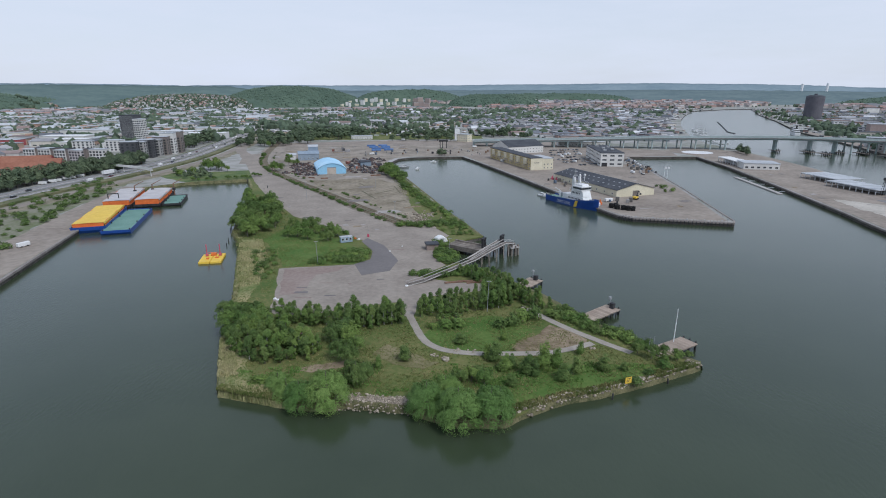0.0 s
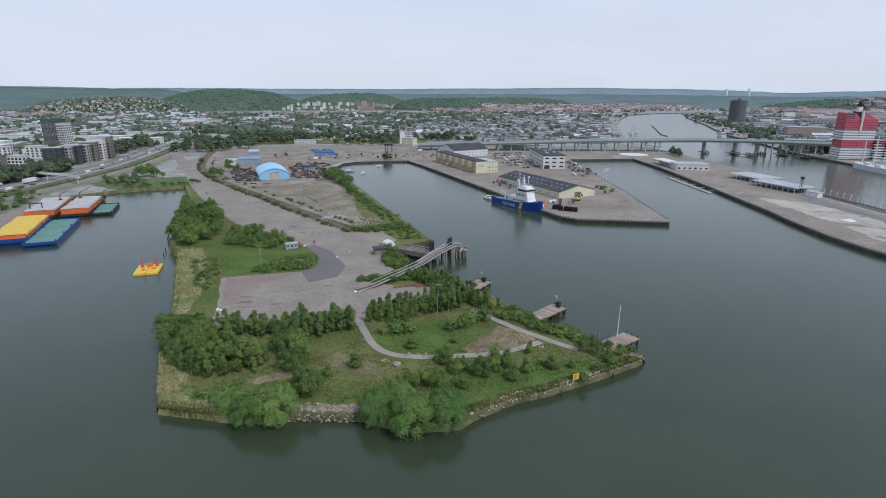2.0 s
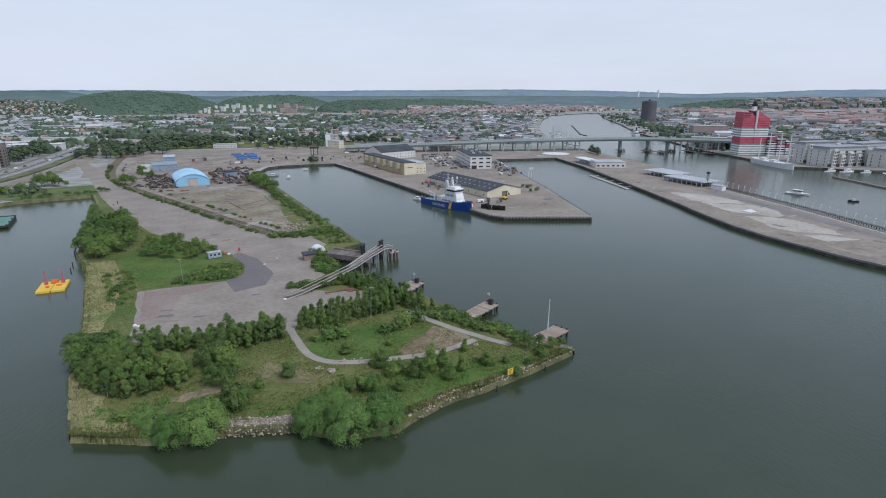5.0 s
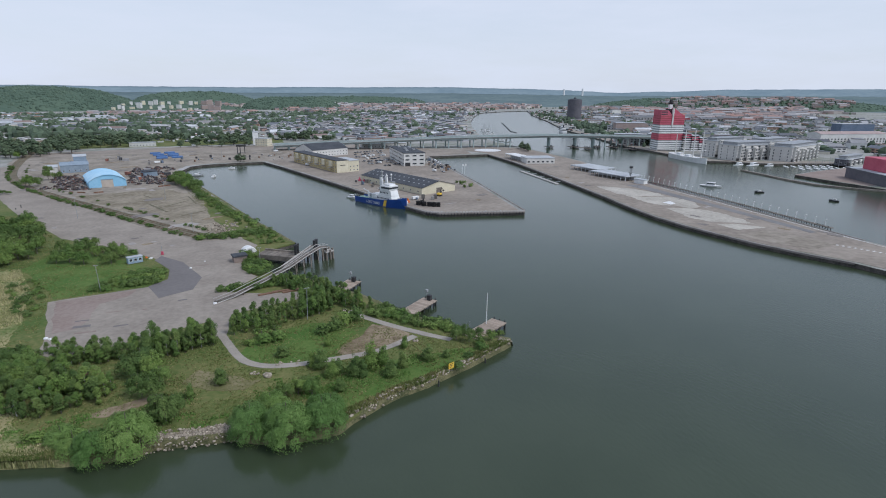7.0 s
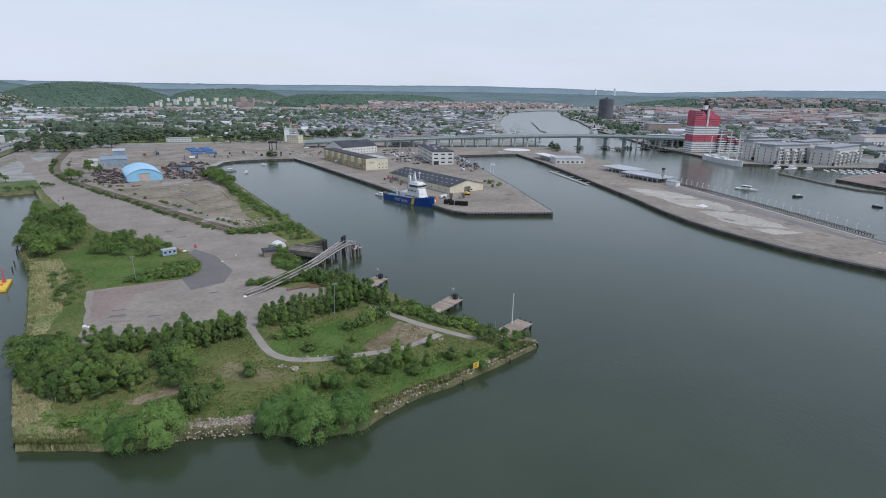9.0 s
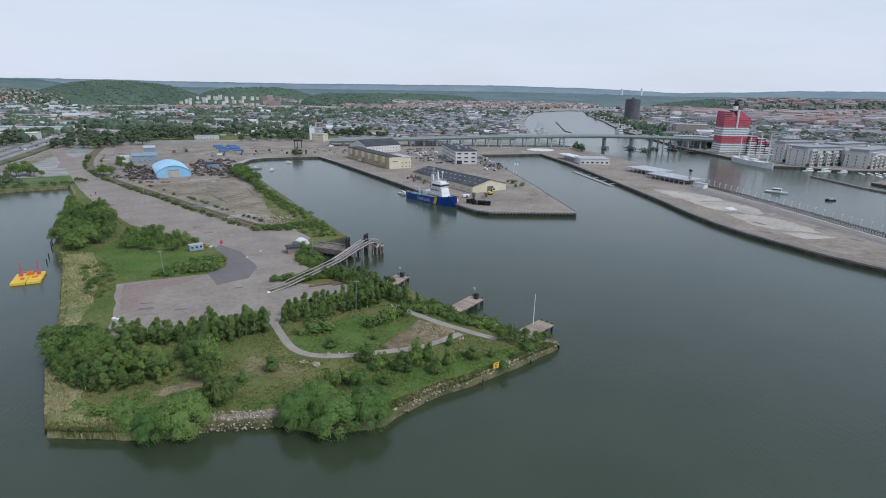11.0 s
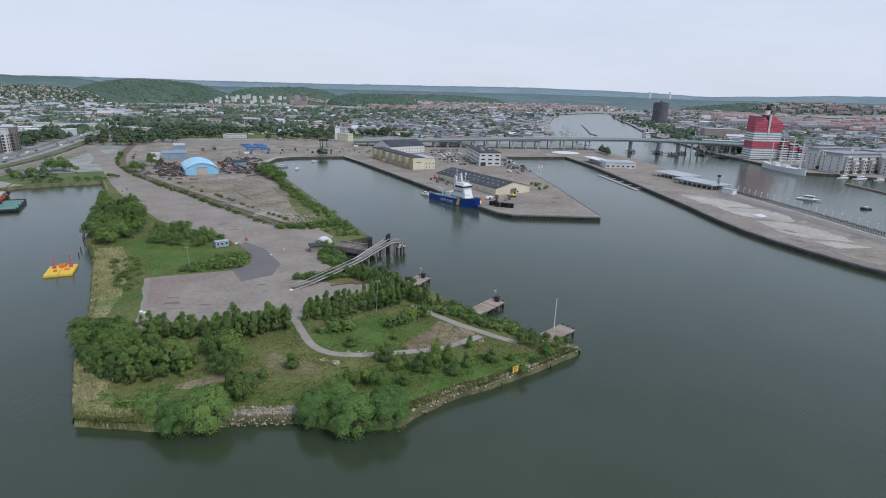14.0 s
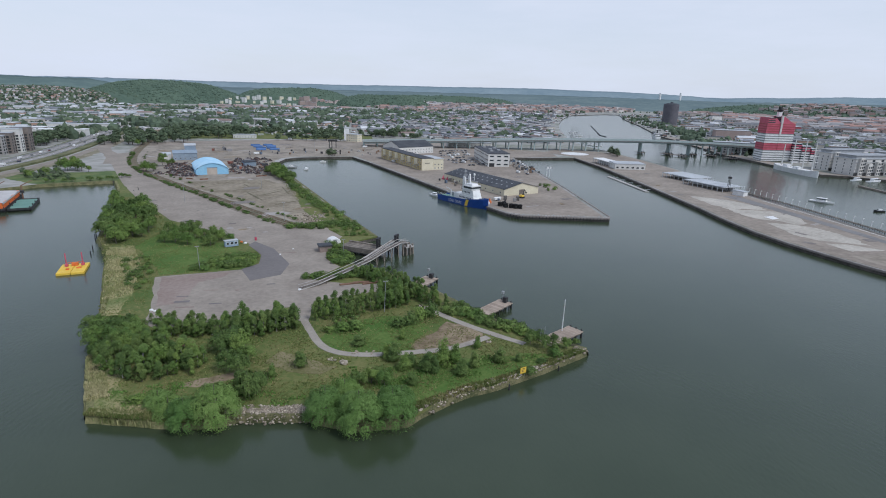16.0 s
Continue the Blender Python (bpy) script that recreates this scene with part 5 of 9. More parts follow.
def face_windows(parent, x0, y0, x1, y1, z0, rise, rows, cols, me, skip=lambda r, c: False, edge=0.5):
    """Windows in even rows on the wall from (x0, y0) to (x1, y1), seen from its right hand."""
    a = math.degrees(math.atan2(y1 - y0, x1 - x0))
    far = math.hypot(x1 - x0, y1 - y0)
    # walls turned to the land side keep no windows
    at = parent.matrix_basis @ Vector(((x0 + x1) / 2, (y0 + y1) / 2, 0))
    out = parent.matrix_basis.to_3x3() @ Vector((y1 - y0, x0 - x1, 0))
    if out.x * at.x + out.y * at.y > 0:
        return
    ox, oy = (y1 - y0) / far * 0.06, -(x1 - x0) / far * 0.06
    for r in range(rows):
        for c in range(cols):
            if not skip(r, c):
                u = (c + edge) / (cols - 1 + 2 * edge)
                part("window", me, None, parent, at=pose(x0 + (x1 - x0) * u + ox, y0 + (y1 - y0) * u + oy, z0 + r * rise, 0, 0, a))


def block(name, x, y, turn, long, wide, high, wall, roof, label, category="building", group="", rise=3.2, rows=0, cols=0, end_cols=0, win=None, ridge_up=0.0, over=0.4, z=2.0, first=1.2):
    """A house whose first corner stands at (x, y), long along its own x, with a flat or ridged roof."""
    e = thing(name, x, y, z, turn, label, category, group)
    bm = bmesh.new()
    box(bm, 0, long, 0, wide, -0.5, high)
    if ridge_up:
        for u in (0, long):
            d = 0.01 if u == 0 else -0.01
            vs = [bm.verts.new(p) for p in ((u + d, 0, high), (u + d, wide, high), (u + d, wide / 2, high + ridge_up - 0.12))]
            bm.faces.new(vs)
    part("wall", bm, wall, e)
    bm = bmesh.new()
    if ridge_up:
        o, t = over, 0.18
        sl = ridge_up / (wide / 2)
        for s in (0, 1):
            y0, y1 = (-o, wide / 2) if s == 0 else (wide + o, wide / 2)
            z0, z1 = high - o * sl + 0.03, high + ridge_up + 0.03
            q = [(-o, y0, z0), (long + o, y0, z0), (long + o, y1, z1), (-o, y1, z1)]
            lo = [bm.verts.new(p) for p in q]
            up = [bm.verts.new((px, py, pz + t)) for px, py, pz in q]
            for i in range(4):
                bm.faces.new((lo[i], lo[(i + 1) % 4], up[(i + 1) % 4], up[i]))
            bm.faces.new(lo[::-1])
            bm.faces.new(up)
    else:
        box(bm, -over, long + over, -over, wide + over, high + 0.003, high + 0.5)
        box(bm, -over + 0.3, long + over - 0.3, -over + 0.3, wide + over - 0.3, high + 0.5, high + 0.56)
    part("roof", bm, roof, e)
    if rows:
        w = win or WIN_TALL
        face_windows(e, 0, 0, long, 0, first, rise, rows, cols, w)
        if end_cols:
            face_windows(e, 0, wide, 0, 0, first, rise, rows, end_cols, w)
            face_windows(e, long, 0, long, wide, first, rise, rows, end_cols, w)
    return e


# white office on the middle pier
off = block("office_building", 149.5, 512.8, -4, 21.5, 74, 12.6, M_OFFWHITE, M_ROOF_DARK, "white three-storey office with a dark flat roof", rise=3.9, rows=3, cols=3, end_cols=12, win=window_mesh(4.2, 1.6, M_WHITE, bars=3), first=1.6)
bm = bmesh.new()
for k, (u, v) in enumerate(((5, 14), (14, 22), (8, 34), (15, 46), (6, 56))):
    box(bm, u, u + 3, v, v + 4, 13.2, 14.6, 0.08)
part("roof_plant", bm, M_STEEL, off, "pale roof plant boxes")
bm = bmesh.new()
box(bm, 1.2, 6.4, -0.12, 0.02, 0.0, 3.6)
part("doorway", bm, M_DARK, off)

# long ochre warehouse with loading bays, and its cream end
wx, wy, wt = 79.2, 486.8, 106.5
yw = block("warehouse", wx, wy, wt - 90, 11.5, 99, 10.6, M_YELLOW_WALL, M_ROOF_DARK, "long ochre warehouse with loading bays and a dark roof", ridge_up=0.0, rise=3.4, rows=3, cols=3, end_cols=22, win=WIN_SMALL)
for k in range(6):
    bm = bmesh.new()
    box(bm, -1.6, 0.0, 8 + k * 15.5, 13 + k * 15.5, 5.0, 9.6, 0.05)
    box(bm, -1.9, 0.02, 7.6 + k * 15.5, 13.4 + k * 15.5, 9.6, 9.9)
    part("loading_bay", bm, M_CREAM, yw, "cream projecting hoist bay")
    bm = bmesh.new()
    box(bm, -1.8, 0.0, 6 + k * 15.5, 15 + k * 15.5, 3.6, 3.9)
    part("platform", bm, M_CONCRETE, yw)
bm = bmesh.new()
box(bm, -0.1, 11.6, -0.35, -0.004, 0, 10.9)
part("end_wall", bm, M_CREAM, yw, "smooth cream end wall")
bm = bmesh.new()
box(bm, 3.2, 8.2, -0.5, -0.36, 6.4, 6.9)
part("sign_bar", bm, M_DARK, yw, "dark unreadable lettering bar")
block("annex", 90.6, 490.3, wt - 90, 10.5, 26, 10.0, M_CREAM, M_ROOF_GREY, "cream annex beside the ochre warehouse", rows=2, cols=3, end_cols=6, win=WIN_SMALL)
block("warehouse", 74, 612, 27, 48, 34, 8, M_OFFWHITE, M_ROOF_DARK, "broad warehouse with a dark pitched roof", ridge_up=6.0, rows=2, cols=12, end_cols=6, win=WIN_SMALL)
block("house", 19.3, 772, -35, 18, 12, 10, M_CREAM, M_ROOF_GREY, "small cream-yellow brick house by the apron", rows=3, cols=5, end_cols=3, win=WIN_SMALL)
block("shed", 150, 705, 2, 60, 14, 5, M_OFFWHITE, M_ROOF_GREY, "long low shed with a white roof", rows=1, cols=12, win=WIN_SMALL)

# low shed with a wide gable on the pier
sx, sy = 117.3, 359.0
gab = block("quay_shed", sx, sy, 19.3, 31, 81, 5.2, M_CREAM, M_ROOF_DARK, "low cream quay shed with a broad dark roof", ridge_up=0.001)
for o in list(gab.children):
    bpy.data.objects.remove(o)
bm = bmesh.new()
box(bm, 0, 31, 0, 81, -0.5, 4.8)
for v in (0.0, 81.0):
    vs = [bm.verts.new(p) for p in ((0, v, 4.8), (31, v, 4.8), (15.5, v, 8.6))]
    bm.faces.new(vs)
part("wall", bm, M_CREAM, gab)
for s, (u0, u1) in enumerate(((-0.5, 15.5), (31.5, 15.5))):
    bm = bmesh.new()
    q = [(u0, -0.6, 4.75), (u0, 81.6, 4.75), (u1, 81.6, 8.65), (u1, -0.6, 8.65)]
    lo, up = [bm.verts.new(p) for p in q], [bm.verts.new((a, b, c + 0.22)) for a, b, c in q]
    for i in range(4):
        bm.faces.new((lo[i], lo[(i + 1) % 4], up[(i + 1) % 4], up[i]))
    bm.faces.new(lo[::-1]), bm.faces.new(up)
    part("roof", bm, M_ROOF_DARK, gab)
sky_bm = bmesh.new()
box(sky_bm, -0.5, 0.5, -0.7, 0.7, 0, 0.16)
sky_me = mesh_of("rooflight", sky_bm, M_STEEL)
slope = math.degrees(math.atan2(3.9, 16))
for k in range(13):
    for u, sgn in ((5.0, 1), (10.6, 1), (20.4, -1), (26, -1)):
        zz = 4.75 + 3.9 * (u + 0.5) / 16 if sgn > 0 else 4.75 + 3.9 * (31.5 - u) / 16
        part("rooflight", sky_me, None, gab, at=pose(u, 4 + k * 6.1 + (1.5 if u > 8 and u < 22 else 0), zz + 0.2, 0, -slope * sgn, 0))
bm = bmesh.new()
box(bm, 13.2, 18.2, -0.1, 0.02, 0, 3.9)
part("gate", bm, M_TIMBER, gab, "grey-brown sliding gate")
face_windows(gab, 0, 81, 0, 0, 1.4, 3, 1, 9, WIN_SMALL)

# light blue arched hall in the scrapyard
hall = thing("arched_hall", -107.8, 461.5, 2.0, 16.5, "light blue arched sheet hall in the scrapyard", "hall")
def arch(u):
    return 4.0 + 5.2 * math.sin(math.pi * u) ** 0.75
bm = bmesh.new()
N = 18
rows = []
for v in (0.0, 42.0):
    rows.append([bm.verts.new((24.4 * k / N, v, arch(k / N))) for k in range(N + 1)])
lows = [[bm.verts.new((24.4 * k / N, v, -0.5)) for k in range(N + 1)] for v in (0.05, 41.95)]
for v in (0, 1):
    for k in range(N):
        bm.faces.new((lows[v][k], lows[v][k + 1], rows[v][k + 1], rows[v][k]))
for k in (0, N):
    bm.faces.new((lows[0][k], lows[1][k], rows[1][k], rows[0][k]))
part("wall", bm, M_BLUE_SHEET, hall)
bm = bmesh.new()
inner = [[bm.verts.new((24.4 * k / N + (k / N - 0.5) * 0.8, v, arch(k / N) + 0.03)) for k in range(N + 1)] for v in (-0.6, 42.6)]
outer = [[bm.verts.new((24.4 * k / N + (k / N - 0.5) * 1.0, v, arch(k / N) + 0.3)) for k in range(N + 1)] for v in (-0.6, 42.6)]
for k in range(N):
    bm.faces.new((outer[0][k], outer[0][k + 1], outer[1][k + 1], outer[1][k]))
    bm.faces.new((inner[0][k], inner[0][k + 1], inner[1][k + 1], inner[1][k]))
    for v in (0, 1):
        bm.faces.new((inner[v][k], inner[v][k + 1], outer[v][k + 1], outer[v][k]))
part("roof", bm, mat("blue_white_roof", (0.34, 0.60, 0.80), (0.55, 0.75, 0.88), 0.05, 0.55, 0.25), hall, "pale blue curved roof")
bm = bmesh.new()
box(bm, 8.2, 15.8, -0.15, 0.04, 0, 5.4)
part("gate", bm, mat("sandy_gate", (0.42, 0.36, 0.3), (0.5, 0.44, 0.38), 0.3), hall, "sand-coloured hall gate")
bm = bmesh.new()
box(bm, 8.0, 16, -0.2, -0.155, 5.4, 6.0)
part("lintel", bm, M_BLUE_DARK, hall)
block("shed", -149, 557, 14, 21, 18, 6.5, M_BLUE_DARK, M_BLUE_DARK, "dull blue sheet shed in the scrapyard", ridge_up=2.2, rows=1, cols=5, win=WIN_SMALL)
block("shed", -143, 577, 14, 10, 14, 12, M_BLUE_DARK, M_ROOF_GREY, "dull blue tall shed in the scrapyard", ridge_up=1.5, rows=2, cols=3, win=WIN_SMALL)
block("shed", -160, 560, 14, 8, 11, 5, M_OFFWHITE, M_ROOF_GREY, "small white shed beside the blue one", ridge_up=1.5)
block("shed", -78, 512, 20, 10, 12, 4, M_BLUE_DARK, M_ROOF_DARK, "dark blue scrapyard shed")
block("long_hall", -135, 806, -4, 30, 9, 5, M_OFFWHITE, M_ROOF_GREY, "low white hall by the tracks", rows=1, cols=8, win=WIN_SMALL)
block("long_hall", -395, 1500, 2, 100, 22, 9, M_OFFWHITE, M_ROOF_GREY, "long white depot hall", "hall")
block("silo", 17, 790, 0, 7, 7, 17, M_WHITE, M_ROOF_GREY, "white square silo by the apron", "silo")

# dark tower with a white wing among the flats
tw = block("tower_block", -447, 762, 0, 18.5, 22, 36, M_BLACK_CLAD, M_ROOF_DARK, "black-clad tower of fourteen storeys", rise=2.9, rows=12, cols=5, end_cols=0, win=WIN_WIDE)
block("tower_block", -428.2, 760, 0, 8.5, 20, 31, M_OFFWHITE, M_ROOF_GREY, "white wing beside the black tower", rise=2.9, rows=10, cols=3, end_cols=5, win=WIN_DARK)
# brown-grey flats along the motorway
M_FLAT_BROWN = mat("brown_grey_cladding", (0.17, 0.145, 0.13), (0.24, 0.21, 0.19), 0.1, 0.8, 1.0)
M_FLAT_GREY = mat("mid_grey_render", (0.30, 0.295, 0.285), (0.40, 0.39, 0.375), 0.1, 0.85, 1.0)
for k, (l, h, m) in enumerate([(11, 19, M_BLACK_CLAD), (10, 18, M_FLAT_GREY), (12, 19, M_BLACK_CLAD), (10, 18, M_FLAT_GREY), (11, 20, M_FLAT_BROWN), (10, 23, M_OFFWHITE), (12, 24, M_FLAT_BROWN)]):
    block("apartment_block", -328 + k * 1.8, 552 + k * 12.6, 8, 15, l, h, m, M_ROOF_GREY, "narrow seven-storey block of flats beside the motorway", "apartment block", "motorway flats", 2.85, 6, 3, 2, WIN_DARK)
for k, (x, y, t, l, h) in enumerate([(-428, 553, -14, 15, 12), (-409, 548, -14, 15, 13), (-390, 543.5, -14, 14, 12), (-372, 539, -14, 14, 12.5), (-353, 541, -6, 14, 13), (-436, 640, 4, 20, 12), (-398, 642, 4, 18, 13), (-366, 636, 6, 22, 12), (-352, 604, 6, 12, 14)]):
    block("apartment_block", x, y, t, l, 11, h, M_OFFWHITE if k % 4 != 3 else M_GREY_DECK, M_ROOF_GREY, "white four-storey block of flats behind trees", "apartment block", "white flats", 2.8, 4, 4, 2, WIN_DARK)
for k, (x, y) in enumerate(((-412.7, 549.6), (-393.8, 544.8), (-375.8, 540.4), (-357.4, 539.6))):
    block("stair_tower", x, y, -14, 3.2, 9, 13.5, M_FLAT_BROWN, M_ROOF_DARK, "narrow dark stair tower between white flats", "building", "stair towers")
for x, y, l, w, h in ((-418, 668, 44, 16, 7), (-372, 690, 30, 18, 6), (-560, 760, 60, 24, 8), (-500, 690, 40, 14, 6), (-395, 735, 50, 14, 7), (-380, 800, 60, 20, 9), (-470, 850, 80, 18, 8), (-600, 860, 70, 26, 9), (-420, 930, 90, 16, 8)):
    block("store", x, y, 5, l, w, h, M_OFFWHITE, M_ROOF_GREY if l % 4 else M_WHITE, "pale low store with a light roof", "store", "pale stores", 3, 1, 6, 0, WIN_DARK)
block("long_hall", -520, 720, 6, 46, 18, 7, M_OFFWHITE, M_WHITE, "low white store with a white roof", rows=1, cols=8, win=WIN_DARK)
block("brick_hall", -585, 700, 6, 36, 20, 8, M_BRICK, M_ROOF_GREY, "red-brown brick hall behind the flats", rows=2, cols=7, win=WIN_SMALL)
for k, (x, y, l) in enumerate([(-396, 452, 58), (-408, 476, 60), (-424, 502, 50)]):
    block("row_house", x, y, 18, l, 14, 5.5, M_BRICK, M_ROOF_RED, "long house with an orange-red tiled roof", "house", "tiled houses", ridge_up=4, rows=2, cols=10, win=WIN_SMALL)

# apartment slabs on the far rise
far = random.Random(12)
for k in range(34):
    x, y = -410 + (k % 17) * 20.5 + far.uniform(-7, 7), (2210 if k < 17 else 2330) + far.uniform(-25, 45)
    brown = k % 17 > 13
    if not brown and far.random() < 0.15:
        continue
    block("apartment_slab", x, y, far.uniform(-35, 35), 22 if brown else far.uniform(8, 16), 11, far.uniform(15, 22) if brown else far.uniform(8, 19), M_BRICK_FAR if brown else M_OFFWHITE if k % 3 else M_CREAM, M_ROOF_GREY, "brown high-rise slab on the far rise" if brown else "pale high-rise slab on the far rise", "apartment block", "far slabs", z=ground_at(x, y) - 0.6)

# dark brick gas drum
drum = thing("gas_drum", 849, 1272, 1.5, 0, "huge dark brick gas drum, blued for haze", "gas holder")
drum.scale = (0.79, 0.79, 0.9)
bm = bmesh.new()
cyl(bm, (0, 0, -1), (0, 0, 62), 23.5, 23.5, 28)
part("wall", bm, M_DRUM, drum)
bm = bmesh.new()
cyl(bm, (0, 0, 62.01), (0, 0, 65.5), 24, 15, 28)
cyl(bm, (0, 0, 65.5), (0, 0, 69), 5, 3.5, 10)
part("roof", bm, M_ROOF_DARK, drum)
for z in (13, 27, 41, 55):
    bm = bmesh.new()
    cyl(bm, (0, 0, z), (0, 0, z + 1.2), 23.8, 23.8, 28)
    part("band", bm, M_DRUM, drum)
for x, y, h in ((2240, 3500, 106), (2346, 3425, 110), (2205, 3510, 60)):
    bm = bmesh.new()
    cyl(bm, (0, 0, 0), (0, 0, h), 8.0, 6.5, 12)
    c = thing("chimney", x, y, 1.5, 0, "tall pale grey chimney", "chimney", "chimneys")
    part("shaft", bm, M_WHITE, c)

# banded red and white riverside tower
M_BAND_GLASS = mat("grey_band_glass", (0.20, 0.215, 0.21), (0.30, 0.315, 0.31), 0.2, 0.25, 1.0, spec=0.5)
rt = thing("banded_tower", 504.5, 562.8, 2.0, -15, "red and white banded riverside office tower", "tower block")
rt.scale = (0.83, 0.85, 0.95)
for k in range(16):
    z = k * 2.9
    red = k in (5, 6, 7) or k >= 12
    for u0, u1, v0, v1 in ((0, 19, 0, 24), (20.2, 40, 2, 26)):
        bm = bmesh.new()
        box(bm, u0, u1, v0, v1, z + (0.9 if k == 0 else 0), z + 1.75, 0.05)
        part("band", bm, M_RED if red else M_WHITE, rt, "red facade band" if red else "white facade band")
        bm = bmesh.new()
        box(bm, u0 + 0.3, u1 - 0.3, v0 + 0.3, v1 - 0.3, z + 1.753, z + 2.897)
        part("window_band", bm, M_BRICK if red else M_BAND_GLASS, rt)
bm = bmesh.new()
box(bm, 18.9, 20.3, 3, 24, 0, 55)
part("glass_slot", bm, M_GLASS, rt)
# the sloping red tops on both sides of a notch
for line, v0, v1 in (([(0.2, 46.45), (18.8, 46.45), (18.8, 46.9), (11.5, 53.5), (0.2, 54.2)], 0.3, 23.7), ([(20.4, 46.45), (39.8, 46.45), (39.8, 46.9), (33, 49.5), (26, 53.8), (22.5, 56), (20.4, 56)], 2.3, 25.7)):
    bm = bmesh.new()
    f0 = [bm.verts.new((u, v0, z)) for u, z in line]
    f1 = [bm.verts.new((u, v1, z)) for u, z in line]
    bm.faces.new(f0), bm.faces.new(f1[::-1])
    for i in range(len(line)):
        bm.faces.new((f0[i], f1[i], f1[(i + 1) % len(line)], f0[(i + 1) % len(line)]))
    part("crown", bm, M_RED, rt, "sloping red crown")
bm = bmesh.new()
box(bm, 18.4, 20.8, -0.8, 2.2, 33, 56, 0.1)
part("core", bm, M_OFFWHITE, rt, "white stair core between the two blocks")
for z in (47.6, 49.8, 52):
    bm = bmesh.new()
    box(bm, 0.6, 10.5, 0.2, 0.297, z, z + 1.1)
    part("window_band", bm, M_GLASS, rt)
bm = bmesh.new()
box(bm, 17.2, 21.8, 8, 14, 55.01, 61, 0.2)
part("lookout", bm, M_WHITE, rt, "white lookout on the roof")
bm = bmesh.new()
cyl(bm, (19.5, 11, 61), (19.5, 11, 63.5), 3.4, 4.4, 12)
cyl(bm, (19.5, 11, 63.5), (19.5, 11, 67), 2.6, 2.4, 10)
part("lookout_cabin", bm, M_DARK, rt)
for k in range(5):
    u0, u1, v0, top = 41 + k * 12, 52.6 + k * 12, -2 - k * 1.5, 8 - k
    for f in range(top):
        bm = bmesh.new()
        box(bm, u0, u1, v0, 20, f * 2.9, f * 2.9 + 1.5, 0.05)
        part("terrace", bm, M_RED if f >= top - 2 and k < 3 else M_WHITE, rt, "stepped lower wing")
        bm = bmesh.new()
        box(bm, u0 + 0.4, u1 - 0.4, v0 + 0.4, 19.6, f * 2.9 + 1.503, f * 2.9 + 2.897)
        part("window_band", bm, M_GLASS, rt)
    bm = bmesh.new()
    box(bm, u0, u1, v0, 20, top * 2.9, top * 2.9 + 0.4)
    part("terrace_roof", bm, M_ROOF_GREY, rt)
for k in range(5):
    bm = bmesh.new()
    cyl(bm, (0.8, 2 + k * 4.8, -1), (0.8, 2 + k * 4.8, 1.0), 0.9)
    cyl(bm, (0.8, 2 + k * 4.8, -6), (0.8, 2 + k * 4.8, -1), 0.9)
    part("column", bm, M_OFFWHITE, rt)


WIN_BAY, WIN_GAP = window_mesh(1.7, 2.2, M_OFFWHITE), window_mesh(3.6, 2.1, M_STEEL)


def bay_block(x, y, turn, long, deep, high, wall, label, bays=5):
    """A pale riverside block with tall projecting bays and a set-back roof storey."""
    e = thing("riverside_block", x, y, 2.0, turn, label, "apartment block", "riverside blocks")
    bm = bmesh.new()
    box(bm, 0, long, 0, deep, -0.5, high)
    part("wall", bm, M_RECESS if high > 10 else wall, e)
    bm = bmesh.new()
    box(bm, -0.9, long + 0.9, -1.2, -0.62, -0.5, 3.0)
    part("arcade", bm, M_DARK, e, "dark ground-floor shopfronts")
    bm = bmesh.new()
    box(bm, 2.5, long - 2.5, 2.5, deep - 2.5, high + 0.5, high + 3.2)
    box(bm, 1.5, long - 1.5, 1.5, deep - 1.5, high + 3.2, high + 3.6)
    part("roof_storey", bm, M_STEEL, e, "grey set-back roof storey")
    bm = bmesh.new()
    box(bm, -0.6, long + 0.6, -0.6, deep + 0.6, high + 0.003, high + 0.5)
    part("roof", bm, M_ROOF_GREY, e)
    for r in range(1, int(high / 3.2)):
        bm = bmesh.new()
        box(bm, -0.4, long + 0.4, -0.9, -0.004, r * 3.2 + 0.35, r * 3.2 + 0.7)
        part("balcony", bm, M_STEEL, e, "long grey balcony edge")
    for k in range(bays):
        u = long * (k + 0.5) / bays
        bm = bmesh.new()
        tall = high * (1.08 if k in (0, bays - 1) else 0.74 if k % 2 else 0.86)
        box(bm, u - 2.6, u + 2.6, -2.4, -0.003, -0.5, tall, 0.1)
        part("bay", bm, M_PALE_STONE, e, "tall projecting bay")
        for r in range(int(tall / 3.2)):
            for du in (-1.2, 1.2):
                part("window", WIN_BAY, None, e, at=pose(u + du, -2.46, 0.9 + r * 3.2))
        if k < bays - 1:
            for r in range(int(high / 3.2)):
                part("window", WIN_GAP, None, e, at=pose(long * (k + 1) / bays, -0.06, 0.9 + r * 3.2))
    for v in range(3):
        for r in range(int(high / 3.2)):
            part("window", WIN_TALL, None, e, at=pose(-0.06, deep * (v + 0.5) / 3, 1.0 + r * 3.2, 0, 0, -90))


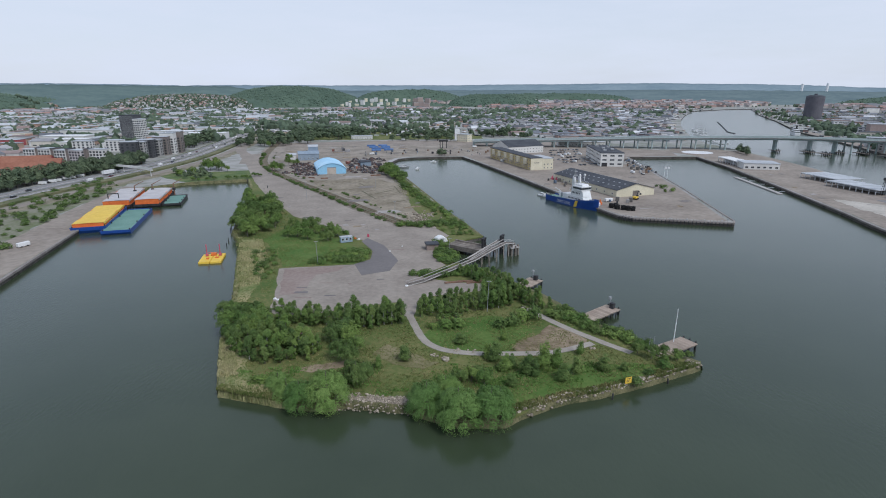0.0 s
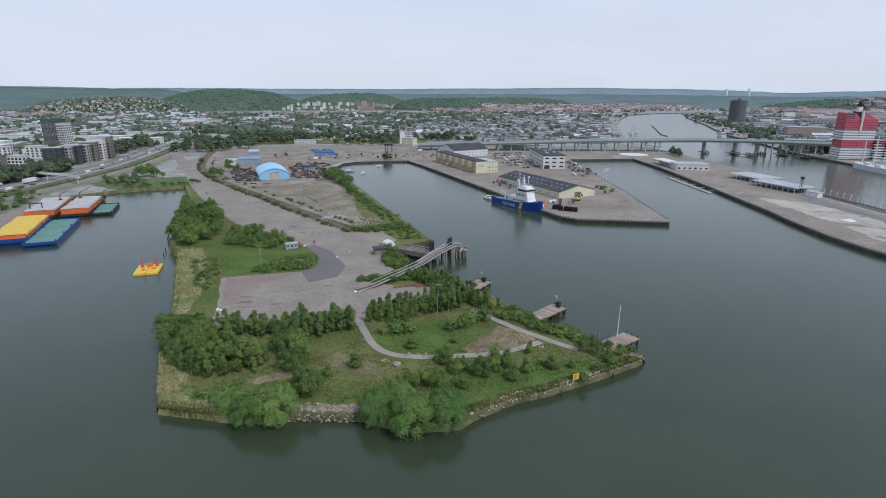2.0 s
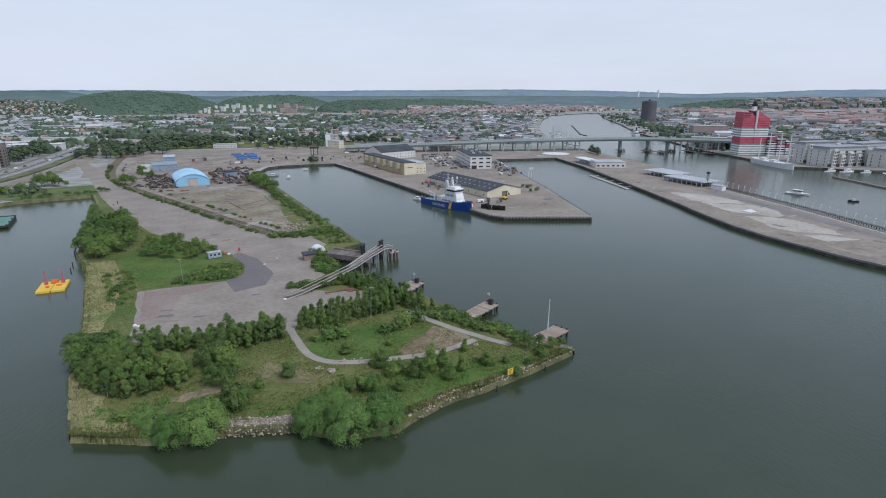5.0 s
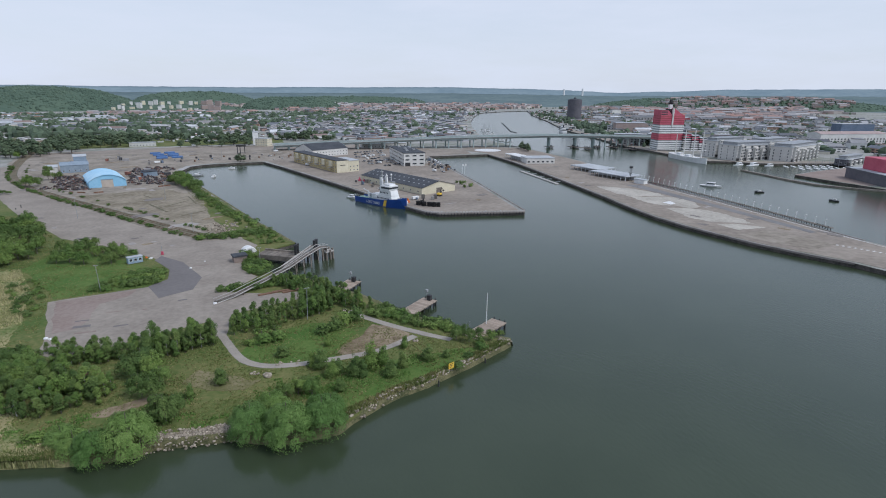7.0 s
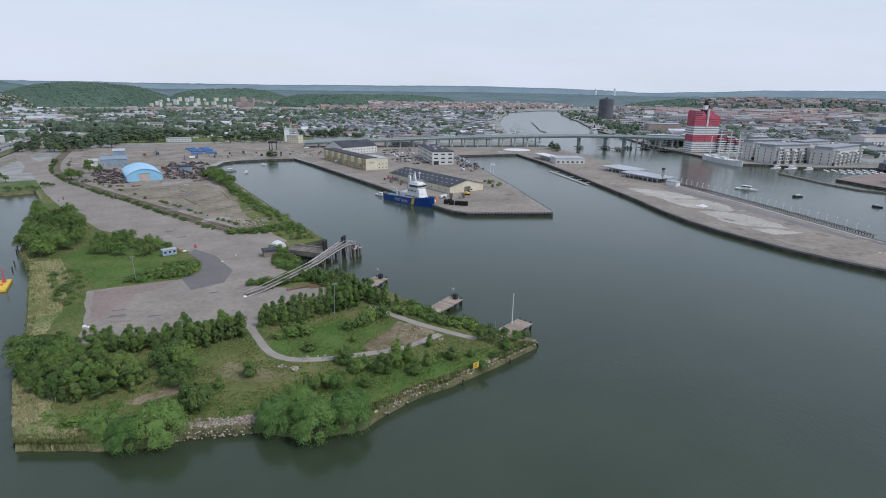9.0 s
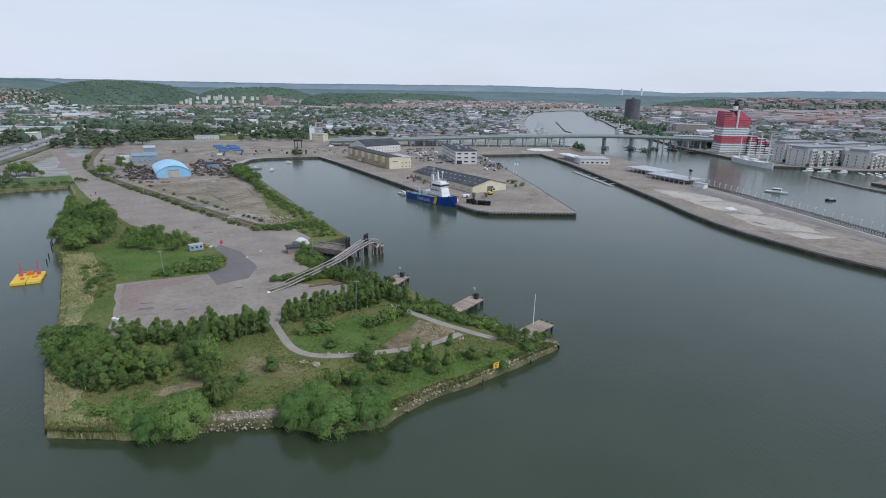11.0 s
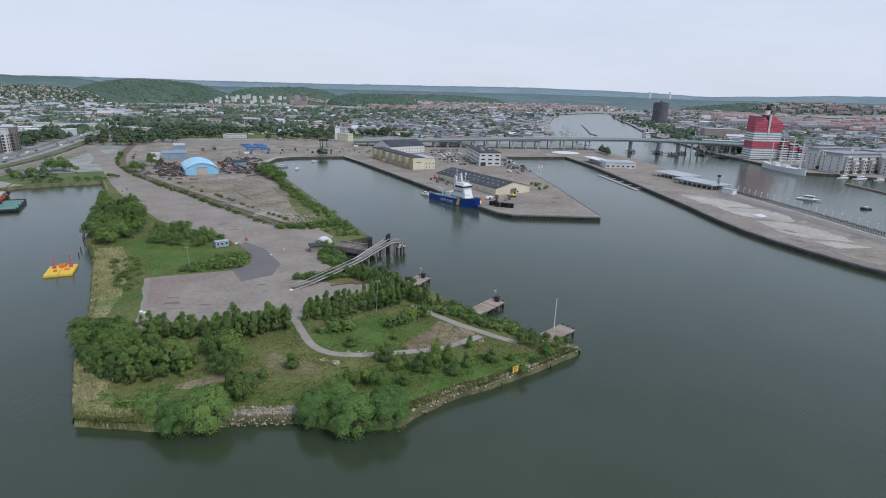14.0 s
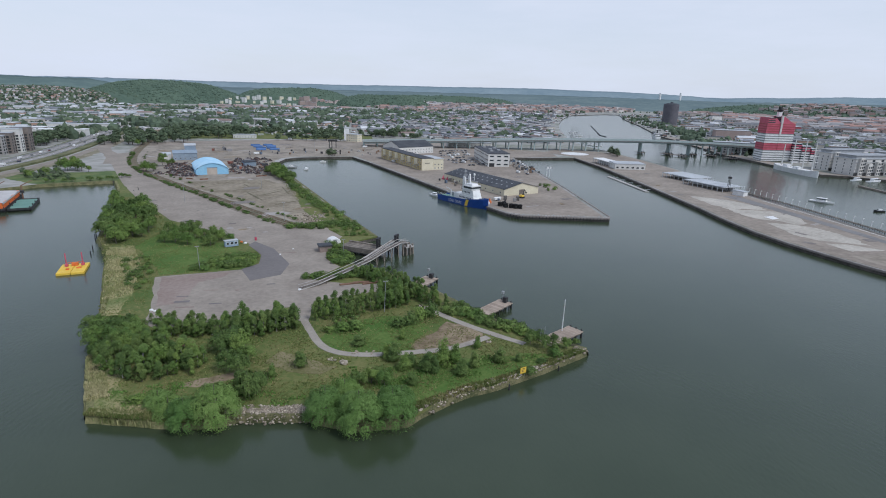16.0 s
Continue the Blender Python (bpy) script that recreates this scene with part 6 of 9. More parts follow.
bay_block(510.2, 446.5, 3, 57, 24, 16.5, M_PALE_STONE, "pale stone riverside block with projecting bays", 5)
bay_block(561, 421, 18, 78, 22, 15.5, M_PALE_STONE, "long pale riverside block with projecting bays", 7)
bay_block(517, 482, 3, 50, 18, 18.5, M_CREAM, "cream riverside block in the second row", 4)
bay_block(580, 470, 12, 60, 20, 17, M_PALE_STONE, "pale riverside block in the second row", 5)
bay_block(590, 380, 14, 46, 12, 6.0, M_DRUM, "low brown restaurant pavilion on the quay", 4)
for k, (x, y, l) in enumerate([(520, 650, 66), (536, 690, 78), (556, 640, 60)]):
    b = block("terrace_building", x, y, -32, l, 18, 9 + 3 * k, M_STEEL, M_ROOF_GREY, "long glass and steel terrace building", "office block", "terrace buildings", 3.1, 3, 14, 0, WIN_DARK)
op = block("opera_house", 512, 256, 62, 56, 40, 9, M_DRUM, M_ROOF_GREY, "dark red and glass concert house on the quay", "concert hall", rise=4.5, rows=2, cols=14, end_cols=6, win=WIN_DARK)
bm = bmesh.new()
box(bm, 12, 44, 6, 34, 9.57, 20, 0.3)
part("stage_tower", bm, M_RED, op, "dark red stage tower")
block("long_hall", 800, 560, -12, 110, 26, 16, M_OFFWHITE, mat("faded_red_roof", (0.36, 0.27, 0.25), (0.45, 0.36, 0.34), 0.05, 0.85, 0.4), "long pale hall with a faded red roof", rows=3, cols=20, end_cols=4, win=WIN_DARK, ridge_up=3)
block("white_block", 1156, 1512, 0, 34, 16, 21, M_OFFWHITE, M_ROOF_GREY, "white office block beyond the gas drum", rows=0)
block("brick_hall", 1010, 1120, -22, 70, 30, 14, M_BRICK, M_ROOF_GREY, "red brick hall on the south bank")
block("brick_hall", 700, 900, -24, 60, 26, 16, M_BRICK_FAR, M_ROOF_GREY, "brown brick block on the south bank")
block("glass_office", 960, 640, -16, 60, 22, 24, mat("blue_glass", (0.10, 0.14, 0.2), (0.16, 0.2, 0.27), 0.1, 0.3, 0.6), M_ROOF_GREY, "blue glass office slab", rows=0)

# the road bridge
BRIDGE = smooth([(40, 712), (164, 694), (260, 681), (340, 668), (403, 656), (470, 640), (560, 622), (680, 600), (760, 590)], 2)
def bridge_z(x):
    pts = [(40, 8), (164, 12.0), (260, 15.2), (403, 17.2), (470, 16.5), (560, 14), (680, 8), (760, 4)]
    for (a, za), (b, zb) in zip(pts, pts[1:]):
        if x <= b:
            return za + (zb - za) * max(0, (x - a)) / (b - a)
    return 5
br = thing("road_bridge", 0, 0, 0, 0, "long green steel road bridge over the river", "bridge")
def bridge_strip(name, width, low, high, off, material, label=""):
    bm = bmesh.new()
    rows = []
    for i, (x, y) in enumerate(BRIDGE):
        a, b = BRIDGE[max(i - 1, 0)], BRIDGE[min(i + 1, len(BRIDGE) - 1)]
        far = math.hypot(b[0] - a[0], b[1] - a[1])
        nx, ny = -(b[1] - a[1]) / far, (b[0] - a[0]) / far
        z = bridge_z(x)
        rows.append([bm.verts.new((x + nx * (off + s * width / 2), y + ny * (off + s * width / 2), z + h)) for s, h in ((-1, low), (1, low), (1, high), (-1, high))])
    for p, q in zip(rows, rows[1:]):
        for i in range(4):
            bm.faces.new((p[i], p[(i + 1) % 4], q[(i + 1) % 4], q[i]))
    bm.faces.new(rows[0]), bm.faces.new(rows[-1][::-1])
    part(name, bm, material, br, label)
bridge_strip("deck", 20, -0.8, 0.0, 0, M_ROAD)
bridge_strip("girder", 1.2, -2.6, -0.803, -7, M_BRIDGE, "green steel girder")
bridge_strip("girder", 1.2, -2.6, -0.803, 7, M_BRIDGE, "green steel girder")
bridge_strip("parapet", 0.3, 0.003, 1.2, -9.8, M_BRIDGE)
bridge_strip("parapet", 0.3, 0.003, 1.2, 9.8, M_BRIDGE)
for k, (x, y, h) in enumerate(along(BRIDGE, 17)):
    if 352 < x < 470:
        continue
    bm = bmesh.new()
    for s in (-6, 6):
        cyl(bm, (x, y + s, -3), (x, y + s, bridge_z(x) - 2.55), 1.0, 0.9, 8)
    box(bm, x - 0.8, x + 0.8, y - 8, y + 8, bridge_z(x) - 3.4, bridge_z(x) - 2.6)
    part("pier", bm, M_BRIDGE, br)
for x, y in ((400, 657), (436, 648), (462, 642)):
    bm = bmesh.new()
    box(bm, x - 1.0, x + 1.0, y - 3.2, y + 3.2, -3, bridge_z(x) - 2.6, 0.2)
    part("river_pier", bm, M_BRIDGE, br, "stout pale green river pier")
for x, y, n in ((399, 650, 9), (430, 634, 14), (436, 614, 12), (462, 630, 8), (482, 618, 14), (488, 588, 12)):
    e = thing("fender_dolphin", x, y, 0, 10, "dark timber fender dolphin by the bridge", "dolphin", "bridge dolphins")
    for k in range(n):
        bm = bmesh.new()
        cyl(bm, ((k % 3) * 1.8 + k * 0.5, (k // 3) * 4.2, -3), ((k % 3) * 1.8 + k * 0.5, (k // 3) * 4.2, 3.2 + (k % 2)), 0.55, 0.5, 6)
        part("pile", bm, M_DARK, e)
    bm = bmesh.new()
    box(bm, -0.6, 6, -0.6, (n // 3) * 4.2, 1.6, 2.2)
    part("waling", bm, M_TIMBER, e)

# ---- the patrol ship ----
ship = thing("patrol_ship", 84.8, 345.0, 0.0, -62.0, "blue and white patrol ship moored at the pier", "ship")
ship.matrix_basis = ship.matrix_basis @ Matrix.Diagonal((0.89, 0.88, 1.2, 1))
# own x runs to the bow; hull by stations: x, half breadth at the deck, at the waterline, deck height
STATIONS = [(-26, 4.6, 4.2, 2.3), (-20, 5.1, 4.8, 2.3), (-8, 5.2, 5.0, 2.5), (6, 5.2, 4.9, 2.9), (14, 4.9, 4.0, 3.8), (19, 4.0, 2.4, 4.3), (23, 2.6, 1.0, 4.7), (26, 0.4, 0.05, 5.1)]
bm = bmesh.new()
rings = []
for x, wd, ww, zd in STATIONS:
    rings.append([bm.verts.new(p) for p in ((x - (1.2 if x > 20 else 0), -ww, -1.0), (x, -(ww + wd) / 2, zd * 0.45), (x, -wd, zd), (x, wd, zd), (x, (ww + wd) / 2, zd * 0.45), (x - (1.2 if x > 20 else 0), ww, -1.0))])
for p, q in zip(rings, rings[1:]):
    for i in range(6):
        bm.faces.new((p[i], q[i], q[(i + 1) % 6], p[(i + 1) % 6])).material_index = 1 if i == 2 else 0
bm.faces.new(rings[0]), bm.faces.new(rings[-1])
hull = part("hull", bm, [M_BLUE_HULL, M_GREEN_DECK], ship, "deep blue steel hull")
for s in (-1, 1):
    bm = bmesh.new()
    for a, b in zip(STATIONS, STATIONS[1:]):
        q = [(a[0], s * (a[1] + 0.04), a[3] - 0.1), (b[0], s * (b[1] + 0.04), b[3] - 0.1), (b[0], s * (b[1] + 0.10), b[3] + 0.85), (a[0], s * (a[1] + 0.10), a[3] + 0.85)]
        bm.faces.new([bm.verts.new(p) for p in q])
        bm.faces.new([bm.verts.new((x, y - s * 0.12, z)) for x, y, z in q][::-1])
    part("bulwark", bm, M_BLUE_HULL, hull)
    # slanting yellow stripe, its white edge, and the words on the side
    bm = bmesh.new()
    q = [(6.3, s * 5.12, 0.3), (9.1, s * 4.95, 0.3), (10.9, s * 5.2, 3.9), (8.1, s * 5.3, 3.7)]
    bm.faces.new([bm.verts.new((x, y + s * 0.10, z)) for x, y, z in q])
    bm.faces.new([bm.verts.new((x, y + s * 0.02, z)) for x, y, z in q][::-1])
    part("stripe", bm, M_YELLOW, hull, "slanting yellow stripe")
    words = bpy.data.curves.new("lettering", "FONT")
    words.body, words.size, words.extrude, words.align_x = "COAST GUARD", 2.1, 0.02, "CENTER"
    tmp = new("lettering_curve", words)
    tmp_me = bpy.data.meshes.new_from_object(tmp)
    bpy.data.objects.remove(tmp)
    tmp_me.materials.clear()
    tmp_me.materials.append(M_WHITE)
    part("lettering", tmp_me, None, hull, "white lettering reading COAST GUARD", pose(-4.4, s * 5.24, 0.75, 90, 0, 0 if s < 0 else 180))
def deckhouse(name, x0, x1, w, z0, z1, material, rake=0.6, label=""):
    bm = bmesh.new()
    lo = [bm.verts.new(p) for p in ((x0, -w, z0), (x1, -w, z0), (x1, w, z0), (x0, w, z0))]
    up = [bm.verts.new(p) for p in ((x0 + rake * 0.5, -w + 0.15, z1), (x1 - rake, -w + 0.15, z1), (x1 - rake, w - 0.15, z1), (x0 + rake * 0.5, w - 0.15, z1))]
    for i in range(4):
        bm.faces.new((lo[i], lo[(i + 1) % 4], up[(i + 1) % 4], up[i]))
    bm.faces.new(lo[::-1]), bm.faces.new(up)
    bmesh.ops.bevel(bm, geom=bm.edges[:], offset=0.12, segments=1, affect="EDGES")
    return part(name, bm, material, ship, label)
deckhouse("deckhouse", -2, 16.5, 4.2, 2.6, 6.0, M_WHITE, 2.4, "white lower deckhouse")
deckhouse("deckhouse", 1, 14.5, 3.8, 6.0, 8.9, M_WHITE, 1.4, "white middle deckhouse")
deckhouse("bridge_house", 4.0, 12.5, 4.6, 9.0, 11.4, M_WHITE, -0.6, "white wheelhouse")
bm = bmesh.new()
box(bm, 4.3, 12.95, -4.66, 4.66, 9.9, 10.9)
part("wheelhouse_windows", bm, M_GLASS, ship, "dark band of wheelhouse windows")
deckhouse("top_deck", 4.5, 12, 3.2, 11.4, 12.3, M_WHITE, 0.5)
for s in (-1, 1):
    bm = bmesh.new()
    lo = [bm.verts.new(p) for p in ((1.5, s * 2.6 - 0.7, 8.8), (4.5, s * 2.6 - 0.7, 8.8), (4.5, s * 2.6 + 0.7, 8.8), (1.5, s * 2.6 + 0.7, 8.8))]
    up = [bm.verts.new((x - 0.6, y, 15.6)) for x, y in ((1.9, s * 2.6 - 0.5), (3.9, s * 2.6 - 0.5), (3.9, s * 2.6 + 0.5), (1.9, s * 2.6 + 0.5))]
    for i in range(4):
        bm.faces.new((lo[i], lo[(i + 1) % 4], up[(i + 1) % 4], up[i]))
    bm.faces.new(lo[::-1]), bm.faces.new(up)
    part("funnel", bm, M_WHITE, ship, "white raked funnel")
    bm = bmesh.new()
    bmesh.ops.create_icosphere(bm, subdivisions=2, radius=0.75, matrix=Matrix.Translation((8, s * 2.3, 16.9)))
    cyl(bm, (8, s * 2.3, 13.8), (8, s * 2.3, 16.3), 0.2)
    part("radome", bm, M_WHITE, ship)
bm = bmesh.new()
for a, b in (((-0.7, -1.4, 8.8), (0.6, 0, 19.6)), ((-0.7, 1.4, 8.8), (0.6, 0, 19.6)), ((2.4, 0, 8.8), (0.6, 0, 19.6))):
    cyl(bm, a, b, 0.32, 0.2)
for z in (13.6, 15.4, 17.4, 19.6):
    box(bm, 0.0, 1.3, -2.6 + (z - 13) * 0.2, 2.6 - (z - 13) * 0.2, z - 1.5, z - 1.15)
part("mast", bm, M_STEEL, ship, "grey lattice mast with radar arms")
bm = bmesh.new()
cyl(bm, (-12, -2.5, 3.1), (-12, -2.5, 6.5), 0.6, 0.5)
cyl(bm, (-12, -2.5, 6.5), (-20, -1.0, 7.4), 0.35, 0.2)
part("crane", bm, M_WHITE, ship, "white deck crane")
bm = bmesh.new()
box(bm, -18, -10, 1.2, 3.6, 3.1, 5.0, 0.4)
part("work_boat", bm, M_STEEL, ship, "grey work boat on deck")
bm = bmesh.new()
box(bm, -8, -3, -3.4, 3.4, 3.2, 6.0, 0.2)
part("winch_house", bm, M_WHITE, ship)
for x0, x1, w, z0, z1 in ((-1.0, 13.2, 4.17, 4.2, 4.9), (2.2, 12.6, 3.74, 7.2, 8.0)):
    for s in (-1, 1):
        for k in range(int((x1 - x0) / 1.5)):
            bm = bmesh.new()
            box(bm, x0 + k * 1.5, x0 + k * 1.5 + 0.8, s * w - 0.06, s * w + 0.06, z0, z1)
            part("porthole", bm, M_GLASS, ship)
for z, x0, x1, w in ((3.2, -25.5, -3, 4.9), (8.95, 0.5, 13.5, 4.5), (12.35, 4.6, 11.4, 3.1)):
    bm = bmesh.new()
    for s in (-1, 1):
        for h in (0.55, 1.05):
            cyl(bm, (x0, s * w, z + h), (x1, s * w, z + h), 0.05, 0.05, 5)
        for k in range(int((x1 - x0) / 1.6) + 1):
            cyl(bm, (x0 + k * 1.6, s * w, z - 0.5), (x0 + k * 1.6, s * w, z + 1.05), 0.05, 0.05, 5)
    part("railing", bm, M_WHITE, ship, "white deck railing")
bm = bmesh.new()
box(bm, 17.5, 19.0, -0.9, 0.9, 4.0, 5.2, 0.1)
cyl(bm, (20.5, 0, 4.2), (20.5, 0, 5.4), 0.5)
part("windlass", bm, M_STEEL, ship)
bm = bmesh.new()
box(bm, -1.2, 2.4, 3.0, 4.3, 6.05, 7.4, 0.3)
part("rescue_boat", bm, M_ORANGE, ship, "orange rescue boat")
tender = thing("workboat", 70.6, 374.5, 0, -58, "small white boat moored astern of the ship", "boat")
def small_boat(e, long, hull_m, cabin_m, cabin=True):
    bm = bmesh.new()
    r = []
    for x, w, z in ((-long / 2, 0.17, 0.9), (0, 0.19, 0.95), (long * 0.3, 0.14, 1.15), (long / 2, 0.01, 1.45)):
        r.append([bm.verts.new(p) for p in ((x, -w * long * 0.75, -0.3), (x, -w * long, z), (x, w * long, z), (x, w * long * 0.75, -0.3))])
    for p, q in zip(r, r[1:]):
        for i in range(4):
            bm.faces.new((p[i], q[i], q[(i + 1) % 4], p[(i + 1) % 4]))
    bm.faces.new(r[0]), bm.faces.new(r[-1])
    part("hull", bm, hull_m, e)
    if cabin:
        bm = bmesh.new()
        box(bm, -long * 0.22, long * 0.18, -long * 0.11, long * 0.11, 0.9, 0.9 + long * 0.16, 0.15)
        part("cabin", bm, cabin_m, e)
        bm = bmesh.new()
        box(bm, -long * 0.20, long * 0.185, -long * 0.112, long * 0.112, 0.9 + long * 0.08, 0.9 + long * 0.13)
        part("cabin_windows", bm, M_GLASS, e)
small_boat(tender, 9, M_WHITE, M_WHITE)
for x, y, t, L, hm, words in [(356.5, 332, -60, 16, M_WHITE, "white ferry on the river"), (495.5, 428.5, 10, 14, M_WHITE, "white motor yacht at the riverside"), (507.5, 421, 8, 17, M_WHITE, "white motor yacht at the riverside"), (521, 413, 5, 12, M_WHITE, "white motor yacht at the riverside"), (369, 298, 160, 7, M_DARK, "small dark boat on the river"), (389, 254.5, 120, 6, M_DARK, "small dark boat on the river"), (-45, 500, 20, 8, M_STEEL, "grey workboat in the inner basin"), (-24, 508, 70, 7, M_WHITE, "white boat in the inner basin"), (-38, 520, 10, 10, M_STEEL, "grey workboat in the inner basin"), (-10, 560, 0, 6, M_WHITE, "white boat in the inner basin")]:
    small_boat(thing("boat", x, y, 0, t, words, "boat", "harbour boats"), L, hm, M_WHITE)

# white four-masted sailing ship at the far quay
bark = thing("sailing_ship", 475, 480, 0.0, -101, "white four-masted sailing ship at the far quay", "ship")
bark.scale = (0.98, 1.0, 0.86)
bm = bmesh.new()
r = []
for x, w, z in ((-36, 2.5, 7.0), (-25, 5.2, 6.2), (0, 5.8, 5.8), (23, 4.2, 6.4), (35, 0.5, 7.8)):
    r.append([bm.verts.new(p) for p in ((x, -w * 0.8, -0.5), (x, -w, z), (x, w, z), (x, w * 0.8, -0.5))])
for p, q in zip(r, r[1:]):
    for i in range(4):
        bm.faces.new((p[i], q[i], q[(i + 1) % 4], p[(i + 1) % 4]))
bm.faces.new(r[0]), bm.faces.new(r[-1])
part("hull", bm, M_WHITE, bark)
for k, x in enumerate((-26, -9, 9, 24)):
    bm = bmesh.new()
    cyl(bm, (x, 0, 4), (x, 0, 40 if k else 32), 0.75, 0.45, 6)
    if k:
        for z in (16, 23, 30):
            cyl(bm, (x, -7.5 + z / 8, z), (x, 7.5 - z / 8, z), 0.3, 0.3, 5)
    part("mast", bm, M_OFFWHITE, bark)
bm = bmesh.new()
cyl(bm, (34, 0, 7.4), (48, 0, 11), 0.35, 0.15, 6)
part("bowsprit", bm, M_CREAM, bark)
bm = bmesh.new()
box(bm, -20, -12, -2.5, 2.5, 5.9, 8.6, 0.1)
part("deckhouse", bm, M_WHITE, bark)
bm = bmesh.new()
box(bm, -3, 6, -2.5, 2.5, 5.8, 8.2, 0.1)
part("deckhouse", bm, M_WHITE, bark)

# ---- barges and the work raft ----
def barge(x, y, turn, long, wide, high, hull_m, deck_m, label, coaming=None, cover=None, cover_h=0.0, group="barges"):
    e = thing("barge", x, y, 0, turn, label, "barge", group)
    bm = bmesh.new()
    lo = [(0.0, 1.2), (wide, 1.2), (wide, long - 1.2), (0.0, long - 1.2)]
    a = [bm.verts.new((u, v, -0.6)) for u, v in lo]
    b = [bm.verts.new(p) for p in ((0, 0, high * 0.5), (wide, 0, high * 0.5), (wide, long, high * 0.5), (0, long, high * 0.5))]
    c = [bm.verts.new(p) for p in ((0, 0, high), (wide, 0, high), (wide, long, high), (0, long, high))]
    for p, q in ((a, b), (b, c)):
        for i in range(4):
            bm.faces.new((p[i], p[(i + 1) % 4], q[(i + 1) % 4], q[i]))
    bm.faces.new(a[::-1])
    bm.faces.new(c).material_index = 1
    bmesh.ops.bevel(bm, geom=[d for d in bm.edges if abs(d.verts[0].co.z - d.verts[1].co.z) > 0.1], offset=0.3, segments=1, affect="EDGES")
    part("hull", bm, [hull_m, deck_m], e)
    bm = bmesh.new()
    for u0, u1, v0, v1 in ((0, wide, 0, 0.25), (0, wide, long - 0.25, long), (0, 0.25, 0.26, long - 0.26), (wide - 0.25, wide, 0.26, long - 0.26)):
        box(bm, u0, u1, v0, v1, high + 0.003, high + 0.45)
    part("rail", bm, hull_m, e)
    for k in range(4):
        for u in (0.8, wide - 0.8):
            bm = bmesh.new()
            cyl(bm, (u, 2 + k * (long - 4) / 3, high), (u, 2 + k * (long - 4) / 3, high + 0.8), 0.28, 0.34)
            part("bollard", bm, M_DARK, e)
    if coaming:
        t = 0.35
        bm = bmesh.new()
        for u0, u1, v0, v1 in ((0.9, wide - 0.9, 1.6, 1.6 + t), (0.9, wide - 0.9, long - 1.6 - t, long - 1.6), (0.9, 0.9 + t, 1.6 + t, long - 1.6 - t), (wide - 0.9 - t, wide - 0.9, 1.6 + t, long - 1.6 - t)):
            box(bm, u0, u1, v0, v1, high, high + cover_h)
        for k in range(int(long / 3)):
            for u in (0.78, wide - 0.9):
                box(bm, u, u + 0.12, 2.5 + k * 3, 2.8 + k * 3, high, high + cover_h)
        part("coaming", bm, coaming, e, "upright cargo sides")
    if cover:
        bm = bmesh.new()
        n = 7
        rows = [[bm.verts.new((0.7 + (wide - 1.4) * i / 2, 1.4 + (long - 2.8) * k / n, high + cover_h + 0.02 + (0.18 if i == 1 else 0) + 0.12 * math.sin(k * 2.1 + i))) for i in range(3)] for k in range(n + 1)]
        skirt = [[bm.verts.new((p[i].co.x + (0.06 if i else -0.06), p[i].co.y, high + cover_h - 0.9)) for i in (0, 2)] for p in rows]
        for k in range(n):
            for i in range(2):
                bm.faces.new((rows[k][i], rows[k][i + 1], rows[k + 1][i + 1], rows[k + 1][i]))
            bm.faces.new((skirt[k][0], skirt[k + 1][0], rows[k + 1][0], rows[k][0]))
            bm.faces.new((rows[k][2], rows[k + 1][2], skirt[k + 1][1], skirt[k][1]))
        part("cover", bm, cover, e)
    return e


barge(-193.2, 269.5, 18.5, 52, 16.2, 2.9, M_BLUE_HULL, M_YELLOW, "blue-hulled barge with a yellow covered hold", M_ORANGE, M_YELLOW, 2.0)
barge(-176.2, 267.0, 17.0, 56, 14.0, 1.9, M_BLUE_HULL, M_GREEN_DECK, "flat green-decked barge with a dark blue hull")
barge(-212.6, 327.5, 17.5, 50, 16.5, 2.0, M_DARK, M_ORANGE, "dark barge with an orange hold and grey cover", M_ORANGE, M_GREY_DECK, 3.2)
barge(-195.6, 333.0, 15.5, 46, 15.5, 2.0, M_DARK, M_ORANGE, "dark barge with an orange hold and grey cover", M_ORANGE, M_GREY_DECK, 3.2)
barge(-180.2, 338.5, 17, 31, 11, 1.5, M_DARK, M_GREEN_DECK, "short green-decked pontoon barge")
raft = thing("work_raft", -105.4, 219.6, 0, 12, "yellow pontoon work raft with two red piles", "raft")
raft.matrix_basis = raft.matrix_basis @ Matrix.Diagonal((0.92, 0.95, 0.9, 1))
for k in range(2):
    for j in range(3):
        bm = bmesh.new()
        box(bm, 0.1 + k * 5.2, 5.1 + k * 5.2, 0.1 + j * 4.4, 4.3 + j * 4.4, -0.5, 1.0, 0.15)
        part("pontoon", bm, M_YELLOW, raft)
for u in (2.4, 8.4):
    bm = bmesh.new()
    cyl(bm, (u, 9.5, -3), (u, 9.5, 7.0), 0.24, 0.24, 8)
    box(bm, u - 0.6, u + 0.6, 8.9, 10.1, 1.0, 2.2, 0.08)
    part("spud_pile", bm, M_RED, raft, "upright red pile")
bm = bmesh.new()
box(bm, 4.2, 6.6, 9.2, 11.0, 1.0, 2.4, 0.1)
cyl(bm, (2.4, 11.8, 2.0), (8.4, 11.8, 2.0), 0.1)
box(bm, 3.0, 4.2, 4, 5.2, 1.0, 1.6, 0.08)
box(bm, 6.6, 8.4, 5.2, 6.4, 1.0, 1.5, 0.08)
part("gear", bm, M_ORANGE, raft, "orange winch gear")
